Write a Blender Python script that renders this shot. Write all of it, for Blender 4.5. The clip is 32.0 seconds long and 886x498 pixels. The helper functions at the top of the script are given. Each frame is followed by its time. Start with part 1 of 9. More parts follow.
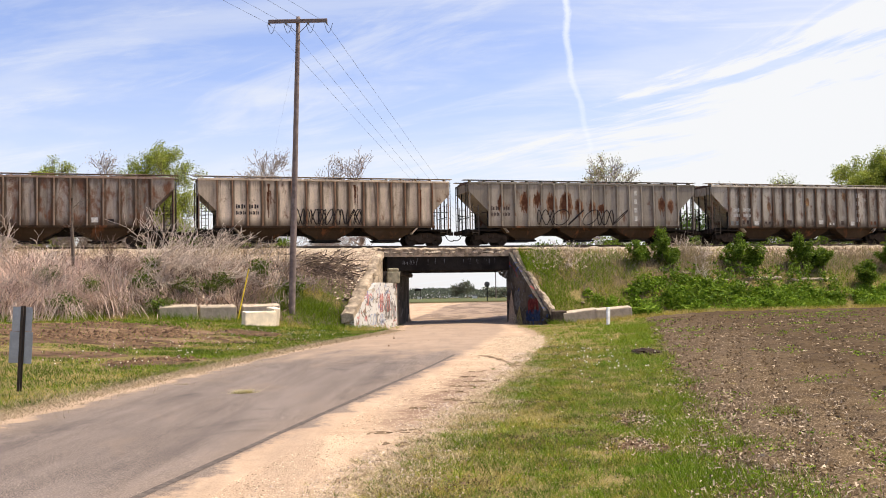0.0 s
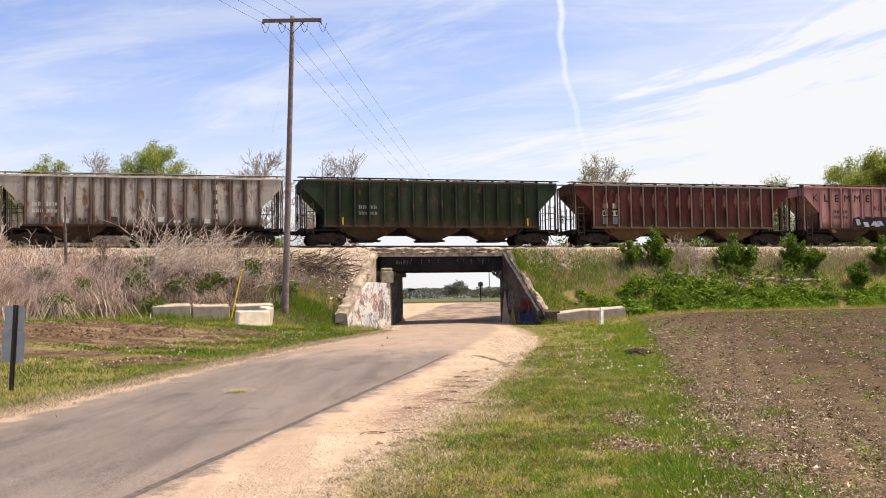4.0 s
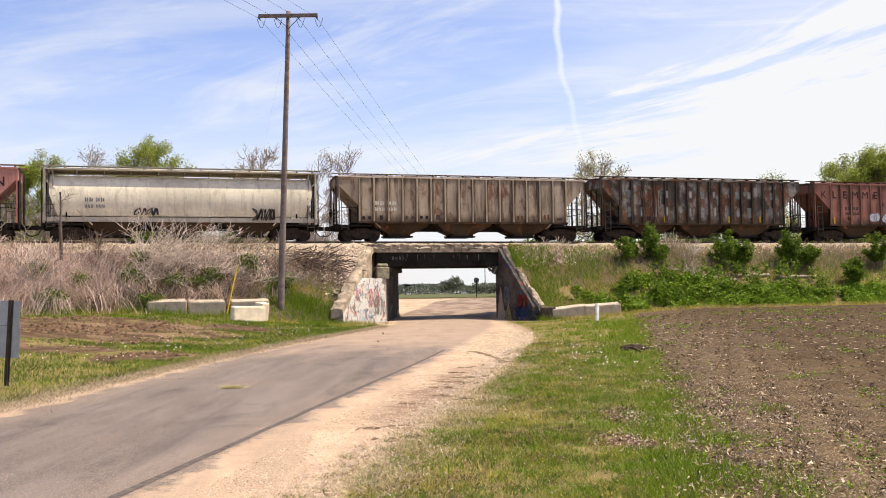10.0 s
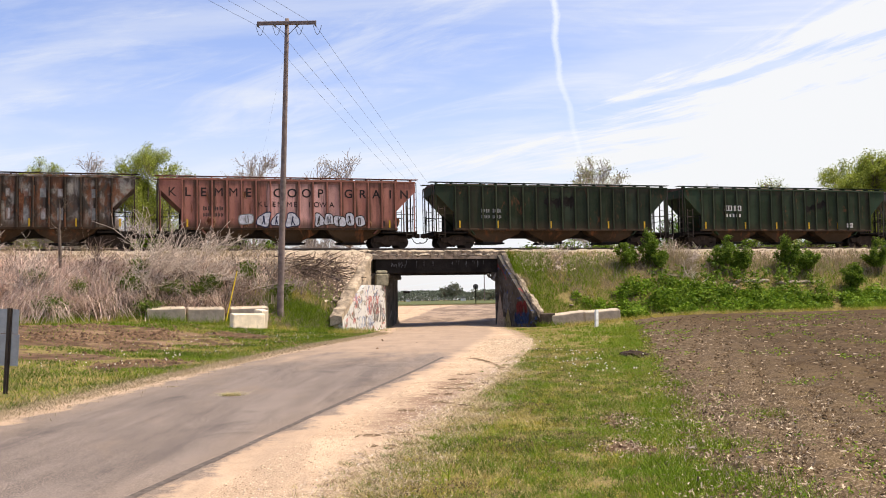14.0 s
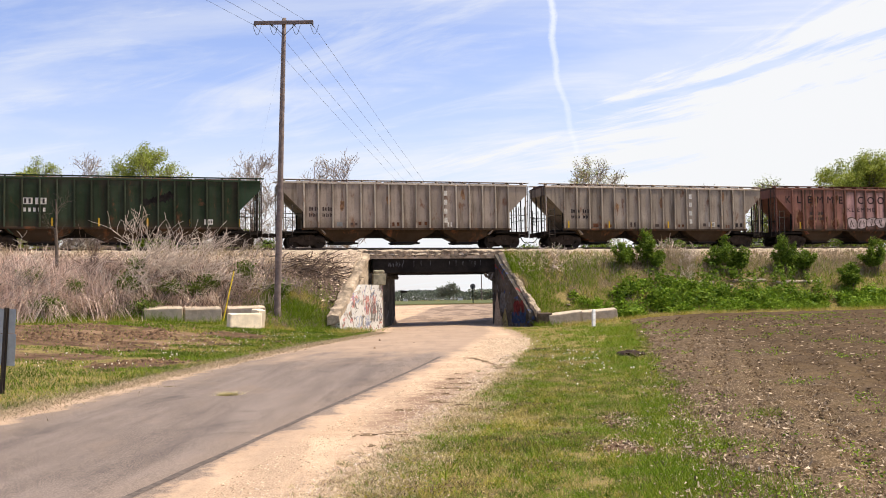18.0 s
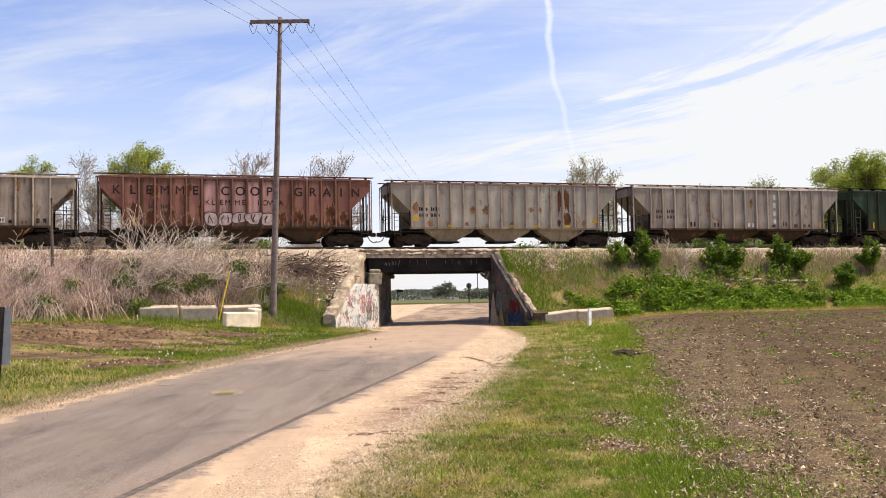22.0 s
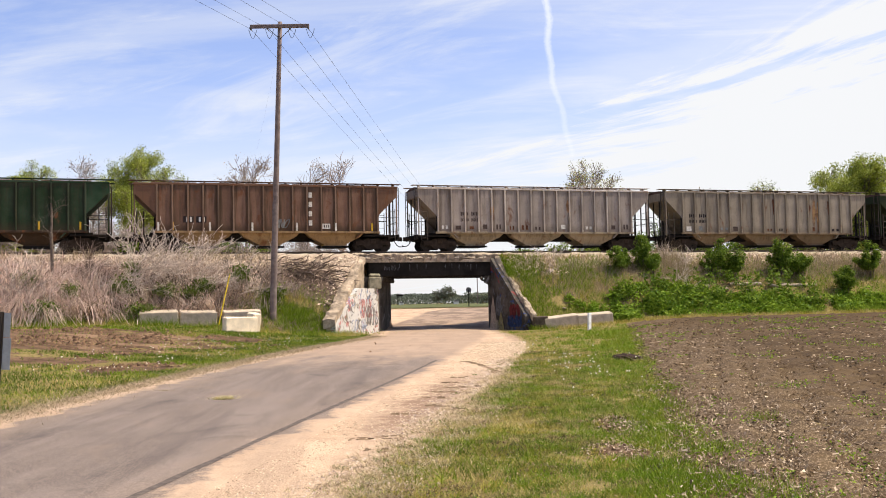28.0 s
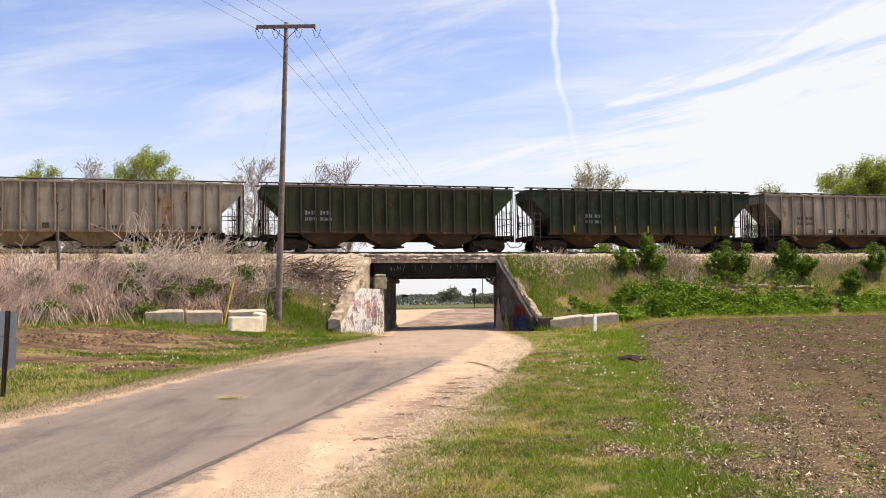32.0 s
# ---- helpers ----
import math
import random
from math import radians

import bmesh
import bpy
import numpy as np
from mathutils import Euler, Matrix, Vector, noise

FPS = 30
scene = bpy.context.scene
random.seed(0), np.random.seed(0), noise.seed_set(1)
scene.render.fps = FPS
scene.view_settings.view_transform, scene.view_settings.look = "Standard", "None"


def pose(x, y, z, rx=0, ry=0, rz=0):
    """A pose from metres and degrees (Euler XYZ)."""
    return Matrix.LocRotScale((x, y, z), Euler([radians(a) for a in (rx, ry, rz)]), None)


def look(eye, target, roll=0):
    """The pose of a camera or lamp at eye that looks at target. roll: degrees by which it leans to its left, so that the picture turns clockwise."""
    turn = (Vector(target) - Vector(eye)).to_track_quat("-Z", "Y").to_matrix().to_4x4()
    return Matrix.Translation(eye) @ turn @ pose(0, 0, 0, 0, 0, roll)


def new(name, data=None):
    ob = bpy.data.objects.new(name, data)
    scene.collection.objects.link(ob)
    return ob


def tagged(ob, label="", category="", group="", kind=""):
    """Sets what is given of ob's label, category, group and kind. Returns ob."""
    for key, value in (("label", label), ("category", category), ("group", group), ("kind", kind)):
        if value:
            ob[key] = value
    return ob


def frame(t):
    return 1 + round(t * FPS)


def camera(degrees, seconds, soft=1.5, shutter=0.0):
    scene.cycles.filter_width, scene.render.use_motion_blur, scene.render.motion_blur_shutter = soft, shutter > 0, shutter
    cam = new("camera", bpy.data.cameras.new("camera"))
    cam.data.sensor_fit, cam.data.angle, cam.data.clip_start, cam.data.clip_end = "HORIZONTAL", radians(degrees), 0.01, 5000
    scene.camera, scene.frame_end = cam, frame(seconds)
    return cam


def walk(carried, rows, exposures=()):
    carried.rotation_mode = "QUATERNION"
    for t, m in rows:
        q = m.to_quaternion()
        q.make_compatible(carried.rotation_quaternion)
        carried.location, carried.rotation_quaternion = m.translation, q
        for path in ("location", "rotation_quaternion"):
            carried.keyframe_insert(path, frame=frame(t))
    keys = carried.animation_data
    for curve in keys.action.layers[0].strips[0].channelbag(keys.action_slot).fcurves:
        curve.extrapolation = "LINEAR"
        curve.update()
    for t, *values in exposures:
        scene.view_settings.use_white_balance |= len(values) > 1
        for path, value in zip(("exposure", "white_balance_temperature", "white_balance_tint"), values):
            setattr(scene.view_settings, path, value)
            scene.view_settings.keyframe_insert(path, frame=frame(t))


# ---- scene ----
# ---- camera and its walk ----
EYE = (0.0, 0.0, 1.85)


def aim(yaw, pitch, roll):
    """The camera's pose at EYE: degrees to its left, upwards, and clockwise turn of the picture."""
    return Matrix.Translation(EYE) @ pose(0, 0, 0, 90 + pitch, 0, yaw) @ pose(0, 0, 0, 0, 0, roll)


cam = camera(47.30, 32.0, soft=0.97)
walk(cam, [
    (0, aim(0.579, 2.755, -1.087)), (0.5, aim(0.471, 2.750, -1.083)), (1, aim(0.427, 2.712, -1.067)), (1.5, aim(0.366, 2.682, -1.059)),
    (2, aim(0.335, 2.677, -1.006)), (2.5, aim(0.299, 2.697, -0.985)), (3, aim(0.246, 2.765, -0.963)), (3.5, aim(0.227, 2.779, -0.949)),
    (5.5, aim(0.146, 2.571, -0.918)), (6, aim(0.061, 2.571, -0.917)), (6.5, aim(0.038, 2.653, -0.915)), (7, aim(-0.003, 2.688, -0.905)),
    (7.5, aim(-0.015, 2.653, -0.903)), (8, aim(-0.001, 2.608, -0.891)), (8.5, aim(-0.001, 2.579, -0.877)), (9, aim(0.000, 2.559, -0.878)),
    (9.5, aim(0.000, 2.559, -0.878)), (10, aim(-0.009, 2.505, -0.866)), (10.5, aim(0.000, 2.559, -0.879)), (11, aim(-0.002, 2.651, -0.879)),
    (11.5, aim(0.001, 2.715, -0.866)), (12, aim(0.046, 2.756, -0.909)), (12.5, aim(0.046, 2.756, -0.944)), (13, aim(0.015, 2.829, -0.964)),
    (13.5, aim(-0.061, 2.899, -1.005)), (14, aim(-0.065, 2.880, -1.045)), (14.5, aim(-0.114, 2.850, -1.040)), (16.5, aim(-0.207, 2.831, -1.045)),
    (17, aim(-0.202, 2.834, -1.033)), (17.5, aim(-0.211, 2.824, -1.043)), (18, aim(-0.225, 2.857, -1.048)), (18.5, aim(-0.306, 2.889, -1.048)),
    (19, aim(-0.364, 2.880, -1.060)), (19.5, aim(-0.412, 2.848, -1.081)), (20, aim(-0.435, 2.829, -1.075)), (20.5, aim(-0.439, 2.811, -1.051)),
    (21, aim(-0.447, 2.783, -1.036)), (21.5, aim(-0.428, 2.772, -1.018)), (22, aim(-0.446, 2.809, -1.008)), (22.5, aim(-0.492, 2.849, -1.002)),
    (23, aim(-0.511, 2.880, -1.008)), (23.5, aim(-0.510, 2.837, -1.001)), (24, aim(-0.513, 2.818, -0.980)), (24.5, aim(-0.514, 2.850, -0.945)),
    (25, aim(-0.500, 2.901, -0.925)), (25.5, aim(-0.438, 2.925, -0.906)), (27.5, aim(-0.469, 2.951, -1.085)), (28, aim(-0.464, 3.054, -1.084)),
    (28.5, aim(-0.465, 3.097, -1.064)), (29, aim(-0.457, 3.083, -1.059)), (29.5, aim(-0.441, 3.064, -1.053)), (30, aim(-0.466, 3.122, -1.025)),
    (30.5, aim(-0.458, 3.239, -0.974)), (31, aim(-0.359, 3.278, -0.947)), (31.5, aim(-0.245, 3.207, -0.908)), (32, aim(-0.155, 3.096, -0.870)),])

# ---- world, sun, exposure ----
SUN_AZ, SUN_EL = 84.0, 60.0   # degrees clockwise from the view to the far side (y), degrees up
scene.view_settings.exposure = 0.40

world = bpy.data.worlds.new("sky")
scene.world = world
world.use_nodes = True


def build_world():
    nt = world.node_tree
    nt.nodes.clear()
    out = nt.nodes.new("ShaderNodeOutputWorld")
    bg = nt.nodes.new("ShaderNodeBackground")
    sky = nt.nodes.new("ShaderNodeTexSky")
    sky.sky_type = "NISHITA"
    sky.sun_disc = False
    sky.sun_elevation = radians(SUN_EL)
    sky.sun_rotation = radians(SUN_AZ)
    sky.air_density, sky.dust_density, sky.ozone_density = 1.0, 0.7, 1.2
    tc = nt.nodes.new("ShaderNodeTexCoord")
    # thin cirrus: the direction is laid out on a high flat layer
    sep = nt.nodes.new("ShaderNodeSeparateXYZ")
    nt.links.new(tc.outputs["Generated"], sep.inputs[0])
    up = nt.nodes.new("ShaderNodeMath"); up.operation = "MAXIMUM"; up.inputs[1].default_value = 0.0
    nt.links.new(sep.outputs["Z"], up.inputs[0])
    den = nt.nodes.new("ShaderNodeMath"); den.operation = "ADD"; den.inputs[1].default_value = 0.14
    nt.links.new(up.outputs[0], den.inputs[0])
    dx = nt.nodes.new("ShaderNodeMath"); dx.operation = "DIVIDE"
    dy = nt.nodes.new("ShaderNodeMath"); dy.operation = "DIVIDE"
    nt.links.new(sep.outputs["X"], dx.inputs[0]); nt.links.new(den.outputs[0], dx.inputs[1])
    nt.links.new(sep.outputs["Y"], dy.inputs[0]); nt.links.new(den.outputs[0], dy.inputs[1])
    comb = nt.nodes.new("ShaderNodeCombineXYZ")
    nt.links.new(dx.outputs[0], comb.inputs[0]); nt.links.new(dy.outputs[0], comb.inputs[1])

    def op(kind, p, q, clamp=False):
        n = nt.nodes.new("ShaderNodeMath")
        n.operation, n.use_clamp = kind, clamp
        for i, v in enumerate((p, q)):
            if isinstance(v, (int, float)):
                n.inputs[i].default_value = v
            else:
                nt.links.new(v, n.inputs[i])
        return n.outputs[0]

    def span_of(value, lo, hi, a, b, smooth=True):
        r = nt.nodes.new("ShaderNodeMapRange")
        if smooth:
            r.interpolation_type = "SMOOTHSTEP"
        for key, v in (("From Min", lo), ("From Max", hi), ("To Min", a), ("To Max", b)):
            r.inputs[key].default_value = v
        nt.links.new(value, r.inputs[0])
        return r.outputs[0]

    # the wind draws all clouds out along one line; turned holds places along and across it
    turn = nt.nodes.new("ShaderNodeMapping")
    turn.inputs["Rotation"].default_value = (0, 0, radians(60))
    nt.links.new(comb.outputs[0], turn.inputs[0])
    lie = nt.nodes.new("ShaderNodeSeparateXYZ")
    nt.links.new(turn.outputs[0], lie.inputs[0])

    def layer(scale, stretch, askew, detail, dist, lo, hi, shift, rough=0.62):
        first = nt.nodes.new("ShaderNodeMapping")
        first.inputs["Rotation"].default_value = (0, 0, radians(askew))
        nt.links.new(turn.outputs[0], first.inputs[0])
        mp = nt.nodes.new("ShaderNodeMapping")
        mp.inputs["Scale"].default_value = (scale, scale * stretch, 1)
        mp.inputs["Location"].default_value = (shift, shift * 0.7, 0)
        nt.links.new(first.outputs[0], mp.inputs[0])
        n = nt.nodes.new("ShaderNodeTexNoise")
        n.inputs["Scale"].default_value = 1.0
        n.inputs["Detail"].default_value = detail
        n.inputs["Roughness"].default_value = rough
        n.inputs["Distortion"].default_value = dist
        nt.links.new(mp.outputs[0], n.inputs["Vector"])
        return span_of(n.outputs[0], lo, hi, 0, 1)

    wisp = layer(0.85, 2.6, -38, 12, 1.3, 0.45, 0.72, 12.3, 0.64)
    broad = layer(0.42, 2.2, -40, 7, 0.8, 0.42, 0.66, 8.4)
    ragged = layer(0.55, 3.0, -6, 11, 0.9, 0.25, 0.75, 5.7, 0.66)
    # a bright bank of cloud fills the west, with a frayed rim
    rim = op("ADD", lie.outputs[1], op("MULTIPLY", op("SUBTRACT", ragged, 0.5), 1.25))
    bank = op("MULTIPLY", span_of(rim, 1.86, 2.34, 0, 0.80), span_of(sep.outputs["X"], -0.12, 0.20, 0.25, 1.0))
    haze = op("MULTIPLY", span_of(sep.outputs["Z"], 0.07, 0.235, 0.46, 0.0), span_of(sep.outputs["X"], -0.30, 0.10, 1.25, 0.80))
    veil = op("ADD", op("MULTIPLY", wisp, 0.40), op("MULTIPLY", broad, 0.40))
    lean = span_of(sep.outputs["X"], -0.5, 0.4, -0.10, 0.14, False)
    cover = op("ADD", op("ADD", op("ADD", veil, haze), lean), bank, True)
    gain = nt.nodes.new("ShaderNodeMix"); gain.data_type = "RGBA"; gain.blend_type = "MULTIPLY"
    gain.inputs["Factor"].default_value = 1.0
    gain.inputs["B"].default_value = (0.140, 0.1255, 0.146, 1)
    nt.links.new(sky.outputs[0], gain.inputs["A"])
    mix = nt.nodes.new("ShaderNodeMix"); mix.data_type = "RGBA"
    mix.inputs["B"].default_value = (0.703, 0.711, 0.728, 1)
    nt.links.new(cover, mix.inputs["Factor"])
    nt.links.new(gain.outputs["Result"], mix.inputs["A"])
    nt.links.new(mix.outputs["Result"], bg.inputs[0])
    bg.inputs[1].default_value = 1.0
    nt.links.new(bg.outputs[0], out.inputs[0])


build_world()
sun_data = bpy.data.lights.new("sun", "SUN")
sun_data.energy, sun_data.angle, sun_data.color = 5.0, radians(0.53), (1.0, 0.89, 0.70)
sun = new("sun", sun_data)
az, el = radians(SUN_AZ), radians(SUN_EL)
sun.matrix_world = look((60 * math.sin(az) * math.cos(el), 60 * math.cos(az) * math.cos(el), 60 * math.sin(el)), (0, 0, 0))

# ---- plan: track, road, levels ----
TURN = 16.83                    # the track against the x axis, degrees
TRACK = pose(0, 71.0, 0, 0, 0, TURN)
RAIL = 5.45                     # top of rail
COS, SIN = math.cos(radians(TURN)), math.sin(radians(TURN))


def from_track(s, d):
    return s * COS - d * SIN, 71.0 + s * SIN + d * COS


def ease(a, b, v):
    t = np.clip((v - a) / (b - a), 0, 1)
    return t * t * (3 - 2 * t)


ROAD_Y = [-40, 0, 9, 16, 25, 35, 45, 56, 64, 74, 90, 110, 125, 140]
ROAD_L = [-9.0, -7.8, -7.5, -7.3, -6.9, -6.25, -5.2, -3.75, -3.75, -4.0, -14.0, -30.0, -45.0, -55.0]
ROAD_R = [-4.2, -1.9, -1.05, 0.25, 1.65, 2.95, 3.85, 4.05, 3.7, 4.6, 13.0, 28.0, 45.0, 55.0]
TAR_R = [-6.0, -4.1, -2.83, -1.93, -0.70, 0.45, 1.5, 2.6, 2.6, 3.3, 5.0, 6.0, 9.0, 12.0]


def along(values, y):
    """A smoothed reading of one of the road's lines at y."""
    return (np.interp(y - 2.5, ROAD_Y, values) + 2 * np.interp(y, ROAD_Y, values) + np.interp(y + 2.5, ROAD_Y, values)) / 4


def road_level(y):
    return 0.10 - 0.08 * ease(15, 60, y) + 1.15 * np.clip((y - 66) / 58, 0, 1)


# lines of the wing walls in the track's frame: the corridor's half-open sides at each d
WALL_D = [-30, -8.3, -3.05, 3.05, 8.3, 30]
WALL_L = [-16.0, -9.30, -5.62, -2.46, -4.2, -14.0]
WALL_R = [14.0, 3.65, 2.81, 5.19, 7.4, 24.0]


def ground_level(x, y):
    """Height of the ground sheet."""
    x, y = np.asarray(x, float), np.asarray(y, float)
    s, d = x * COS + (y - 71.0) * SIN, -x * SIN + (y - 71.0) * COS
    road = road_level(y)
    left, right = along(ROAD_L, y), along(ROAD_R, y)
    off = np.maximum(np.maximum(left - x, x - right), 0)
    near = ease(-62, -14, d)
    swell = np.where(x > right, 0.62, 0.95) * near * ease(0.6, 13, off)
    swell = np.where(d > 4, 0.75 * ease(2, 20, off), swell)
    base = road + swell
    far = ease(35, 120, d)
    base = base * (1 - far) + 1.15 * far
    # railway bank
    foot = 8.9 + 1.4 * ease(8.5, 15, np.abs(s))
    k = np.clip((foot - np.abs(d)) / (foot - 3.4), 0, 1)
    crown = 4.98
    bank = base + (crown - base) * k
    sl, sr = np.interp(d, WALL_D, WALL_L), np.interp(d, WALL_D, WALL_R)
    inside = np.minimum(s - sl, sr - s)
    cut = ease(-0.50, -0.10, inside)
    return bank * (1 - cut) + base * cut


# ---- materials ----
def material(name):
    m = bpy.data.materials.new(name)
    m.use_nodes = True
    p = m.node_tree.nodes["Principled BSDF"]
    p.inputs["Specular IOR Level"].default_value = 0.12
    return m, m.node_tree, p


def node(nt, kind, **sets):
    n = nt.nodes.new(kind)
    for key, value in sets.items():
        n.inputs[key.replace("_", " ")].default_value = value
    return n


def noise_at(nt, vec, scale, detail=4.0, rough=0.6, dist=0.0):
    n = node(nt, "ShaderNodeTexNoise", Scale=scale, Detail=detail, Roughness=rough, Distortion=dist)
    nt.links.new(vec, n.inputs["Vector"])
    return n.outputs[0]


def ramp(nt, value, lo, hi, a=0.0, b=1.0):
    r = nt.nodes.new("ShaderNodeMapRange")
    r.interpolation_type = "SMOOTHSTEP"
    for key, v in (("From Min", lo), ("From Max", hi), ("To Min", a), ("To Max", b)):
        r.inputs[key].default_value = v
    nt.links.new(value, r.inputs[0])
    return r.outputs[0]


def blend(nt, factor, a, b, kind="MIX"):
    m = nt.nodes.new("ShaderNodeMix")
    m.data_type, m.blend_type = "RGBA", kind
    if isinstance(factor, float):
        m.inputs["Factor"].default_value = factor
    else:
        nt.links.new(factor, m.inputs["Factor"])
    for key, v in (("A", a), ("B", b)):
        if isinstance(v, tuple):
            m.inputs[key].default_value = (*v, 1) if len(v) == 3 else v
        else:
            nt.links.new(v, m.inputs[key])
    return m.outputs["Result"]


def maths(nt, op, a, b):
    m = nt.nodes.new("ShaderNodeMath")
    m.operation = op
    for i, v in enumerate((a, b)):
        if isinstance(v, (int, float)):
            m.inputs[i].default_value = v
        else:
            nt.links.new(v, m.inputs[i])
    return m.outputs[0]


def coords(nt, scale=(1, 1, 1), kind="Object"):
    tc = nt.nodes.new("ShaderNodeTexCoord")
    mp = nt.nodes.new("ShaderNodeMapping")
    mp.inputs["Scale"].default_value = scale
    nt.links.new(tc.outputs[kind], mp.inputs[0])
    return mp.outputs[0]


def bump(nt, bsdf, height, strength=0.4, distance=0.02):
    b = node(nt, "ShaderNodeBump", Strength=strength, Distance=distance)
    nt.links.new(height, b.inputs["Height"])
    nt.links.new(b.outputs[0], bsdf.inputs["Normal"])


def plain(name, color, rough=0.7, metal=0.0, vary=0.25, scale=3.0, bumpy=0.15):
    """One colour with grain and blotches."""
    m, nt, p = material(name)
    v = coords(nt)
    a = noise_at(nt, v, scale, 5)
    b = noise_at(nt, v, scale * 9, 3)
    dark = tuple(c * (1 - vary) for c in color)
    light = tuple(min(1, c * (1 + vary)) for c in color)
    c = blend(nt, ramp(nt, a, 0.3, 0.7), dark, light)
    c = blend(nt, ramp(nt, b, 0.35, 0.75, 0, 0.5), c, dark)
    nt.links.new(c, p.inputs["Base Color"])
    p.inputs["Roughness"].default_value, p.inputs["Metallic"].default_value = rough, metal
    if bumpy:
        bump(nt, p, b, bumpy, 0.02)
    return m


def random_tint(nt):
    return nt.nodes.new("ShaderNodeObjectInfo").outputs["Random"]


def island_random(nt):
    return nt.nodes.new("ShaderNodeNewGeometry").outputs["Random Per Island"]


def leafy(name, low, high, rough=0.6, dry=None, blotch=0.9):
    """Foliage whose leaves vary from one to the next."""
    m, nt, p = material(name)
    c = blend(nt, island_random(nt), low, high)
    if dry:
        v = coords(nt)
        c = blend(nt, ramp(nt, noise_at(nt, v, blotch, 4), 0.42, 0.58), c, dry)
    nt.links.new(c, p.inputs["Base Color"])
    p.inputs["Roughness"].default_value = rough
    p.inputs["Subsurface Weight"].default_value = 0.0
    tr = node(nt, "ShaderNodeBsdfTranslucent")
    nt.links.new(c, tr.inputs[0])
    ms = node(nt, "ShaderNodeMixShader", Fac=0.3)
    nt.links.new(p.outputs[0], ms.inputs[1])
    nt.links.new(tr.outputs[0], ms.inputs[2])
    nt.links.new(ms.outputs[0], nt.nodes["Material Output"].inputs[0])
    return m


PANEL = {}


def wagon_paint(name, base, rust=0.3, grime=0.4, patch=None, patch_amount=0.5, seed=0.0, bordered=False, edge=0.85):
    """Old paint on a rail car: faded blotches, vertical streaks, rust, dirt."""
    if max(base) < 0.06:
        base = (base[0] * 0.92, base[1] * 0.85, base[2] * 0.72)
    m, nt, p = material(name)
    tc = nt.nodes.new("ShaderNodeTexCoord")
    off = nt.nodes.new("ShaderNodeVectorMath")
    off.inputs[1].default_value = (seed * 7.3, seed * 3.1, seed * 1.7)
    nt.links.new(tc.outputs["Object"], off.inputs[0])
    # each piece shows a stretch of its own
    own = nt.nodes.new("ShaderNodeVectorMath")
    own.operation = "MULTIPLY_ADD"
    own.inputs[1].default_value = (37.0, 19.0, 0.0)
    nt.links.new(random_tint(nt), own.inputs[0])
    nt.links.new(off.outputs[0], own.inputs[2])
    v = own.outputs[0]

    def scaled(sx, sy, sz):
        mp = nt.nodes.new("ShaderNodeMapping")
        mp.inputs["Scale"].default_value = (sx, sy, sz)
        nt.links.new(v, mp.inputs[0])
        return mp.outputs[0]

    big = noise_at(nt, v, 0.45, 4)
    streak = noise_at(nt, scaled(3.2, 3.2, 0.28), 1.0, 5, 0.65)
    fine = noise_at(nt, v, 14.0, 4)
    panel = random_tint(nt)
    spots = noise_at(nt, scaled(1.4, 1.4, 0.75), 1.0, 6, 0.68, 0.4)
    if bordered:
        base = tuple(min(1, c * 1.16 + 0.008) for c in base) if max(base) > 0.1 else tuple(c * 0.92 for c in base)
    faded = tuple(min(1, c * 1.25 + 0.015) for c in base)
    deep = tuple(c * 0.62 for c in base)
    c = blend(nt, ramp(nt, big, 0.35, 0.68), base, faded)
    c = blend(nt, ramp(nt, panel, 0.35, 1.0, 0, 0.5), c, deep)
    if patch:
        c = blend(nt, ramp(nt, noise_at(nt, scaled(1.3, 1.3, 0.9), 1.0, 6, 0.6), 0.44, 0.60, 0, patch_amount), c, patch)
    c = blend(nt, ramp(nt, streak, 0.46, 0.72, 0, 0.7 * grime + 0.15), c, (0.055, 0.036, 0.022))
    c = blend(nt, ramp(nt, spots, 0.68 - 0.32 * rust, 0.80 - 0.25 * rust, 0, 0.85), c, (0.17, 0.065, 0.028))
    c = blend(nt, ramp(nt, fine, 0.45, 0.8, 0, 0.35), c, (0.06, 0.042, 0.028))
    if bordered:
        # dirt along each panel's posts and foot, with post and eave shade painted in
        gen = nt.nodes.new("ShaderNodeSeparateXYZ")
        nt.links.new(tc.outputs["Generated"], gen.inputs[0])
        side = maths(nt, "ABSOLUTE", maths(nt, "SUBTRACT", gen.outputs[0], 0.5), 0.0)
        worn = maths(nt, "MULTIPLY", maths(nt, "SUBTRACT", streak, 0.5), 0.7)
        # on dark paint the rim goes near-black, for the posts' shadow
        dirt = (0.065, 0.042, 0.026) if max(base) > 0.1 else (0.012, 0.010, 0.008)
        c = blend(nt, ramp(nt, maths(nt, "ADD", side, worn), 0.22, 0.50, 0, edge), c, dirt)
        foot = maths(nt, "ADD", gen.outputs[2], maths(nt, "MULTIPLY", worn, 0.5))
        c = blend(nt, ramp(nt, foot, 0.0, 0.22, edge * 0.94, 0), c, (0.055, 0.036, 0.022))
        # darkened band at the top stands in for the eave's shadow
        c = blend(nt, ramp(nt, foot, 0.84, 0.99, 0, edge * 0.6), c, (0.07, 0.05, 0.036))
    nt.links.new(c, p.inputs["Base Color"])
    p.inputs["Roughness"].default_value = 0.68
    bump(nt, p, spots, 0.15, 0.01)
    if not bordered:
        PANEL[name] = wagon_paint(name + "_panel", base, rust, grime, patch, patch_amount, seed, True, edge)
    return m


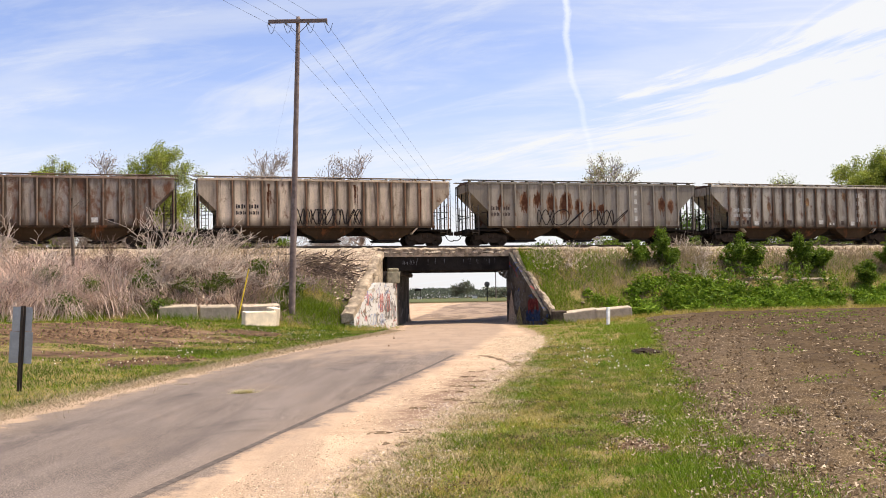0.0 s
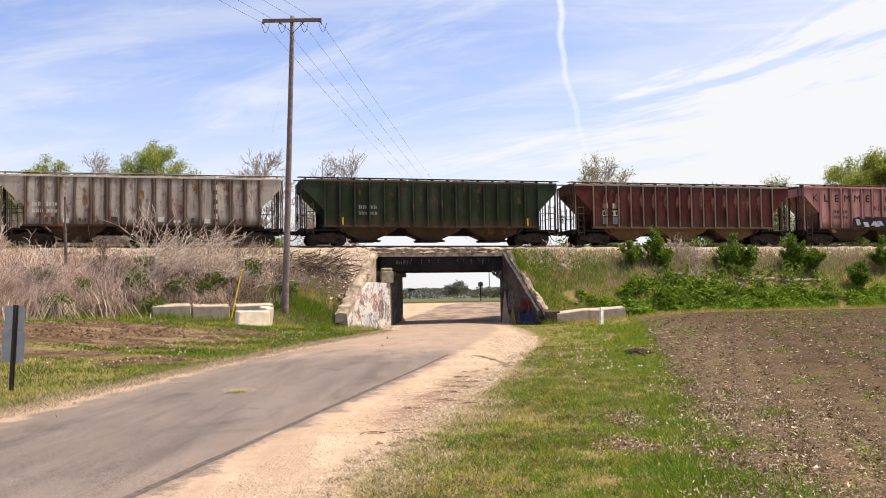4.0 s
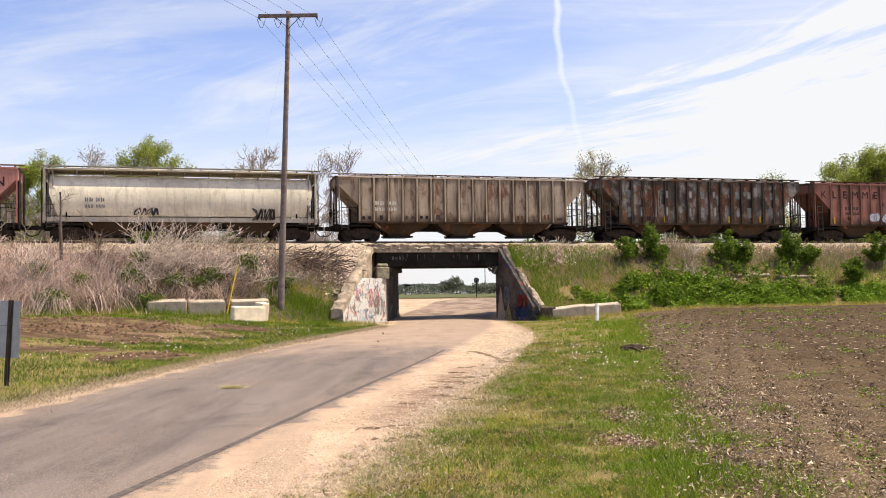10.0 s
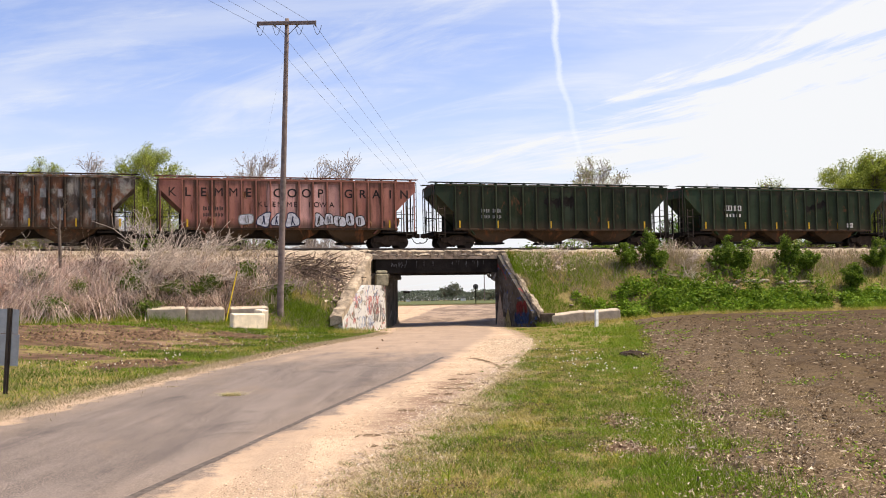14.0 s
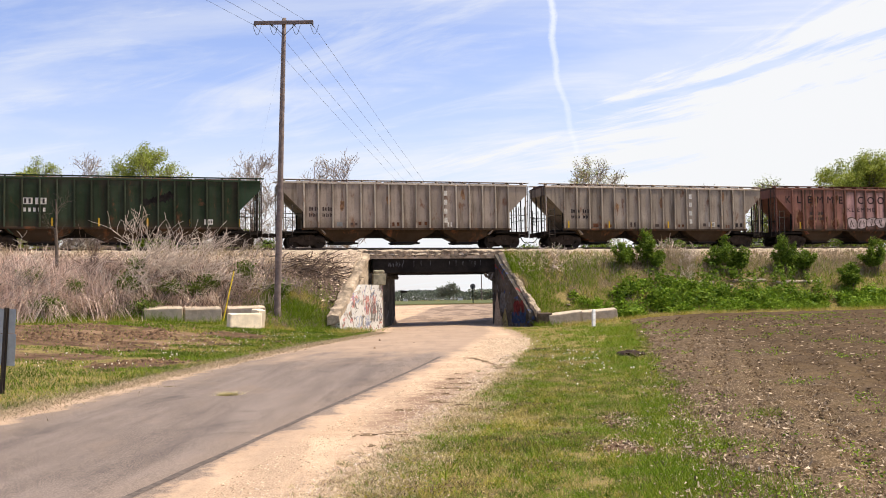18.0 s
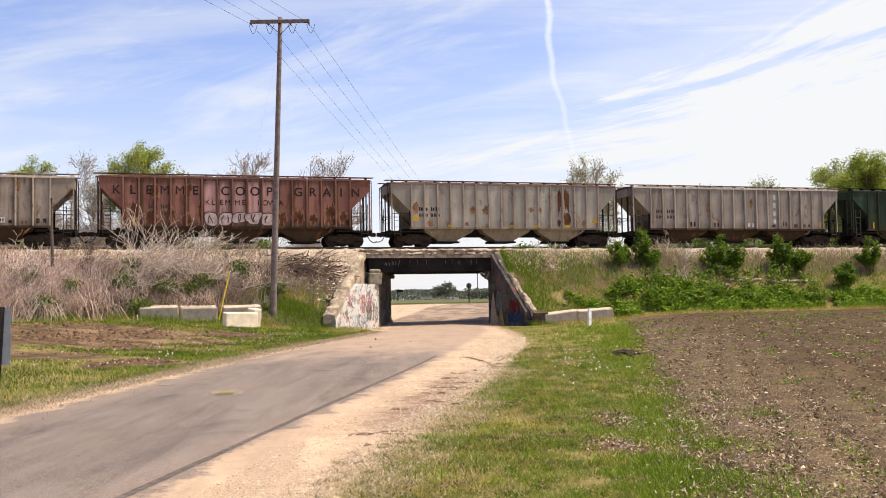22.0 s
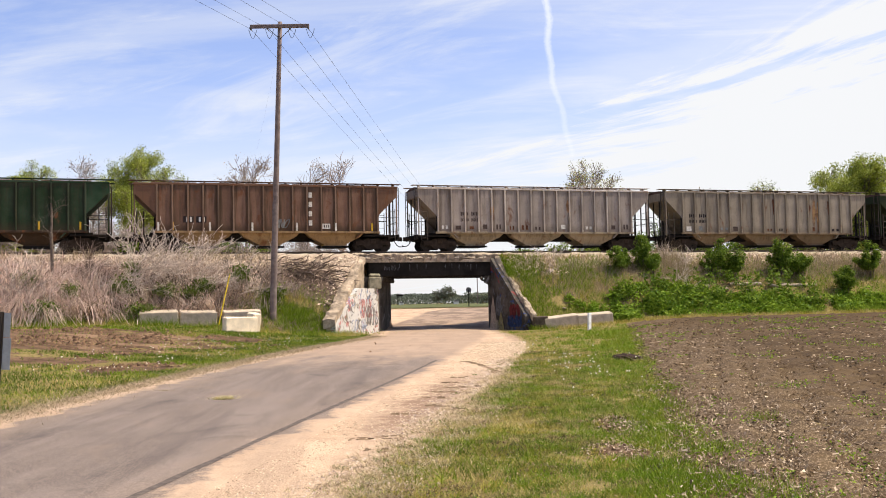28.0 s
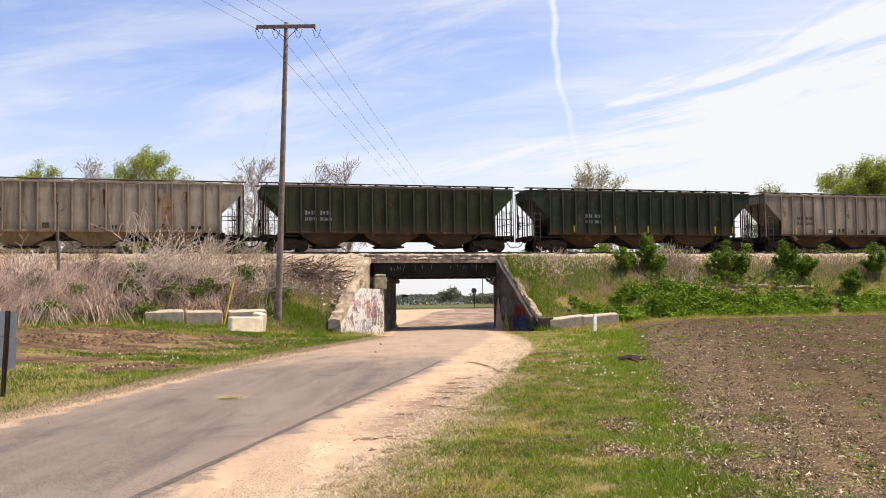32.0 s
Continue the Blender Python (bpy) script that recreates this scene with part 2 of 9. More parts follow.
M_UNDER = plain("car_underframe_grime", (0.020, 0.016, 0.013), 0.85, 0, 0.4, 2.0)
M_TRUCK = plain("truck_cast_steel", (0.038, 0.027, 0.020), 0.8, 0, 0.4, 3.0)
M_WHEEL = plain("wheel_steel", (0.035, 0.027, 0.022), 0.6, 0.3, 0.3, 5.0)
M_TREAD = plain("rail_steel", (0.10, 0.075, 0.06), 0.5, 0.5, 0.3, 4.0)
M_BLACK = plain("black_fittings", (0.014, 0.012, 0.011), 0.7, 0, 0.3, 6.0)
M_YELLOW = plain("yellow_reflector", (0.62, 0.38, 0.03), 0.5, 0, 0.2, 6.0)
M_MARK_WHITE = plain("white_lettering", (0.66, 0.62, 0.55), 0.7, 0, 0.25, 8.0)
M_MARK_BLACK = plain("black_lettering", (0.035, 0.028, 0.026), 0.7, 0, 0.3, 8.0)
M_GREY_PAINT = plain("grey_patch_paint", (0.22, 0.22, 0.21), 0.7, 0, 0.3, 4.0)
M_CONC = plain("weathered_concrete", (0.42, 0.33, 0.24), 0.9, 0, 0.5, 1.6, 0.9)
M_CONC_PALE = plain("pale_block_concrete", (0.54, 0.44, 0.335), 0.9, 0, 0.22, 2.2, 0.35)
M_CONC_BRIGHT = plain("bright_block_concrete", (0.86, 0.72, 0.54), 0.9, 0, 0.15, 2.2, 0.35)
M_GIRDER = plain("stained_dark_girder", (0.017, 0.014, 0.012), 0.8, 0.0, 0.5, 1.2, 0.3)
M_TIMBER = plain("grey_pole_timber", (0.205, 0.160, 0.145), 0.9, 0, 0.3, 4.0, 0.4)
M_WIRE = plain("dark_wire", (0.06, 0.06, 0.06), 0.5, 0.3, 0.1, 3.0, 0)
M_BARK = plain("bark", (0.16, 0.125, 0.10), 0.9, 0, 0.3, 5.0, 0.3)
M_STICK = plain("bleached_twigs", (0.68, 0.57, 0.48), 0.9, 0, 0.3, 6.0, 0)


def measure_of(me, name, values):
    """Keeps a number for each vertex, such as its distance from an edge."""
    me.attributes.new(name, "FLOAT", "POINT").data.foreach_set("value", np.asarray(values, np.float32).ravel())


def attribute(nt, name):
    n = nt.nodes.new("ShaderNodeAttribute")
    n.attribute_name = name
    return n.outputs["Fac"]


# ---- mesh helpers ----
def part(name, bm, mat, parent=None, label="", m=None, smooth=False):
    """One mesh object out of a bmesh (or a mesh), under parent."""
    if isinstance(bm, bpy.types.Mesh):
        me = bm
    else:
        me = bpy.data.meshes.new(name)
        bm.normal_update()
        bm.to_mesh(me)
        bm.free()
        me.materials.append(mat)
        if smooth:
            me.shade_smooth()
    ob = new(name, me)
    if parent:
        ob.parent = parent
    if m is not None:
        ob.matrix_basis = m
    if label:
        ob["label"] = label
    return ob


def box(bm, x0, x1, y0, y1, z0, z1, m=None, bevel=0.0):
    geo = bmesh.ops.create_cube(bm, size=1.0)
    t = Matrix.LocRotScale(((x0 + x1) / 2, (y0 + y1) / 2, (z0 + z1) / 2), None, (x1 - x0, y1 - y0, z1 - z0))
    if m is not None:
        t = m @ t
    bmesh.ops.transform(bm, matrix=t, verts=geo["verts"])
    if bevel:
        edges = list({e for v in geo["verts"] for e in v.link_edges})
        bmesh.ops.bevel(bm, geom=edges, offset=bevel, segments=1, affect="EDGES")
    return geo["verts"]


def rod(bm, a, b, r0, r1=None, sides=6, cap=True):
    """A tapered round bar from a to b."""
    a, b = Vector(a), Vector(b)
    r1 = r0 if r1 is None else r1
    way = b - a
    turn = way.to_track_quat("Z", "Y").to_matrix().to_4x4()
    t = Matrix.Translation((a + b) / 2) @ turn
    return bmesh.ops.create_cone(bm, cap_ends=cap, segments=sides, radius1=r0, radius2=r1, depth=way.length, matrix=t)["verts"]


def prism(bm, outline, y0, y1):
    """An outline of (x, z) pairs drawn out from y0 to y1."""
    a = [bm.verts.new((x, y0, z)) for x, z in outline]
    b = [bm.verts.new((x, y1, z)) for x, z in outline]
    n = len(outline)
    bm.faces.new(a)
    bm.faces.new(b[::-1])
    for i in range(n):
        bm.faces.new((a[i], b[i], b[(i + 1) % n], a[(i + 1) % n]))
    bmesh.ops.recalc_face_normals(bm, faces=bm.faces)


def fast_mesh(name, verts, faces, mats, smooth=False):
    """A large mesh out of arrays of vertices and of equal-sided faces."""
    verts, faces = np.asarray(verts, np.float32), np.asarray(faces, np.int32)
    me = bpy.data.meshes.new(name)
    me.vertices.add(len(verts))
    me.vertices.foreach_set("co", verts.ravel())
    n = faces.shape[1]
    me.loops.add(faces.size)
    me.loops.foreach_set("vertex_index", faces.ravel())
    me.polygons.add(len(faces))
    me.polygons.foreach_set("loop_start", np.arange(0, faces.size, n, dtype=np.int32))
    me.update(calc_edges=True)
    me.validate()
    for mat in mats if isinstance(mats, (list, tuple)) else [mats]:
        me.materials.append(mat)
    if smooth:
        me.shade_smooth()
    return me


MESHES = {}


def shared(key, make, mat, smooth=False):
    """A mesh that alike pieces share."""
    if key not in MESHES:
        bm = bmesh.new()
        make(bm)
        me = bpy.data.meshes.new(key if isinstance(key, str) else key[0])
        bm.normal_update()
        bm.to_mesh(me)
        bm.free()
        me.materials.append(mat)
        if smooth:
            me.shade_smooth()
        MESHES[key] = me
    return MESHES[key]


# ---- ground ----
def line_value(nt, x, y, ax, ay, c):
    """ax * x + ay * y + c of the place."""
    return maths(nt, "ADD", maths(nt, "ADD", maths(nt, "MULTIPLY", x, ax), maths(nt, "MULTIPLY", y, ay)), c)


# patches of bare soil: middle and reach
BARE = [(-16.6, 42.3, 8.2, 8.2), (-8.95, 30.2, 1.5, 2.4), (-12.2, 32.0, 2.0, 1.5), (-9.8, 48.5, 2.0, 2.6), (2.15, 11.7, 0.36, 0.75), (2.55, 14.2, 0.34, 1.0), (-6.3, 60.1, 1.7, 1.0)]


def grass_tone(nt, v):
    """Thin turf with straw and earth showing."""
    fine = noise_at(nt, v, 9.0, 5)
    mid = noise_at(nt, v, 1.3, 5)
    grass = blend(nt, ramp(nt, mid, 0.35, 0.65), (0.175, 0.145, 0.038), (0.33, 0.245, 0.095))
    grass = blend(nt, ramp(nt, fine, 0.4, 0.75, 0, 0.7), grass, (0.27, 0.205, 0.085))
    grain = noise_at(nt, v, 45.0, 3)
    grass = blend(nt, ramp(nt, grain, 0.40, 0.62, 0.45, 0), grass, (0.09, 0.08, 0.025))
    grass = blend(nt, ramp(nt, noise_at(nt, v, 17.0, 4), 0.50, 0.68, 0, 0.7), grass, (0.085, 0.06, 0.03))
    grass = blend(nt, ramp(nt, noise_at(nt, v, 5.5, 5), 0.50, 0.62, 0, 0.65), grass, (0.065, 0.06, 0.018))
    return blend(nt, ramp(nt, grain, 0.55, 0.75, 0, 0.6), grass, (0.36, 0.285, 0.145))


def ground_material():
    m, nt, p = material("ground_grass_and_soil")
    v = coords(nt)
    sep = nt.nodes.new("ShaderNodeSeparateXYZ")
    nt.links.new(v, sep.inputs[0])
    x, y = sep.outputs[0], sep.outputs[1]
    wob = noise_at(nt, v, 0.5, 5, 0.65)
    wobble = maths(nt, "MULTIPLY", maths(nt, "SUBTRACT", wob, 0.5), 9.0)
    fine = noise_at(nt, v, 9.0, 5)
    mid = noise_at(nt, v, 1.3, 5)
    grass = grass_tone(nt, v)
    soil = blend(nt, ramp(nt, mid, 0.35, 0.65), (0.075, 0.042, 0.024), (0.17, 0.105, 0.062))
    soil = blend(nt, ramp(nt, fine, 0.45, 0.7, 0, 0.6), soil, (0.045, 0.026, 0.016))
    soil = blend(nt, ramp(nt, noise_at(nt, v, 0.28, 4), 0.50, 0.60, 0, 0.8), soil, (0.25, 0.160, 0.098))
    d = line_value(nt, x, y, -SIN, COS, -71.0 * COS)
    s = line_value(nt, x, y, COS, SIN, -71.0 * SIN)
    # bare soil spread beside the road, left of it
    rr = None
    for cx, cy, rx, ry in BARE:
        ex = maths(nt, "MULTIPLY", maths(nt, "SUBTRACT", x, cx), 1 / rx)
        ey = maths(nt, "MULTIPLY", maths(nt, "SUBTRACT", y, cy), 1 / ry)
        one = maths(nt, "ADD", maths(nt, "MULTIPLY", ex, ex), maths(nt, "MULTIPLY", ey, ey))
        rr = one if rr is None else maths(nt, "MINIMUM", rr, one)
    bare = ramp(nt, maths(nt, "ADD", rr, maths(nt, "MULTIPLY", wobble, 0.6)), 0.7, 1.05, 1, 0)
    c = blend(nt, bare, grass, soil)
    # bank: litter of dead stalks, pale ballast dust on the crown
    litter = blend(nt, ramp(nt, fine, 0.35, 0.7), (0.075, 0.05, 0.036), (0.18, 0.13, 0.095))
    left = ramp(nt, maths(nt, "ADD", s, wobble), -8.0, -4.0, 1, 0)
    high = ramp(nt, maths(nt, "ADD", d, maths(nt, "MULTIPLY", wobble, 0.5)), -11.0, -9.4)
    upper = ramp(nt, maths(nt, "ADD", d, maths(nt, "MULTIPLY", wobble, 0.6)), -7.2, -5.0)
    bank = maths(nt, "MAXIMUM", maths(nt, "MULTIPLY", left, high), maths(nt, "MULTIPLY", upper, 0.75))
    nearside = ramp(nt, d, 3.0, 9.0, 1, 0)
    c = blend(nt, maths(nt, "MULTIPLY", bank, nearside), c, litter)
    crown = ramp(nt, maths(nt, "ADD", maths(nt, "ABSOLUTE", d, 0.0), maths(nt, "MULTIPLY", wobble, 0.12)), 3.7, 4.6, 1, 0)
    dust = blend(nt, ramp(nt, fine, 0.35, 0.7), (0.36, 0.27, 0.18), (0.55, 0.44, 0.32))
    c = blend(nt, crown, c, dust)
    # crumbling bright dirt round the west abutment
    ab = ramp(nt, maths(nt, "ADD", maths(nt, "ABSOLUTE", maths(nt, "ADD", s, 7.0), 0.0), maths(nt, "MULTIPLY", wobble, 0.25)), 0.5, 1.5, 1, 0)
    ab = maths(nt, "MULTIPLY", ab, ramp(nt, d, -9.0, -7.0))
    c = blend(nt, maths(nt, "MULTIPLY", ab, nearside), c, dust)
    nt.links.new(c, p.inputs["Base Color"])
    p.inputs["Roughness"].default_value = 0.95
    bump(nt, p, fine, 0.6, 0.06)
    return m


M_GROUND = ground_material()


def steps(*spans):
    """Positions with a pitch of their own in each span (start, end, pitch)."""
    out = []
    for a, b, pitch in spans:
        n = max(1, int(round((b - a) / pitch)))
        out += [a + (b - a) * i / n for i in range(n)]
    return out + [spans[-1][1]]


def grid_faces(nx, ny):
    i, j = np.meshgrid(np.arange(nx - 1), np.arange(ny - 1), indexing="ij")
    a = (i * ny + j).ravel()
    return np.stack([a, a + ny, a + ny + 1, a + 1], 1)


def build_ground():
    ss = steps((-4000, -400, 900), (-400, -80, 40), (-80, -20, 2.0), (-20, -14, 0.6), (-14, 12, 0.22), (12, 20, 0.6), (20, 90, 2.0), (90, 400, 40), (400, 4000, 900))
    dd = steps((-400, -80, 40), (-80, -64, 1.5), (-64, -16, 0.8), (-16, -12, 0.5), (-12, 12, 0.3), (12, 60, 2.0), (60, 200, 14), (200, 400, 50), (400, 4600, 700))
    S, D = np.meshgrid(ss, dd, indexing="ij")
    X, Y = S * COS - D * SIN, 71 + S * SIN + D * COS
    Z = ground_level(X, Y)
    rng = np.random.default_rng(5)
    rough = ease(-90, -70, D) * (1 - ease(60, 90, D)) * ease(-0.2, 0.8, np.maximum(along(ROAD_L, Y) - X, X - along(ROAD_R, Y)))
    Z = Z + rng.normal(0, 0.02, Z.shape) * rough - 0.02
    me = fast_mesh("ground", np.stack([X, Y, Z], -1).reshape(-1, 3), grid_faces(len(ss), len(dd)), M_GROUND, smooth=True)
    return tagged(new("ground", me), "rough grassy ground rising to a railway bank", "ground", kind="structure")


build_ground()


def strip(name, y_lines, left, right, lift, mat, cols=14, wobble=0.0, seed=1, relief=0.0, inset=None):
    """A sheet between two lines that run with y, laid on the ground."""
    rng = np.random.default_rng(seed)
    V = []
    for y in y_lines:
        a, b = left(y), right(y)
        a += wobble * (rng.random() - 0.5)
        b += wobble * (rng.random() - 0.5)
        for i in range(cols):
            x = a + (b - a) * i / (cols - 1)
            V.append((x, y))
    V = np.array(V)
    z = ground_level(V[:, 0], V[:, 1]) + lift + rng.normal(0, 1, len(V)) * relief
    if inset:
        # the borders dip into what lies beneath
        k = np.arange(len(V)) % cols
        z[(k == 0) | (k == cols - 1)] -= 0.05
        z[(k == 1) | (k == cols - 2)] -= 0.012
    verts = np.column_stack([V, z])
    me = fast_mesh(name, verts, grid_faces(len(y_lines), cols)[:, ::-1], mat, smooth=True)
    if inset:
        measure_of(me, "inset", inset(V[:, 0], V[:, 1]))
    return new(name, me)


def gravel_tone(nt, v):
    """Pale limestone dust and chips: colour and relief."""
    vor = node(nt, "ShaderNodeTexVoronoi", Scale=38.0)
    nt.links.new(v, vor.inputs["Vector"])
    big = noise_at(nt, v, 0.55, 5)
    mid = noise_at(nt, v, 3.5, 5)
    track = noise_at(nt, coords(nt, (1.3, 0.16, 1)), 1.0, 4)
    c = blend(nt, ramp(nt, big, 0.35, 0.65), (0.38, 0.25, 0.16), (0.53, 0.37, 0.25))
    c = blend(nt, ramp(nt, track, 0.49, 0.66, 0, 0.7), c, (0.27, 0.185, 0.13))
    c = blend(nt, ramp(nt, mid, 0.5, 0.8, 0, 0.55), c, (0.25, 0.175, 0.12))
    c = blend(nt, ramp(nt, vor.outputs["Distance"], 0.15, 0.6, 0, 0.35), c, (0.63, 0.475, 0.34))
    # a band where rain has washed brown litter along the loose edge
    sep = nt.nodes.new("ShaderNodeSeparateXYZ")
    nt.links.new(v, sep.inputs[0])
    off = maths(nt, "ADD", line_value(nt, sep.outputs[0], sep.outputs[1], 1.0, -0.13, 2.42), maths(nt, "MULTIPLY", maths(nt, "SUBTRACT", mid, 0.5), 1.6))
    wash = ramp(nt, maths(nt, "ABSOLUTE", off, 0.0), 0.15, 0.75, 0.95, 0)
    wash = maths(nt, "MULTIPLY", maths(nt, "MULTIPLY", wash, ramp(nt, sep.outputs[1], 12.0, 15.5)), ramp(nt, sep.outputs[1], 21.0, 27.0, 1, 0))
    c = blend(nt, wash, c, (0.235, 0.150, 0.105))
    return c, vor.outputs["Distance"]


def gravel_material():
    m, nt, p = material("pale_limestone_gravel")
    v = coords(nt)
    c, chips = gravel_tone(nt, v)
    # dirt and torn turf along the edge, then grass
    wob = maths(nt, "ADD", maths(nt, "MULTIPLY", maths(nt, "SUBTRACT", noise_at(nt, v, 1.6, 5), 0.5), 0.9), maths(nt, "MULTIPLY", maths(nt, "SUBTRACT", noise_at(nt, v, 9.0, 3), 0.5), 0.8))
    inset = maths(nt, "ADD", attribute(nt, "inset"), wob)
    dirt = blend(nt, ramp(nt, noise_at(nt, v, 14.0, 4), 0.4, 0.65), (0.21, 0.14, 0.095), (0.47, 0.36, 0.26))
    c = blend(nt, ramp(nt, inset, 0.35, 0.95, 0.75, 0), c, dirt)
    c = blend(nt, ramp(nt, inset, -0.05, 0.35, 1, 0), c, grass_tone(nt, v))
    nt.links.new(c, p.inputs["Base Color"])
    p.inputs["Roughness"].default_value = 0.95
    bump(nt, p, chips, 0.5, 0.02)
    return m


def tar_material():
    m, nt, p = material("worn_grey_asphalt")
    v = coords(nt)
    sep = nt.nodes.new("ShaderNodeSeparateXYZ")
    nt.links.new(v, sep.inputs[0])
    big = noise_at(nt, coords(nt, (1.6, 0.22, 1)), 0.9, 6, 0.7)
    fine = noise_at(nt, v, 55.0, 3)
    grit = noise_at(nt, v, 12.0, 4)
    c = blend(nt, ramp(nt, big, 0.35, 0.68), (0.086, 0.068, 0.063), (0.180, 0.145, 0.131))
    c = blend(nt, ramp(nt, fine, 0.44, 0.60, 0, 0.9), c, (0.29, 0.23, 0.185))
    c = blend(nt, ramp(nt, grit, 0.55, 0.8, 0, 0.4), c, (0.065, 0.054, 0.048))
    vor = node(nt, "ShaderNodeTexVoronoi", Scale=46.0)
    nt.links.new(v, vor.inputs["Vector"])
    chip = maths(nt, "MULTIPLY", ramp(nt, vor.outputs["Distance"], 0.10, 0.38, 1, 0), ramp(nt, vor.outputs["Color"], 0.45, 0.75))
    c = blend(nt, maths(nt, "MULTIPLY", chip, 0.7), c, (0.40, 0.325, 0.265))
    # bands worn by wheels, along the road
    lane = noise_at(nt, coords(nt, (1.1, 0.05, 1)), 1.0, 4, 0.6, 0.3)
    c = blend(nt, ramp(nt, lane, 0.50, 0.64, 0, 0.45), c, (0.082, 0.066, 0.062))
    blot = noise_at(nt, coords(nt, (0.9, 0.45, 1)), 1.0, 5, 0.6, 0.6)
    c = blend(nt, ramp(nt, blot, 0.55, 0.72, 0, 0.65), c, (0.075, 0.063, 0.057))
    c = blend(nt, ramp(nt, blot, 0.28, 0.44, 0.5, 0), c, (0.25, 0.185, 0.14))
    # tan dust carried over the surface towards the bridge
    wob = maths(nt, "MULTIPLY", maths(nt, "SUBTRACT", noise_at(nt, coords(nt, (1, 0.3, 1)), 0.9, 5), 0.5), 22.0)
    dust = ramp(nt, maths(nt, "ADD", sep.outputs[1], wob), 26.0, 40.0, 0, 0.95)
    pale, chips = gravel_tone(nt, v)
    grey = blend(nt, 0.5, pale, (0.24, 0.18, 0.145))
    c = blend(nt, dust, c, grey)
    # brown churned dirt and old wheel marks under the bridge and beyond it
    churn = noise_at(nt, coords(nt, (0.5, 0.16, 1)), 1.0, 5, 0.65, 0.8)
    c = blend(nt, maths(nt, "MULTIPLY", ramp(nt, sep.outputs[1], 66.0, 76.0), ramp(nt, churn, 0.42, 0.60, 0.1, 0.85)), c, (0.165, 0.115, 0.083))
    # gravel thrown over the edges
    wob = maths(nt, "ADD", maths(nt, "MULTIPLY", maths(nt, "SUBTRACT", noise_at(nt, v, 1.1, 5), 0.5), 1.4), maths(nt, "MULTIPLY", maths(nt, "SUBTRACT", noise_at(nt, v, 11.0, 3), 0.5), 0.5))
    inset = maths(nt, "ADD", attribute(nt, "inset"), wob)
    c = blend(nt, ramp(nt, inset, -0.36, -0.02, 1, 0), c, pale)
    c = blend(nt, ramp(nt, inset, 0.0, 0.9, 0.25, 0), c, (0.30, 0.22, 0.16))
    nt.links.new(c, p.inputs["Base Color"])
    p.inputs["Roughness"].default_value = 0.85
    bump(nt, p, fine, 0.35, 0.01)
    return m


M_GRAVEL, M_TAR = gravel_material(), tar_material()
road_lines = steps((-40, 2, 6), (2, 30, 0.5), (30, 140, 1.0))
gravel = strip("gravel_road", road_lines, lambda y: along(ROAD_L, y) - 0.5, lambda y: along(ROAD_R, y) + 0.6, 0.012, M_GRAVEL, 34, 0.1, 2, 0.004, lambda x, y: np.minimum(along(ROAD_R, y) + 0.25 - x, x - along(ROAD_L, y) + 0.25))
tagged(gravel, "pale tan gravel road running under the bridge", "road", kind="structure")
tar = strip("asphalt_road", steps((-40, 2, 6), (2, 60, 0.5), (60, 124, 1.0)), lambda y: max(along(ROAD_L, y) + 0.2, along(TAR_R, y) - 7.6), lambda y: along(TAR_R, y) + 0.75, 0.03, M_TAR, 26, 0.0, 3, 0.0015, lambda x, y: np.minimum(along(TAR_R, y) - x, x - np.maximum(along(ROAD_L, y) + 1.0, along(TAR_R, y) - 6.8)))
tagged(tar, "worn grey asphalt road with a straight edge", "road", kind="structure")


# a dark band of tar along the asphalt's straight edge, and old patches
M_SEAL = plain("dark_tar_seal", (0.125, 0.10, 0.085), 0.85, 0, 0.35, 9.0, 0.3)
seal = strip("tar_edge", steps((2, 31, 0.4)), lambda y: along(TAR_R, y) - 0.07, lambda y: along(TAR_R, y) + 0.035, 0.0335, M_SEAL, 3, 0.02, 4, 0.0)
tagged(seal, "dark tar band along the asphalt edge", "road", kind="structure")


def field_edge(y):
    return np.interp(y, [-30, 0, 8.7, 13.1, 19.7, 25.3, 32.6, 41.4, 51.6, 58.7, 66], [0.2, 1.0, 2.2, 3.0, 4.15, 5.1, 6.45, 7.95, 9.8, 11.0, 12.2])


def field_material():
    m, nt, p = material("tilled_field_soil")
    v = coords(nt)
    big = noise_at(nt, v, 0.35, 4)
    mid = noise_at(nt, v, 3.0, 5)
    fine = noise_at(nt, v, 16.0, 4)
    c = blend(nt, ramp(nt, big, 0.35, 0.65), (0.068, 0.0435, 0.021), (0.105, 0.069, 0.035))
    c = blend(nt, ramp(nt, mid, 0.42, 0.66, 0, 0.8), c, (0.044, 0.027, 0.016))
    c = blend(nt, ramp(nt, fine, 0.55, 0.72, 0, 0.45), c, (0.22, 0.158, 0.088))
    # litter lies thickest along the edge, where turf runs into the soil
    inset = attribute(nt, "inset")
    grain = noise_at(nt, v, 38.0, 3)
    c = blend(nt, maths(nt, "MULTIPLY", ramp(nt, inset, 0.6, 5.0, 0.65, 0.0), ramp(nt, grain, 0.50, 0.64)), c, (0.38, 0.285, 0.19))
    wob = maths(nt, "ADD", maths(nt, "MULTIPLY", maths(nt, "SUBTRACT", noise_at(nt, v, 1.4, 5), 0.5), 1.6), maths(nt, "MULTIPLY", maths(nt, "SUBTRACT", fine, 0.5), 0.6))
    c = blend(nt, ramp(nt, maths(nt, "ADD", inset, wob), -0.1, 0.2, 1, 0), c, grass_tone(nt, v))
    nt.links.new(c, p.inputs["Base Color"])
    p.inputs["Roughness"].default_value = 0.97
    bump(nt, p, mid, 0.8, 0.06)
    return m


M_FIELD = field_material()


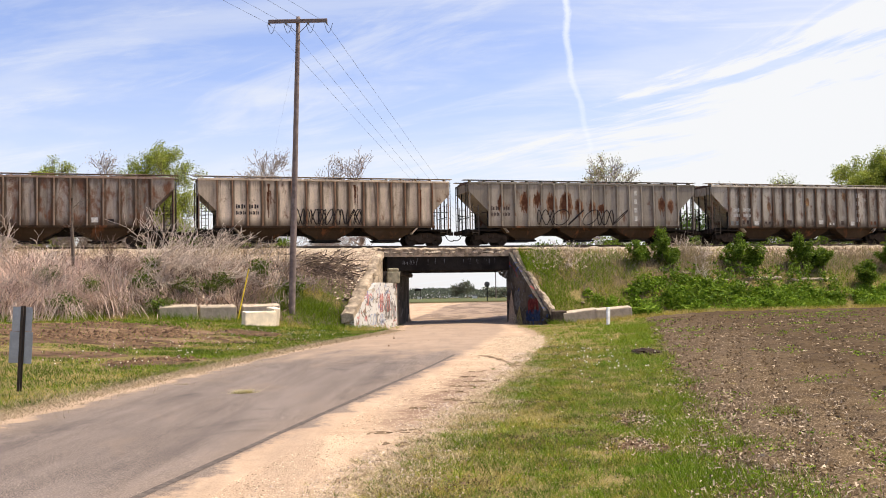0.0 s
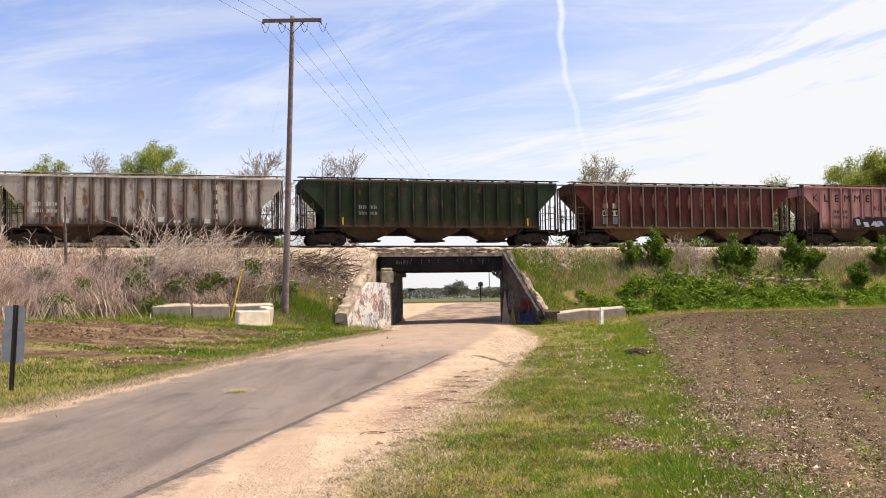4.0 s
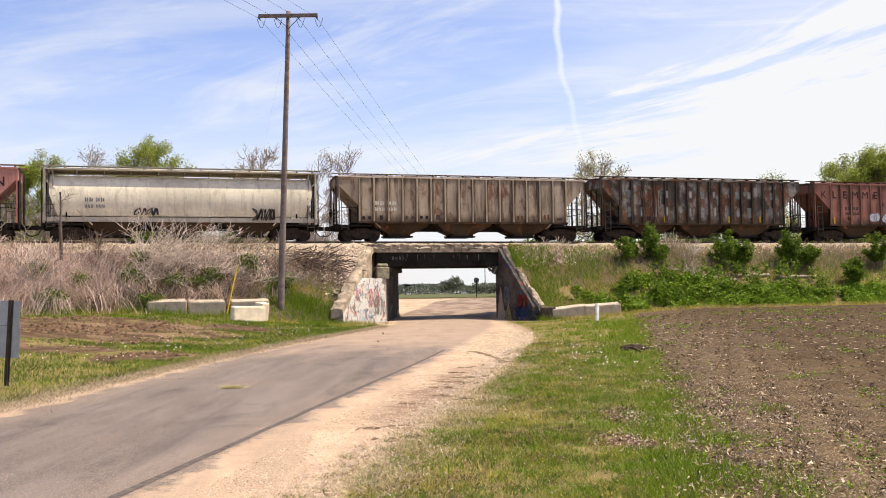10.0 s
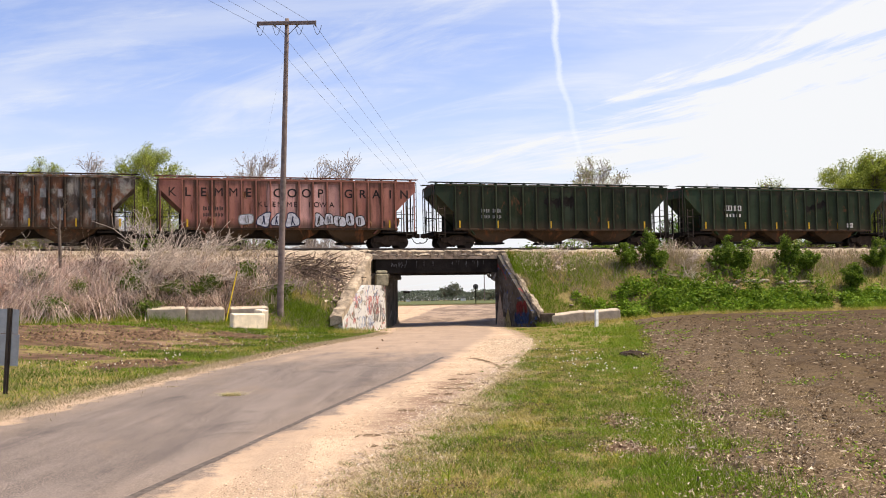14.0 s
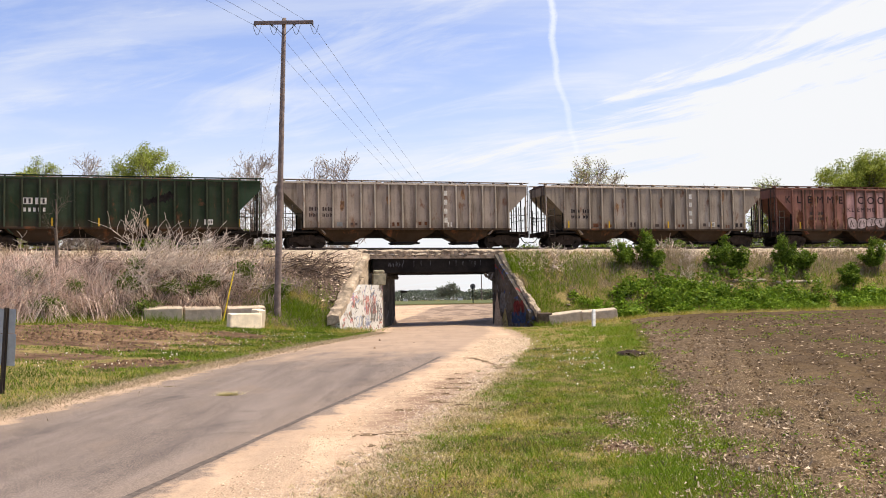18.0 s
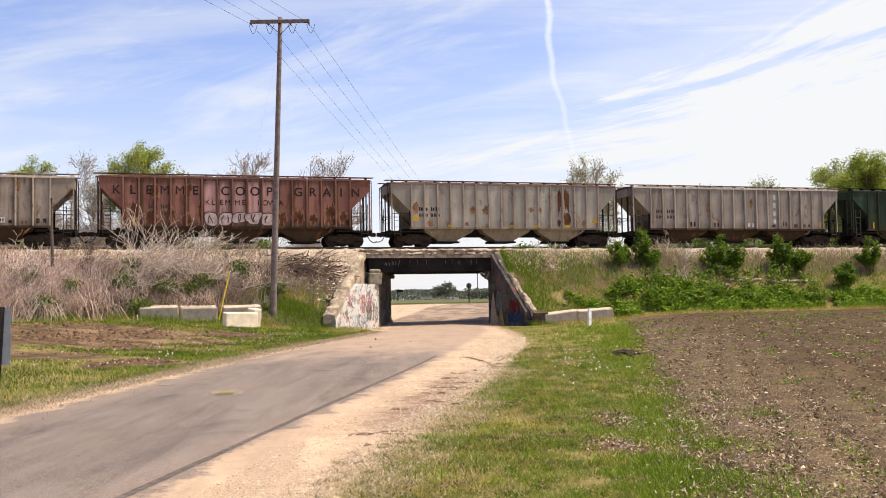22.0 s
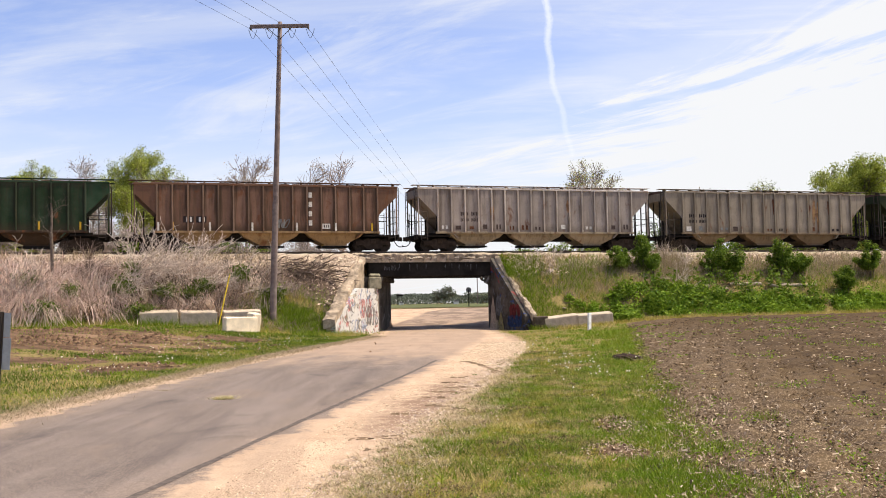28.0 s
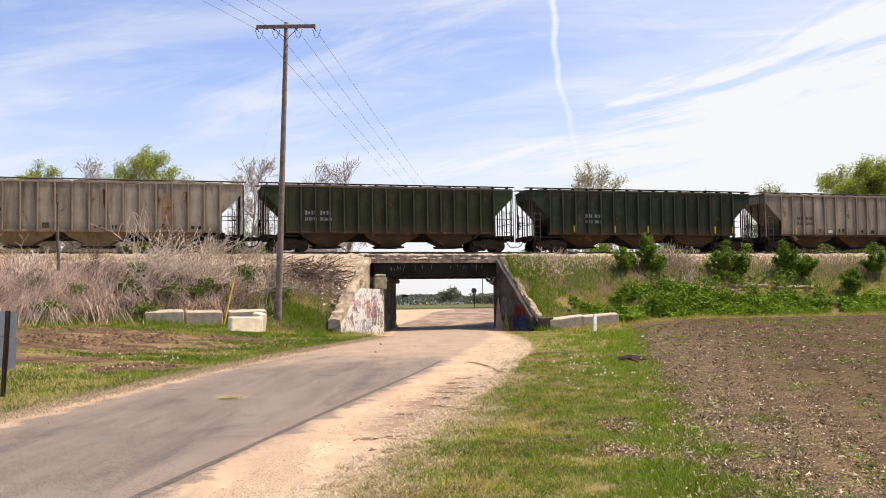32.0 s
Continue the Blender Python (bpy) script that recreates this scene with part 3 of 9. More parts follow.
def build_field():
    ys = steps((-30, 3, 3), (3, 24, 0.16), (24, 74, 0.4))
    cols = 150
    k = np.linspace(0, 1, cols)
    row, K = np.meshgrid(np.array(ys), 75 * (0.25 * k + 0.75 * k * k), indexing="ij")
    # the far side of the field runs with the track
    y = row.copy()
    for _ in range(6):
        x = field_edge(y) + K + 0.10 * np.sin(y * 2.1) * np.exp(-K) + 0.07 * np.sin(y * 5.3 + 1) * np.exp(-K)
        far = 71.0 + (x * SIN - 12.0) / COS
        y = np.where(row > 24, 24 + (row - 24) * (far - 24) / 50.0, row)
    V = np.column_stack([x.ravel(), y.ravel()])
    rng = np.random.default_rng(9)
    z = ground_level(V[:, 0], V[:, 1]) - 0.012 + 0.032 * ease(0, 0.7, K.ravel())
    edge = ease(0, 1.2, K.ravel()) * ease(0, 1.0, -12.0 - (-V[:, 0] * SIN + (V[:, 1] - 71) * COS))
    rows = 0.035 * np.sin((V[:, 0] * 0.96 - V[:, 1] * 0.27) * 2 * math.pi / 0.76)
    z = z + edge * (0.02 + rows + rng.normal(0, 0.022, len(z)))
    me = fast_mesh("field", np.column_stack([V, z]), grid_faces(len(ys), cols)[:, ::-1], M_FIELD)
    measure_of(me, "inset", K)
    return tagged(new("tilled_field", me), "tilled brown soil field with crop residue", "field", kind="structure")


build_field()


# ---- railway: ballast, rails, bridge ----
def ballast_material():
    m, nt, p = material("pale_ballast")
    v = coords(nt)
    vor = node(nt, "ShaderNodeTexVoronoi", Scale=14.0)
    nt.links.new(v, vor.inputs["Vector"])
    c = blend(nt, vor.outputs["Color"], (0.34, 0.27, 0.19), (0.58, 0.48, 0.37))
    c = blend(nt, ramp(nt, noise_at(nt, v, 0.8, 5), 0.45, 0.7, 0, 0.6), c, (0.33, 0.26, 0.20))
    nt.links.new(c, p.inputs["Base Color"])
    p.inputs["Roughness"].default_value = 0.95
    bump(nt, p, vor.outputs["Distance"], 0.8, 0.05)
    return m


M_BALLAST = ballast_material()


def build_track():
    rng = np.random.default_rng(3)
    ss = steps((-260, -45, 5), (-45, 50, 0.35), (50, 520, 5))
    prof = [(-4.2, 4.15), (-3.3, 5.02), (-2.6, 5.18), (-2.0, 5.25), (-1.0, 5.27), (0, 5.27), (1.0, 5.27), (2.0, 5.25), (2.6, 5.18), (3.3, 5.02), (4.2, 4.15)]
    V = []
    for s in ss:
        for d, z in prof:
            jag = 0.03 if abs(s) < 60 else 0
            # held in by the kerb on the bridge
            if -6.3 < s < 5.2 and abs(d) > 3.05:
                d = math.copysign(3.05 + (abs(d) - 3.3) * 0.05, d)
                z = max(z, 5.0) if abs(d) < 3.06 else 4.85
            V.append((s, d + rng.normal(0, jag), z + rng.normal(0, jag)))
    me = fast_mesh("ballast", V, grid_faces(len(ss), len(prof)), M_BALLAST)
    ob = new("ballast", me)
    ob.matrix_basis = TRACK
    tagged(ob, "pale crushed stone ballast under the track", "ballast", kind="structure")
    track = tagged(new("railway_track"), "rusty steel rails on timber sleepers in ballast", "railway track", kind="structure")
    track.matrix_basis = TRACK
    for d in (-0.755, 0.755):
        bm = bmesh.new()
        for z0, z1, w in ((RAIL - 0.04, RAIL, 0.036), (RAIL - 0.15, RAIL - 0.04, 0.010), (RAIL - 0.18, RAIL - 0.15, 0.07)):
            box(bm, -260, 520, d - w, d + w, z0, z1)
        part("rail", bm, M_TREAD, track)
    tie = shared("sleeper", lambda bm: box(bm, -0.11, 0.11, -1.3, 1.3, -0.16, 0, bevel=0.015), M_TIMBER)
    for i in range(150):
        part("sleeper", tie, None, track, m=pose(-45 + i * 0.62, rng.normal(0, 0.03), RAIL - 0.165, 0, 0, rng.normal(0, 1)))


build_track()

# the bridge is skewed: its walls run with the road
SKEW = (0.0785, 0.9969)


def bridge_material(name, paint, dark):
    """Concrete with stains, and blots of old spray paint; dark puts shade into its colour."""
    m, nt, p = material(name)
    v = coords(nt)
    a = noise_at(nt, v, 0.9, 5)
    b = noise_at(nt, v, 7.0, 5)
    run = noise_at(nt, coords(nt, (4, 4, 0.3)), 1.0, 4)
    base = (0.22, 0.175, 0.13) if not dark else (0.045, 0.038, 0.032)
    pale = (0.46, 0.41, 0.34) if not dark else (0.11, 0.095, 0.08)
    c = blend(nt, ramp(nt, a, 0.35, 0.62), base, pale)
    c = blend(nt, ramp(nt, run, 0.5, 0.75, 0, 0.7), c, (0.10, 0.085, 0.07))
    c = blend(nt, ramp(nt, b, 0.5, 0.75, 0, 0.5), c, tuple(q * 0.6 for q in base))
    for i, (col, lo) in enumerate(paint):
        n = noise_at(nt, coords(nt, (0.8 + 0.2 * i, 0.8, 0.7 + 0.15 * i)), 0.8 + 0.25 * i, 4, 0.55, 2.2)
        c = blend(nt, ramp(nt, n, lo, lo + 0.03, 0, 0.75), c, col)
    nt.links.new(c, p.inputs["Base Color"])
    p.inputs["Roughness"].default_value = 0.9
    bump(nt, p, b, 0.5, 0.04)
    return m


M_WALL_W = bridge_material("west_wall_concrete", [((0.68, 0.66, 0.63), 0.40), ((0.46, 0.12, 0.10), 0.585), ((0.14, 0.18, 0.30), 0.59), ((0.10, 0.08, 0.075), 0.58)], False)
# east and inner walls face from the sun: their shade is in the concrete's colour
M_WALL_E = bridge_material("east_wall_shaded_concrete", [((0.26, 0.035, 0.035), 0.63), ((0.04, 0.07, 0.20), 0.62), ((0.14, 0.14, 0.15), 0.60)], True)
M_WALL_IN = bridge_material("underpass_shaded_concrete", [((0.2, 0.19, 0.18), 0.60)], True)


def wall_between(bm, a, b, top_a, top_b, thick, side, bottom=-0.4, bits=10, rough=0.0, seed=0):
    """A wall that stands on the ground from a to b (in the track's frame), its crest running from top_a to top_b."""
    rng = random.Random(seed)
    a, b = Vector(a), Vector(b)
    way = (b - a).normalized()
    out = Vector((-way.y, way.x)) * side * thick
    rows = []
    for i in range(bits + 1):
        k = i / bits
        q = a.lerp(b, k)
        zt = top_a + (top_b - top_a) * k + rng.uniform(-rough, rough)
        rows.append([bm.verts.new((q.x, q.y, bottom)), bm.verts.new((q.x, q.y, zt)), bm.verts.new((q.x + out.x, q.y + out.y, zt + rng.uniform(-rough, rough))), bm.verts.new((q.x + out.x, q.y + out.y, bottom))])
    for r, q in zip(rows, rows[1:]):
        for i in range(4):
            bm.faces.new((r[i], q[i], q[(i + 1) % 4], r[(i + 1) % 4]))
    bm.faces.new(rows[0][::-1])
    bm.faces.new(rows[-1])
    bmesh.ops.recalc_face_normals(bm, faces=bm.faces)


M_SPRAY_RED = plain("faded_red_spray_paint", (0.50, 0.20, 0.18), 0.8, 0, 0.4, 5.0)
# darker copies of the sprays, to go with the east wall's painted shade
M_SPRAY_RED_DARK = plain("dark_red_spray_paint", (0.15, 0.03, 0.03), 0.8, 0, 0.5, 4.0)
M_SPRAY_BLUE_DARK = plain("dark_blue_spray_paint", (0.03, 0.05, 0.12), 0.8, 0, 0.5, 4.0)
M_SPRAY_BLUE = plain("faded_blue_spray_paint", (0.36, 0.39, 0.47), 0.8, 0, 0.4, 5.0)
M_SPRAY_BLACK = plain("faded_black_spray_paint", (0.24, 0.22, 0.21), 0.8, 0, 0.4, 5.0)
M_SPRAY_PALE = plain("pale_grey_spray_paint", (0.15, 0.15, 0.155), 0.8, 0, 0.4, 5.0)


M_RUBBLE = plain("pale_crumbled_rubble", (0.37, 0.295, 0.215), 0.95, 0, 0.55, 5.0, 0.9)
# kerb gets a darker copy of the concrete, with its front's shade painted in
M_KERB = plain("crumbling_shaded_concrete", (0.31, 0.245, 0.18), 0.95, 0, 0.6, 3.0, 1.0)
M_CAP = plain("mossy_grey_concrete", (0.30, 0.27, 0.19), 0.9, 0, 0.4, 3.0, 0.6)


def ragged_coping(a, b, top_a, top_b, out, wide, seed):
    """Broken concrete along a sloping crest, with bites out of it."""
    rng = random.Random(seed)
    bm = bmesh.new()
    way = (b - a).normalized()
    n = Vector((-way.y, way.x)) * out
    ln = (b - a).length + 0.25
    rows, bite, shift_by = [], 0.0, 0.0
    count = 34
    for i in range(count + 1):
        if rng.random() < 0.30:
            bite = rng.choice((0.0, 0.0, 0.04, 0.12, -0.03))
            shift_by = rng.uniform(-0.05, 0.06)
        k = i / count
        q = a + way * ln * k
        z = top_a + (top_b - top_a) * k - bite
        ring = []
        for u, dz in ((-0.13, -0.55), (-0.13, -0.05), (0.15, 0.02), (wide * 0.6, 0.03), (wide, -0.06), (wide + 0.02, -0.42)):
            u += shift_by * (1 if u > 0.2 else 0.3) + rng.gauss(0, 0.018)
            g = q + n * u + way * rng.gauss(0, 0.03)
            ring.append(bm.verts.new((g.x, g.y, z + dz + rng.gauss(0, 0.026))))
        rows.append(ring)
    for r, q in zip(rows, rows[1:]):
        for i in range(6):
            bm.faces.new((r[i], q[i], q[(i + 1) % 6], r[(i + 1) % 6]))
    bm.faces.new(rows[0])
    bm.faces.new(rows[-1])
    bmesh.ops.triangulate(bm, faces=bm.faces)
    bmesh.ops.recalc_face_normals(bm, faces=bm.faces)
    return bm


def build_bridge():
    br = tagged(new("railway_bridge"), "old concrete railway underpass with dark stained girders", "bridge", kind="structure")
    br.matrix_basis = TRACK
    shift = math.tan(radians(TURN) + math.atan2(SKEW[0], SKEW[1]))   # along the track for each metre across it
    L0, R0 = -3.65, 4.00        # inner faces at the middle of the track
    half = 3.05

    def sk(bm, outline, d0, d1):
        """An outline (s at the middle, z) drawn across the bridge along the skew."""
        a = [bm.verts.new((s + shift * d0, d0, z)) for s, z in outline]
        b = [bm.verts.new((s + shift * d1, d1, z)) for s, z in outline]
        bm.faces.new(a)
        bm.faces.new(b[::-1])
        n = len(outline)
        for i in range(n):
            bm.faces.new((a[i], b[i], b[(i + 1) % n], a[(i + 1) % n]))
        bmesh.ops.recalc_face_normals(bm, faces=bm.faces)

    # abutments with their seats
    for name, s0, s1, seat in (("abutment", L0 - 1.1, L0, 1), ("abutment", R0, R0 + 1.1, -1)):
        bm = bmesh.new()
        sk(bm, [(s0, -0.5), (s1, -0.5), (s1, 3.45), (s1 + 0.0, 3.62), (s0, 3.62)], -half + 0.05, half - 0.05)
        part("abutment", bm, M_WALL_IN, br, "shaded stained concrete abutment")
        bm = bmesh.new()
        top = 2.80 if seat > 0 else 3.30
        sk(bm, [(s0 + 0.03, -0.4), (s1 - 0.03, -0.4), (s1 - 0.03, top), (s0 + 0.03, top)], -half - 0.02, -half + 0.3)
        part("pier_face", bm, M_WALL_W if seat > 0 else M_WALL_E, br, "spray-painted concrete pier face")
        bm = bmesh.new()
        e = s1 if seat > 0 else s0
        sk(bm, [(e - seat * 1.2, 3.35), (e + seat * 0.22, 3.35), (e + seat * 0.28, 3.5), (e + seat * 0.22, 3.66), (e - seat * 1.2, 3.66)], -half - 0.12, half + 0.12)
        part("bridge_seat", bm, M_WALL_IN, br)
    # girders and deck
    for d in (-2.75, -1.4, 0.0, 1.4, 2.75):
        bm = bmesh.new()
        sh = shift * d
        box(bm, L0 + sh - 0.75, R0 + sh + 0.75, d - 0.22, d + 0.22, 3.66, 4.62, bevel=0.03)
        part("girder", bm, M_GIRDER, br, "dark rust-stained girder")
    bm = bmesh.new()
    sk(bm, [(L0 - 1.2, 4.6), (R0 + 1.2, 4.6), (R0 + 1.2, 4.80), (L0 - 1.2, 4.80)], -half + 0.0, half - 0.0)
    part("deck", bm, M_CONC, br)
    rng = random.Random(4)
    for sign in (-1, 1):
        bm = bmesh.new()
        d0 = sign * (half + 0.02)
        d1 = sign * (half - 0.34)
        n = 64
        rows = []
        for i in range(n + 1):
            s = L0 - 1.9 + (R0 - L0 + 3.9) * i / n + shift * d0
            z = 5.17 + rng.uniform(-0.08, 0.05)
            rows.append([bm.verts.new(q) for q in ((s, d0 + sign * rng.uniform(-0.10, 0.05), 4.72 + rng.uniform(-0.05, 0.06)), (s, d0 + sign * rng.uniform(0.0, 0.06), z - 0.06), (s, d0 - sign * 0.08, z), (s, d1, z), (s, d1, 4.72))])
        for r, q in zip(rows, rows[1:]):
            for i in range(5):
                bm.faces.new((r[i], q[i], q[(i + 1) % 5], r[(i + 1) % 5]))
        bm.faces.new(rows[0])
        bm.faces.new(rows[-1])
        bmesh.ops.recalc_face_normals(bm, faces=bm.faces)
        part("parapet_kerb", bm, M_KERB, br, "crumbling concrete kerb along the deck")
    # wing walls, splayed, with a broken coping
    for sgn in (-1, 1):
        for side, s_in in ((-1, L0), (1, R0)):
            d0 = sgn * half
            a = Vector((s_in + shift * d0 + (-1.50 if side < 0 and sgn < 0 else side * 0.75), d0))
            b = a + Vector((-3.00 if side < 0 else 0.35, sgn * 5.25)) if sgn < 0 else a + Vector((-1.7 if side < 0 else 2.2, 5.25))
            out = -1 if side * sgn < 0 else 1
            low = 0.85 if side < 0 else 0.95
            bm = bmesh.new()
            wall_between(bm, a, b, 4.85, low, 0.55, out, rough=0.04, seed=side + 7)
            if side < 0 and sgn < 0:
                part("wing_wall", bm, M_CONC, br, "bare tan concrete behind the painted wall")
                n0 = Vector(((a - b).normalized().y, -(a - b).normalized().x)) * out
                a0, b0 = Vector((s_in + shift * d0 - 0.02, d0 - 0.03)) - n0 * 0.3, b + n0 * 0.30
                bm = bmesh.new()
                wall_between(bm, a0, b0, 4.9, low - 0.1, 0.3, out, rough=0.04, seed=5, bits=24)
                for v in bm.verts:
                    v.co.z = min(v.co.z, 2.88)
                part("wing_wall", bm, M_WALL_W, br, "white wing wall covered in spray paint")
            else:
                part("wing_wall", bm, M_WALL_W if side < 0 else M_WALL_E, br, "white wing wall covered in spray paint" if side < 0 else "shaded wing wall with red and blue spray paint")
                a0, b0 = a, b
            if sgn < 0:
                # sprayed loops and blots on the wall's face
                w0 = (b0 - a0).normalized()
                face = Vector((-w0.y, w0.x)) * out * (0.55 if side < 0 else 1.0)
                sprays = ((M_SPRAY_RED, 1.2, 3.2, 1.0, 2.2, 5, 0.06, "red"), (M_SPRAY_BLACK, 0.4, 2.4, 0.5, 1.7, 4, 0.06, "black"), (M_SPRAY_BLUE, 2.2, 4.4, 0.25, 0.9, 4, 0.07, "blue")) if side < 0 else ((M_SPRAY_RED_DARK, 2.9, 4.3, 0.8, 1.6, 2, 0.26, "red"), (M_SPRAY_BLUE_DARK, 2.6, 4.6, 0.3, 0.9, 3, 0.2, "blue"), (M_SPRAY_PALE, 0.8, 2.2, 1.2, 2.2, 2, 0.2, "pale"))
                for mat, u0, u1, z0, z1, loops, wide, tone in sprays:
                    bm = bmesh.new()
                    rr = random.Random(int(u0 * 10) + side)
                    for k in range(loops):
                        cu = u0 + (u1 - u0) * (k + 0.5) / loops
                        f1, f2, ph = rr.choice((1, 2)), rr.choice((1, 2, 3)), rr.uniform(0, 6)
                        prev = None
                        for i in range(25):
                            t = 2 * math.pi * i / 24
                            u, z = cu + (u1 - u0) / loops * 0.5 * math.sin(f1 * t + ph), (z0 + z1) / 2 + (z1 - z0) * 0.5 * math.cos(f2 * t + ph * 0.7)
                            q = a0 + w0 * u + face * 0.562
                            cur = (bm.verts.new((q.x, q.y, z - wide / 2)), bm.verts.new((q.x + w0.x * wide, q.y + w0.y * wide, z + wide / 2)))
                            if prev:
                                bm.faces.new((prev[0], prev[1], cur[1], cur[0]))
                            prev = cur
                    part("graffiti", bm, mat, br, tone + " sprayed scrawl")
            part("coping", ragged_coping(a, b, 4.98, low + 0.12, out, 0.62 if side < 0 else 0.24, side * 3 + sgn), M_CONC if side < 0 else M_RUBBLE, br, "crumbling concrete coping" if side < 0 else "crumbled pale rubble along the wall's crest")
    # cap stone over the west pier, and broken concrete under the east seat
    bm = bmesh.new()
    box(bm, -5.56, -4.72, -half - 0.36, -half + 0.10, 2.86, 3.62, bevel=0.05)
    box(bm, -5.50, -4.76, -half - 0.30, -half + 0.06, 3.62, 3.86, bevel=0.08)
    part("cap_stone", bm, M_CAP, br, "mossy grey concrete cap over the pier")
    bm = bmesh.new()
    for i in range(7):
        r = rng.uniform(0.08, 0.2)
        q = Vector((R0 - 1.19 - 0.25 + rng.uniform(-0.3, 0.3), -half + rng.uniform(-0.1, 0.2), 3.42 + rng.uniform(-0.22, 0.12)))
        geo = bmesh.ops.create_icosphere(bm, subdivisions=1, radius=r, matrix=Matrix.Translation(q))
        for v in geo["verts"]:
            v.co += Vector((rng.gauss(0, 0.03), rng.gauss(0, 0.03), rng.gauss(0, 0.03)))
    part("broken_seat", bm, M_WALL_IN, br, "broken concrete hanging below the bridge seat")["kind"] = "stuff"
    # pale scribbles and drips on the near girder
    bm = bmesh.new()
    y = -2.75 - 0.226
    for k in range(9):
        s0 = L0 - 1.1 + 0.35 + k * 0.11 + rng.uniform(-0.03, 0.03)
        z0 = 4.10 + rng.uniform(-0.1, 0.05)
        for _ in range(2):
            dx, dz = rng.uniform(-0.06, 0.06), rng.uniform(0.06, 0.3)
            bm.faces.new([bm.verts.new(q) for q in ((s0, y, z0), (s0 + 0.025, y, z0), (s0 + dx + 0.025, y, z0 + dz), (s0 + dx, y, z0 + dz))])
    for k in range(16):
        s0 = L0 - 0.4 + rng.uniform(0.3, 6.6)
        z0 = 4.5 - rng.uniform(0, 0.1)
        dz = rng.uniform(0.1, 0.45)
        w = rng.uniform(0.015, 0.04)
        bm.faces.new([bm.verts.new(q) for q in ((s0, y, z0), (s0 + w, y, z0), (s0 + w * 0.6, y, z0 - dz), (s0 + w * 0.2, y, z0 - dz))])
    part("graffiti", bm, M_SPRAY_PALE, br, "pale scribbles and lime runs on the dark girder")["kind"] = "stuff"
    return br


build_bridge()
# ---- rail cars ----
def make_wheelset(bm):
    for side in (-1, 1):
        y = side * 0.755
        for r, a, b in ((0.42, y - 0.06, y + 0.06), (0.445, y - side * 0.075 - 0.012, y - side * 0.075 + 0.012), (0.15, y - 0.09, y + 0.09)):
            rod(bm, (0, a, 0), (0, b, 0), r, sides=24)
    rod(bm, (0, -1.02, 0), (0, 1.02, 0), 0.085, sides=10)


def make_sideframe(bm):
    outline = [(-1.18, 0.36), (-1.18, 0.66), (-0.62, 0.72), (-0.42, 0.86), (0.42, 0.86), (0.62, 0.72), (1.18, 0.66), (1.18, 0.36), (0.72, 0.42), (0.42, 0.17), (-0.42, 0.17), (-0.72, 0.42)]
    prism(bm, outline, -0.07, 0.07)


def make_spring(bm):
    for i in range(-1, 2):
        for z in range(5):
            rod(bm, (i * 0.16, 0, 0.24 + z * 0.07), (i * 0.16, 0, 0.28 + z * 0.07), 0.065, sides=8)


def make_bolster(bm):
    box(bm, -0.2, 0.2, -1.1, 1.1, 0.5, 0.82, bevel=0.04)
    box(bm, -0.5, 0.5, -0.25, 0.25, 0.5, 0.7)


def make_coupler(bm):
    box(bm, -0.5, 0.30, -0.09, 0.09, 0.78, 0.98, bevel=0.02)
    box(bm, 0.22, 0.50, -0.17, 0.13, 0.74, 1.02, bevel=0.05)
    box(bm, 0.40, 0.60, 0.02, 0.16, 0.74, 1.02, bevel=0.04)


def make_hose(bm):
    pts = [(0.0, 0.85), (0.12, 0.72), (0.25, 0.5), (0.42, 0.38), (0.62, 0.36), (0.75, 0.42)]
    for a, b in zip(pts, pts[1:]):
        rod(bm, (a[0], 0.28, a[1]), (b[0], 0.28, b[1]), 0.03, sides=6)


def make_brake_wheel(bm):
    n = 14
    for i in range(n):
        a, b = 2 * math.pi * i / n, 2 * math.pi * (i + 1) / n
        rod(bm, (0, 0.27 * math.cos(a), 0.27 * math.sin(a)), (0, 0.27 * math.cos(b), 0.27 * math.sin(b)), 0.018, sides=5)
    for i in range(4):
        a = math.pi * i / 2
        rod(bm, (0, 0, 0), (0, 0.27 * math.cos(a), 0.27 * math.sin(a)), 0.014, sides=5)
    rod(bm, (-0.1, 0, 0), (0.03, 0, 0), 0.04, sides=8)


def make_ladder(bm, height, width=0.46, along="x", rungs=7):
    for sgn in (-1, 1):
        p = (sgn * width / 2, 0) if along == "x" else (0, sgn * width / 2)
        box(bm, p[0] - 0.022, p[0] + 0.022, p[1] - 0.022, p[1] + 0.022, 0, height)
    for i in range(rungs):
        z = 0.15 + (height - 0.3) * i / (rungs - 1)
        a = (-width / 2, 0, z) if along == "x" else (0, -width / 2, z)
        rod(bm, a, (-a[0], -a[1], z), 0.016, sides=5)


def make_rib(bm, h):
    box(bm, -0.05, 0.05, -0.085, 0.0, 0, h, bevel=0.012)


M_LADDER = plain("dirty_ladder_steel", (0.075, 0.06, 0.05), 0.7)
WHEELS = []


def add_truck(car, x, flip):
    """A truck as one part, its pieces under it."""
    tr = part("truck", shared("truck_bolster", make_bolster, M_TRUCK), None, car, "cast steel truck caked with dirt", pose(x, 0, 0))
    for y in (-1.0, 1.0):
        part("sideframe", shared("sideframe", make_sideframe, M_TRUCK), None, tr, m=pose(0, y, 0))
        part("spring_set", shared("spring_set", make_spring, M_BLACK), None, tr, m=pose(0, y, 0))
    for dx in (-0.89, 0.89):
        w = part("wheelset", shared("wheelset", make_wheelset, M_WHEEL), None, tr)
        w.matrix_parent_inverse = Matrix.Translation((dx, 0, 0.42))
        WHEELS.append(w)
    return tr


CAR_KINDS = {}
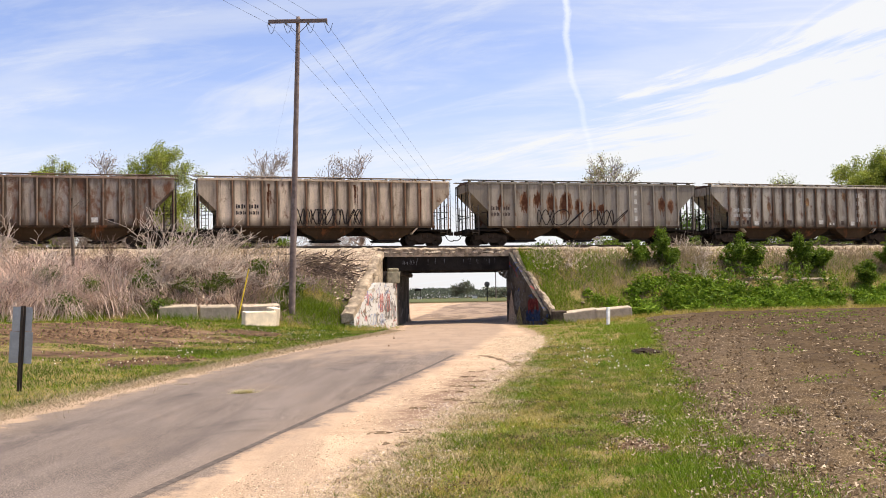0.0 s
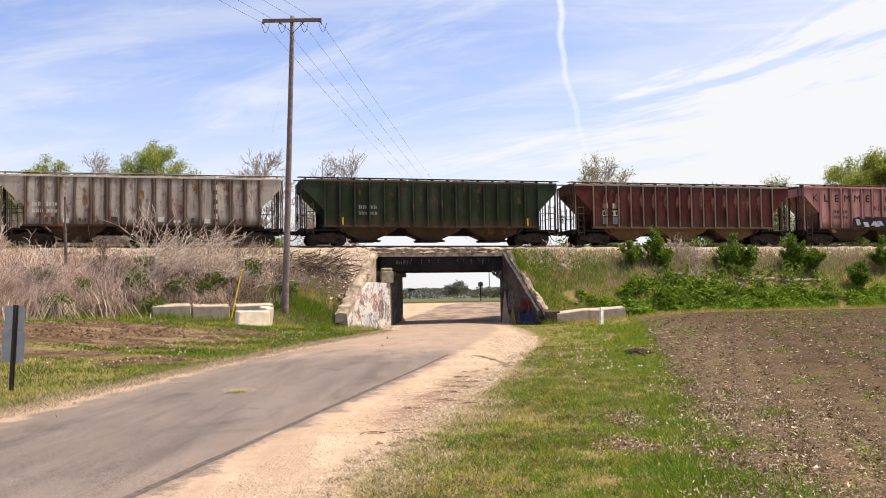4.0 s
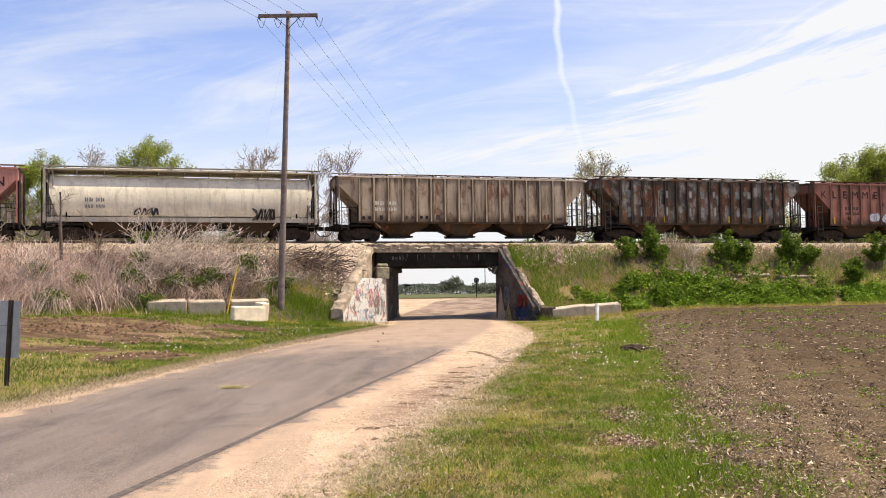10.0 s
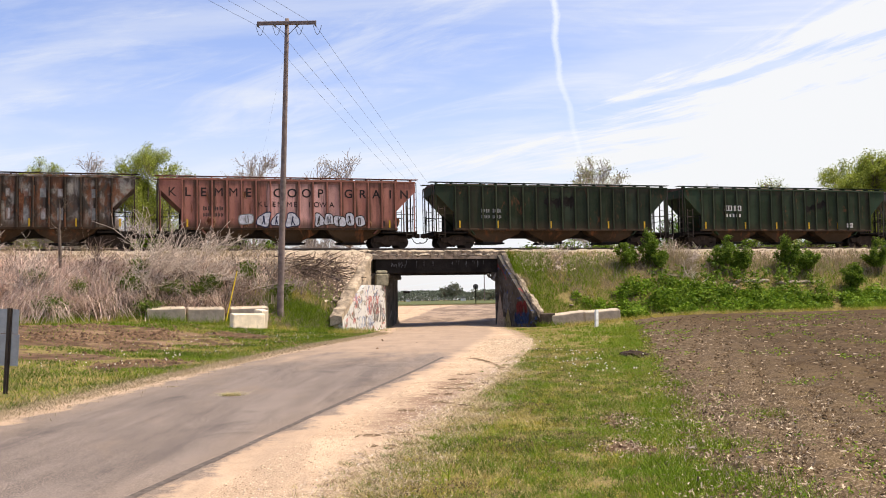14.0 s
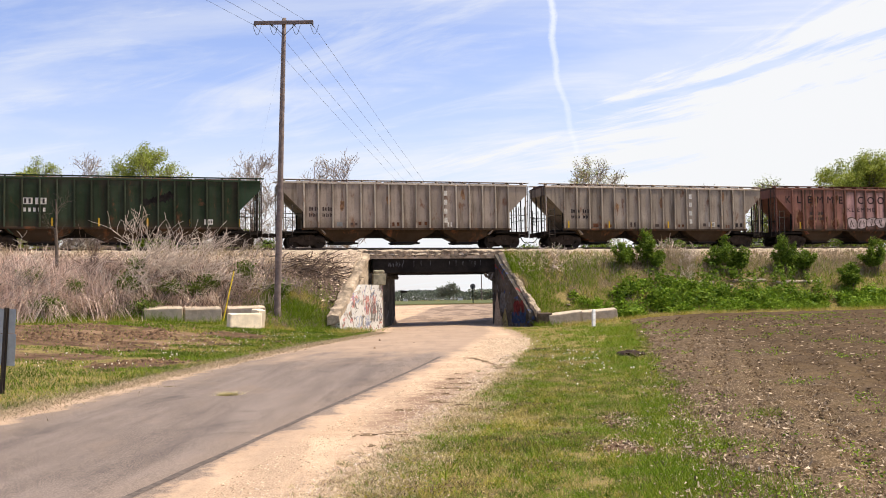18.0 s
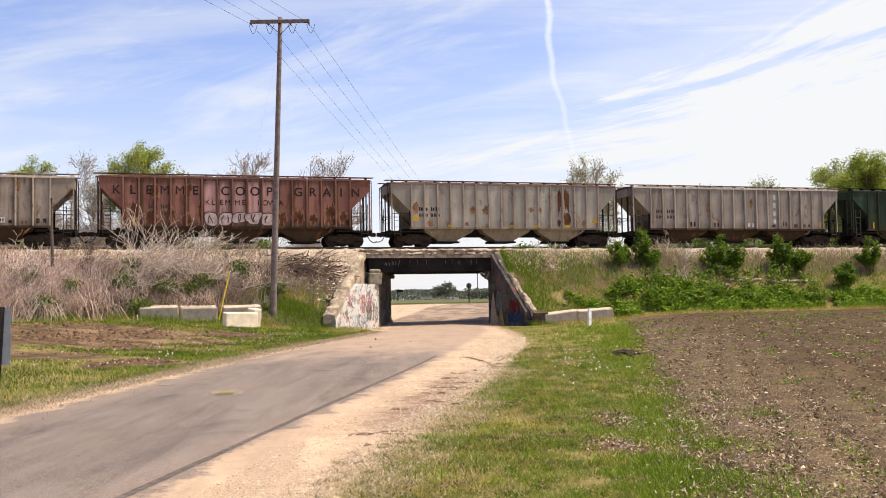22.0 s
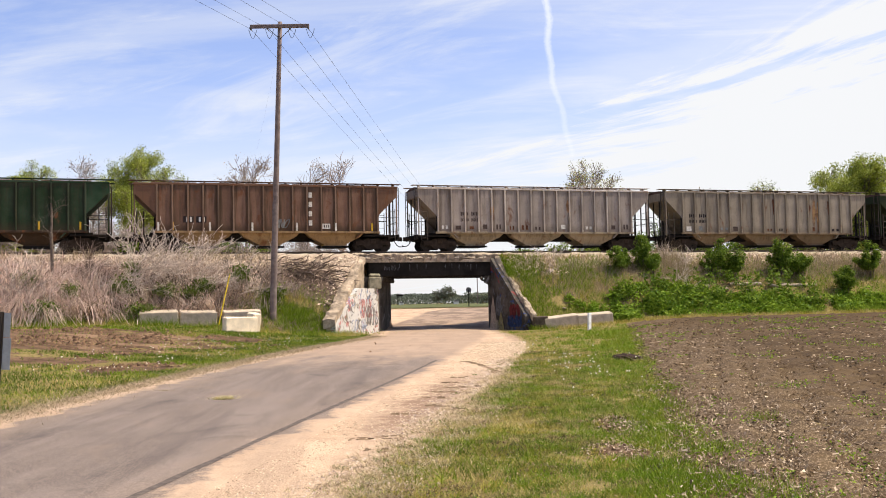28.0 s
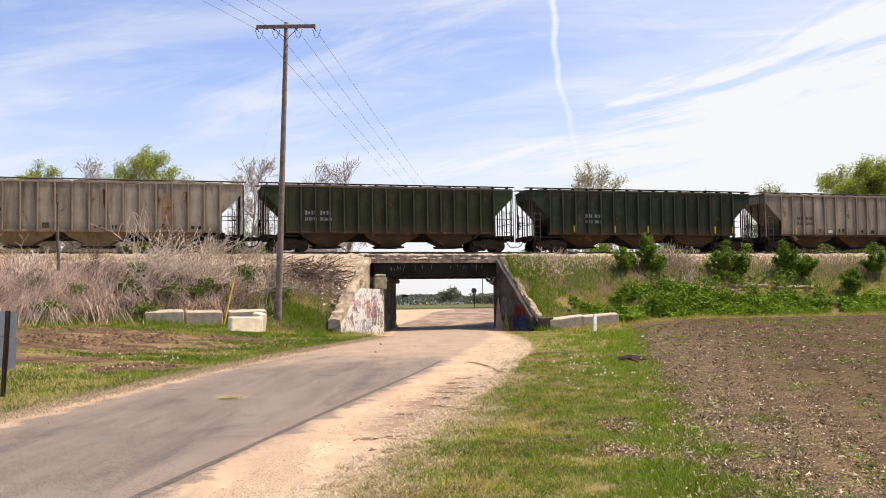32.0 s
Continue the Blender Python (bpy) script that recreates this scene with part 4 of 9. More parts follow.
CARS = []


# roofs taken dark brown: shade below the running boards is in the colour
M_ROOF = plain("shaded_grimy_roof", (0.10, 0.06, 0.045), 0.85, 0, 0.4, 1.5)


def hopper_car(label, length, paint, ribs=16, top=4.28, drop=0.55, cut=1.35, rib_mat=None, low_mat=None, eave_mat=None, kind="hopper", roof_mat=None):
    """A covered hopper car: x runs along the track, y away from the camera's side, z up from the rail."""
    car = tagged(new("hopper_car"), label, "rail car", "hopper cars of the train")
    h, w, sill = length / 2, 1.50, 1.30
    rib_mat, low_mat, eave_mat, roof_mat = rib_mat or paint, low_mat or paint, eave_mat or paint, roof_mat or (M_ROOF if kind != "tank" else paint)
    end = h - cut
    for side in (-1, 1):
        y = side * w
        if kind == "tank":
            # rounded side of a shell without posts
            bm = bmesh.new()
            prof = []
            for i in range(15):
                k = i / 14
                ang = radians(-38 + 112 * k)
                prof.append((side * (w - 0.99 + 1.05 * math.cos(ang)), 2.55 + 1.62 * math.sin(ang)))
            n = 28
            grid = []
            for i in range(n + 1):
                k = -1 + 2 * i / n
                grid.append([bm.verts.new((k * (h - 0.35 - 0.55 * max(0, (2.9 - z)) / 1.6 * 1.0), yy, z)) for yy, z in prof])
            for r, q in zip(grid, grid[1:]):
                for i in range(len(prof) - 1):
                    bm.faces.new((r[i], q[i], q[i + 1], r[i + 1]))
            bmesh.ops.recalc_face_normals(bm, faces=bm.faces)
            part("side_sheet", bm, paint, car, smooth=True)
            bm = bmesh.new()
            box(bm, -h, h, y - 0.05, y + 0.05, sill - 0.12, sill + 0.16, bevel=0.01)
            part("side_sill", bm, eave_mat, car)
            bm = bmesh.new()
            box(bm, -h, h, y - side * 0.35 - 0.04, y - side * 0.35 + 0.04, top + 0.05, top + 0.14)
            for i in range(11):
                x = -h + 0.3 + (length - 0.6) * i / 10
                box(bm, x - 0.03, x + 0.03, min(y - side * 0.37, y - side * 0.6), max(y - side * 0.37, y - side * 0.6), top - 0.16, top + 0.06)
            part("walkway_frame", bm, eave_mat, car)
            for x in (-h + 0.12, -h + 0.55, h - 0.55, h - 0.12):
                bm = bmesh.new()
                box(bm, x - 0.04, x + 0.04, y - side * 0.12 - 0.04, y - side * 0.12 + 0.04, sill, top + 0.1)
                part("end_post", bm, eave_mat, car)
            continue
        bm = bmesh.new()
        outline = [(-h, top), (-h, top - drop), (-end, top - drop - cut), (-end, sill), (end, sill), (end, top - drop - cut), (h, top - drop), (h, top)]
        prism(bm, outline, y - 0.012, y + 0.012)
        part("side_sheet", bm, paint, car)
        rib = shared(("rib", round(top, 2), rib_mat.name), lambda b: make_rib(b, top - sill - 0.02), rib_mat)
        for i in range(ribs):
            x = -end + 0.06 + (2 * end - 0.12) * i / (ribs - 1)
            part("rib", rib, None, car, m=pose(x, y + side * 0.012, sill + 0.01, 0, 0, 0 if side < 0 else 180))
        wide = (2 * end - 0.12) / (ribs - 1) - 0.10
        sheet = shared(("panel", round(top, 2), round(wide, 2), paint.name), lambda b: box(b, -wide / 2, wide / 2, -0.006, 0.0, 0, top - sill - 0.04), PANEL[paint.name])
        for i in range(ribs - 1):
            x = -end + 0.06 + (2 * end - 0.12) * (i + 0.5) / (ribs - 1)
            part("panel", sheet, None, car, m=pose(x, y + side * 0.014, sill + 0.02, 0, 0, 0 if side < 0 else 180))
        bm = bmesh.new()
        box(bm, -h - 0.02, h + 0.02, y - 0.06, y + 0.06, top - 0.02, top + 0.10, bevel=0.012)
        part("top_chord", bm, eave_mat, car)
        bm = bmesh.new()
        box(bm, -end - 0.1, end + 0.1, y - 0.05, y + 0.05, sill - 0.12, sill + 0.02, bevel=0.012)
        part("side_sill", bm, low_mat, car)
    # roof, slightly peaked, with its hatch and walkway
    bm = bmesh.new()
    a = [(-w - 0.02, top + 0.06), (-0.5, top + 0.20), (0.5, top + 0.20), (w + 0.02, top + 0.06), (w + 0.02, top + 0.03), (-w - 0.02, top + 0.03)]
    va = [bm.verts.new((-h, y, z)) for y, z in a]
    vb = [bm.verts.new((h, y, z)) for y, z in a]
    for i in range(6):
        bm.faces.new((va[i], vb[i], vb[(i + 1) % 6], va[(i + 1) % 6]))
    bm.faces.new(va)
    bm.faces.new(vb)
    bmesh.ops.recalc_face_normals(bm, faces=bm.faces)
    part("roof", bm, roof_mat, car)
    bm = bmesh.new()
    n = 5 if kind != "tank" else 9
    for i in range(n):
        x0 = -h + 1.0 + (length - 2.0) * i / n
        box(bm, x0 + 0.08, x0 + (length - 2.0) / n - 0.08, -0.34, 0.34, top + 0.19, top + 0.30, bevel=0.03)
    part("roof_hatch", bm, roof_mat, car)
    for y in (-1.0, 1.0):
        bm = bmesh.new()
        box(bm, -h - 0.30, h + 0.30, y - 0.26, y + 0.26, top + 0.27, top + 0.30)
        for i in range(17):
            x = -h + 0.2 + (length - 0.4) * i / 16
            box(bm, x - 0.035, x + 0.035, y - 0.24, y + 0.24, top + 0.08, top + 0.272)
        part("running_board", bm, eave_mat, car)
    # slope sheets and end frames
    for e in (-1, 1):
        bm = bmesh.new()
        z0 = top - drop
        run = cut + 1.55
        prism(bm, [(e * (h - 0.03), z0), (e * (h - 0.03), top + 0.04), (e * (h - 0.07), top + 0.04), (e * (h - 0.07), z0), (e * (h - run), z0 - run + 0.08), (e * (h - run + 0.05), z0 - run + 0.03)], -w + 0.02, w - 0.02)
        part("slope_sheet", bm, paint, car)
        bm = bmesh.new()
        box(bm, min(e * (h - 2.3), e * (h + 0.12)), max(e * (h - 2.3), e * (h + 0.12)), -1.42, 1.42, 0.98, 1.08)
        box(bm, e * (h + 0.06) - 0.06, e * (h + 0.06) + 0.06, -1.48, 1.48, 0.80, 1.12, bevel=0.02)
        box(bm, min(e * (h - 2.6), e * h), max(e * (h - 2.6), e * h), -0.3, 0.3, 0.7, 1.0)
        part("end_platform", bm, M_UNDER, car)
        for y in (-1.42, -0.45, 0.45, 1.42):
            bm = bmesh.new()
            x = e * (h - 0.06)
            box(bm, x - 0.04, x + 0.04, y - 0.04, y + 0.04, 1.08, top - (drop if abs(y) < 1 else 0.0), bevel=0.008)
            part("end_post", bm, rib_mat if abs(y) > 1 else M_BLACK, car)
        bm = bmesh.new()
        for y in (-1.38, 1.38):
            box(bm, e * (h - cut) - 0.05, e * (h - cut) + 0.05, y - 0.05, y + 0.05, 1.05, z0 - cut + 0.1)
        rod(bm, (e * (h - 0.06), -1.45, 1.95), (e * (h - 0.06), 1.45, 1.95), 0.022)
        rod(bm, (e * (h - 0.06), -1.45, 2.25), (e * (h - cut), -1.45, 2.25), 0.02)
        rod(bm, (e * (h - 0.06), 1.45, 2.25), (e * (h - cut), 1.45, 2.25), 0.02)
        part("end_bracing", bm, M_BLACK, car)
        lad = shared(("ladder_end", round(top, 2)), lambda b: make_ladder(b, top - 0.75, 0.46, "y", 8), M_LADDER)
        for y in (-1.16, 1.16):
            part("end_ladder", lad, None, car, m=pose(e * (h + 0.10), y, 0.78))
        lad = shared("ladder_side", lambda b: make_ladder(b, 2.1, 0.44, "x", 5), M_LADDER)
        for y in (-1.53, 1.53):
            part("side_ladder", lad, None, car, m=pose(e * (h - 0.42), y, 0.72))
        part("coupler", shared("coupler", make_coupler, M_TRUCK), None, car, m=pose(e * (h + 0.12), 0, 0, 0, 0, 0 if e > 0 else 180))
        part("air_hose", shared("air_hose", make_hose, M_BLACK), None, car, m=pose(e * (h + 0.1), 0, 0, 0, 0, 0 if e > 0 else 180))
        add_truck(car, e * (h - 1.66), e)
    part("brake_wheel", shared("brake_wheel", make_brake_wheel, M_BLACK), None, car, m=pose(-h - 0.12, 0.55, 2.0))
    # hopper bays
    pitch = (length - 3.0) / 3.0 * 0.92
    for i in (-1, 0, 1):
        c = i * pitch
        bm = bmesh.new()
        half_top, half_low = pitch * 0.46, 0.72
        ring = []
        for z, hx, wy in ((sill, half_top, w - 0.26), (0.98, half_top - 0.28, w - 0.36), (0.46, half_low, 0.86), (0.36, half_low, 0.86)):
            ring.append([bm.verts.new((c + sx * hx, sy * wy, z)) for sx, sy in ((-1, -1), (1, -1), (1, 1), (-1, 1))])
        for r, q in zip(ring, ring[1:]):
            for j in range(4):
                bm.faces.new((r[j], r[(j + 1) % 4], q[(j + 1) % 4], q[j]))
        bm.faces.new(ring[0][::-1])
        bm.faces.new(ring[-1])
        bmesh.ops.recalc_face_normals(bm, faces=bm.faces)
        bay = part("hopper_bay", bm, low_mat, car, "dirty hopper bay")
        bm = bmesh.new()
        box(bm, c - 0.80, c + 0.80, -1.02, 1.02, 0.29, 0.37, bevel=0.015)
        box(bm, c - 1.05, c - 0.75, -0.35, 0.35, 0.30, 0.40)
        box(bm, c + 0.75, c + 1.05, -0.35, 0.35, 0.30, 0.40)
        part("outlet_gate", bm, M_BLACK, bay)
    bm = bmesh.new()
    box(bm, -h + 1.0, h - 1.0, -0.35, 0.35, 0.72, 1.28)
    part("centre_sill", bm, M_UNDER, car)
    return car


# where one car ends and the next begins, along the track at the clip's start
JOINTS = [-37.0, -18.22, 0.05, 19.0, 37.5, 57.0, 76.14, 94.87, 113.29, 132.6, 150.7, 169.0, 188.3, 207.6, 226.3, 245.4, 264.2, 282.5, 301.8, 321.05, 339.7, 358.8, 378.05, 396.8, 416.0, 435.0]
TRAVEL = [(0, 0.0), (4, 48.53), (8, 97.27), (12, 146.13), (16, 195.02), (20, 243.95), (24, 292.95), (28, 342.03), (32, 391.19)]

TAN = (0.56, 0.45, 0.33)
PINK = (0.44, 0.205, 0.17)
GREEN = (0.020, 0.042, 0.020)


def marking(car, name, mat, x, z, rows, w, h, lift=0.03, label=""):
    """Small flat marks on the near side: rows of (count, height, gap)."""
    bm = bmesh.new()
    for count, hh in rows:
        step = w / count
        for i in range(count):
            box(bm, x - w / 2 + step * (i + 0.22), x - w / 2 + step * (i + 0.72), -1.50 - lift - 0.003, -1.50 - lift, z, z + hh)
        z -= hh * 1.5
    ob = part(name, bm, mat, car, label)
    if sum(r[0] for r in rows) > 2:
        ob["kind"] = "stuff"
    return ob


def code_mark(car, mat, x, z, w, lift):
    """A car's code in bars: two pairs above, three and two below."""
    bm = bmesh.new()
    for row, (groups, hh) in enumerate((((2, 2), 0.28), ((3, 3), 0.25))):
        for g, count in enumerate(groups):
            x0 = x + (g - 1) * w * 0.56
            step = w * 0.46 / count
            for i in range(count):
                lean = 0.06 * step
                box(bm, x0 + step * i + 0.02, x0 + step * (i + 0.34), -1.503 - lift, -1.50 - lift, z, z + hh)
                box(bm, x0 + step * (i + 0.52) - lean, x0 + step * (i + 0.80), -1.503 - lift, -1.50 - lift, z + hh * 0.1, z + hh * 0.86)
        z -= 0.40
    part("number_mark", bm, mat, car, "painted marks in two rows")["kind"] = "stuff"


def lettering(car, text, places, z, size, mat, lift=0.03):
    """Painted letters, one to a place along the car's side."""
    for ch, x in zip(text, places):
        cu = bpy.data.curves.new("letter", "FONT")
        cu.body, cu.size, cu.align_x, cu.extrude, cu.offset = ch, size, "CENTER", 0.002, 0.0 if ch in "MWK" else size * 0.016
        cu.materials.append(mat)
        ob = new("letter", cu)
        ob.parent = car
        ob.matrix_basis = pose(x, -1.50 - lift, z, 90, 0, 0)


def ribbon(bm, pts, width, y):
    """A flat painted line through the points (x, z)."""
    prev = None
    for i, (x, z) in enumerate(pts):
        a = pts[max(0, i - 1)]
        b = pts[min(len(pts) - 1, i + 1)]
        n = Vector((-(b[1] - a[1]), b[0] - a[0]))
        n = n.normalized() * width / 2 if n.length > 1e-6 else Vector((0, width / 2))
        cur = (bm.verts.new((x + n.x, y, z + n.y)), bm.verts.new((x - n.x, y, z - n.y)))
        if prev:
            bm.faces.new((prev[0], prev[1], cur[1], cur[0]))
        prev = cur


def blocky(car, x0, x1, z0, z1, fill, dark, seed, count, label, lift=0.106):
    """Angular sprayed shapes: dark slabs with pale slanted fields."""
    rng = random.Random(seed)
    back, front = bmesh.new(), bmesh.new()
    step = (x1 - x0) / count
    h = z1 - z0
    for k in range(count):
        cx = x0 + step * (k + 0.5)
        slant = rng.uniform(-0.25, 0.25) * step
        w = step * rng.uniform(0.46, 0.62)
        pts = [(cx - w, z0 + h * rng.uniform(-0.05, 0.15)), (cx - w * 0.2, z0 + h * rng.uniform(0, 0.2)), (cx + w, z0 + h * rng.uniform(-0.05, 0.15)), (cx + w + slant, z1 - h * rng.uniform(0.0, 0.35)), (cx + slant * 0.6, z1 - h * rng.uniform(0.0, 0.2)), (cx - w + slant, z1 - h * rng.uniform(0, 0.4))]
        back.faces.new([back.verts.new((x, -1.50 - lift, z)) for x, z in pts])
        for j in range(rng.randint(2, 3)):
            ox = cx + w * rng.uniform(-0.6, 0.5)
            a, b = z0 + h * rng.uniform(0.12, 0.4), z1 - h * rng.uniform(0.2, 0.45)
            ww = w * rng.uniform(0.18, 0.40)
            tilt = rng.uniform(-0.3, 0.3) * step
            quad = [(ox - ww, a), (ox + ww, a), (ox + ww + tilt, b), (ox - ww + tilt, b)]
            front.faces.new([front.verts.new((x, -1.50 - lift - 0.005, z)) for x, z in quad])
    part("graffiti", back, dark, car, label)["kind"] = "stuff"
    part("graffiti_fill", front, fill, car, "sprayed inner fields")["kind"] = "stuff"


def scrawl(car, x0, x1, z0, z1, mat, seed, width=0.07, loops=7, label="sprayed scrawl", lift=0.106):
    """A looping spray-painted scrawl that says nothing."""
    rng = random.Random(seed)
    bm = bmesh.new()
    step = (x1 - x0) / loops
    for k in range(loops):
        cx = x0 + step * (k + 0.5)
        zc = (z0 + z1) / 2
        ph, f1, f2 = rng.uniform(0, 6), rng.choice((1, 2)), rng.choice((1, 2, 3))
        pts = []
        for i in range(26):
            t = i / 25 * 2 * math.pi
            pts.append((cx + step * 0.55 * math.sin(f1 * t + ph), zc + (z1 - z0) * 0.48 * math.cos(f2 * t + ph * 0.7)))
        ribbon(bm, pts, width * rng.uniform(0.7, 1.2), -1.50 - lift)
    part("graffiti", bm, mat, car, label)["kind"] = "stuff"


def bubbles(car, x0, x1, z0, z1, fill, edge, seed, count, label, lift=0.108):
    """Fat sprayed shapes with a dark outline."""
    rng = random.Random(seed)
    inner, outer = bmesh.new(), bmesh.new()
    step = (x1 - x0) / count
    for k in range(count):
        cx, cz = x0 + step * (k + 0.5), (z0 + z1) / 2 + (z1 - z0) * rng.uniform(-0.08, 0.08)
        lean, wide, tall = rng.uniform(-0.3, 0.3), step * rng.uniform(0.50, 0.72), (z1 - z0) / 2 * rng.uniform(0.8, 1.05)
        for bm, grow_by, y in ((outer, 1.0, -1.50 - lift - 0.001 * k), (inner, 0.86, -1.50 - lift - 0.001 * k - 0.0005)):
            vs = []
            r2 = random.Random(seed * 31 + k)
            f, ph = r2.choice((2, 3)), r2.uniform(0, 6)
            for i in range(20):
                t = 2 * math.pi * i / 20
                rr = (0.88 + 0.16 * math.sin(f * t + ph)) * grow_by
                ex = abs(math.cos(t)) ** 0.7 * math.copysign(1, math.cos(t))
                ez = abs(math.sin(t)) ** 0.7 * math.copysign(1, math.sin(t))
                vs.append(bm.verts.new((cx + wide * rr * ex + lean * tall * rr * ez, y, cz + tall * rr * ez)))
            bm.faces.new(vs)
        for _ in range(2):
            u, w = rng.uniform(-0.4, 0.4) * wide, rng.uniform(-0.3, 0.3) * wide
            ribbon(outer, [(cx + u, cz - tall * 0.55), (cx + (u + w) / 2 + rng.uniform(-0.1, 0.1), cz + tall * rng.uniform(-0.1, 0.1)), (cx + w, cz + tall * 0.5)], 0.07, -1.50 - lift - 0.012)
    part("graffiti", outer, edge, car, label)["kind"] = "stuff"
    part("graffiti", inner, fill, car)["kind"] = "stuff"


def stain(car, x, z0, z1, width, mat, seed, label="rust run"):
    """Narrow ragged runs of rust, side by side, that thin out downwards."""
    rng = random.Random(seed)
    bm = bmesh.new()
    for j in range(max(3, int(width / 0.09))):
        cx = x + rng.uniform(-0.5, 0.5) * width
        w0 = rng.uniform(0.02, 0.09)
        top = z1 - (z1 - z0) * rng.uniform(0.0, 0.35)
        low = z0 + (z1 - z0) * rng.uniform(0.0, 0.55)
        n = 7
        prev = None
        for i in range(n + 1):
            k = i / n
            w = w0 * (1 - 0.75 * k) * rng.uniform(0.6, 1.3)
            c = cx + rng.uniform(-0.012, 0.012)
            z = top + (low - top) * k
            cur = (bm.verts.new((c - w, -1.526 - 0.0006 * j, z)), bm.verts.new((c + w, -1.526 - 0.0006 * j, z)))
            if prev:
                bm.faces.new((prev[0], prev[1], cur[1], cur[0]))
            prev = cur
    part("rust_run", bm, mat, car, label)["kind"] = "stuff"


def rust_patch(car, x0, x1, z0, z1, seed, core, halo, label="ragged rust patch"):
    """A ragged blotch of rust that drips at its foot, dark within and lighter at the rim."""
    rng = random.Random(seed)
    for grown, mat, lift, say in ((1.0, halo, 0.0225, "lighter rim of rust"), (0.72, core, 0.0245, label)):
        bm = bmesh.new()
        mid, half = (x0 + x1) / 2, (x1 - x0) / 2 * grown
        zc, zh = (z0 + z1) / 2, (z1 - z0) / 2 * (0.8 + 0.2 * grown)
        n = max(4, int(2 * half / 0.035))
        hi, lo = 0.0, 0.0
        for i in range(n):
            k = -1 + 2 * (i + 0.5) / n
            hi = 0.6 * hi + rng.gauss(0, 0.16)
            lo = 0.4 * lo + rng.gauss(0, 0.28)
            round_off = math.sqrt(max(0.05, 1 - k * k))
            a, b = zc - zh * max(0.1, round_off * 0.75 + lo), zc + zh * max(0.1, round_off * 0.85 + hi)
            a, b = max(1.33, a), min(4.22, b)
            if b - a < 0.03:
                continue
            xa, xb = mid + half * k - half / n, mid + half * k + half / n
            bm.faces.new([bm.verts.new(q) for q in ((xa, -1.50 - lift, a), (xb, -1.50 - lift, a + rng.uniform(-0.04, 0.04)), (xb, -1.50 - lift, b), (xa, -1.50 - lift, b + rng.uniform(-0.03, 0.03)))])
        part("rust_patch", bm, mat, car, say)["kind"] = "stuff"


def reflectors(car, xs, z=1.36, h=0.5, w=0.11):
    for x in xs:
        bm = bmesh.new()
        box(bm, x - w / 2, x + w / 2, -1.535, -1.522, z, z + h)
        part("reflector", bm, M_YELLOW, car, "yellow reflector strip")


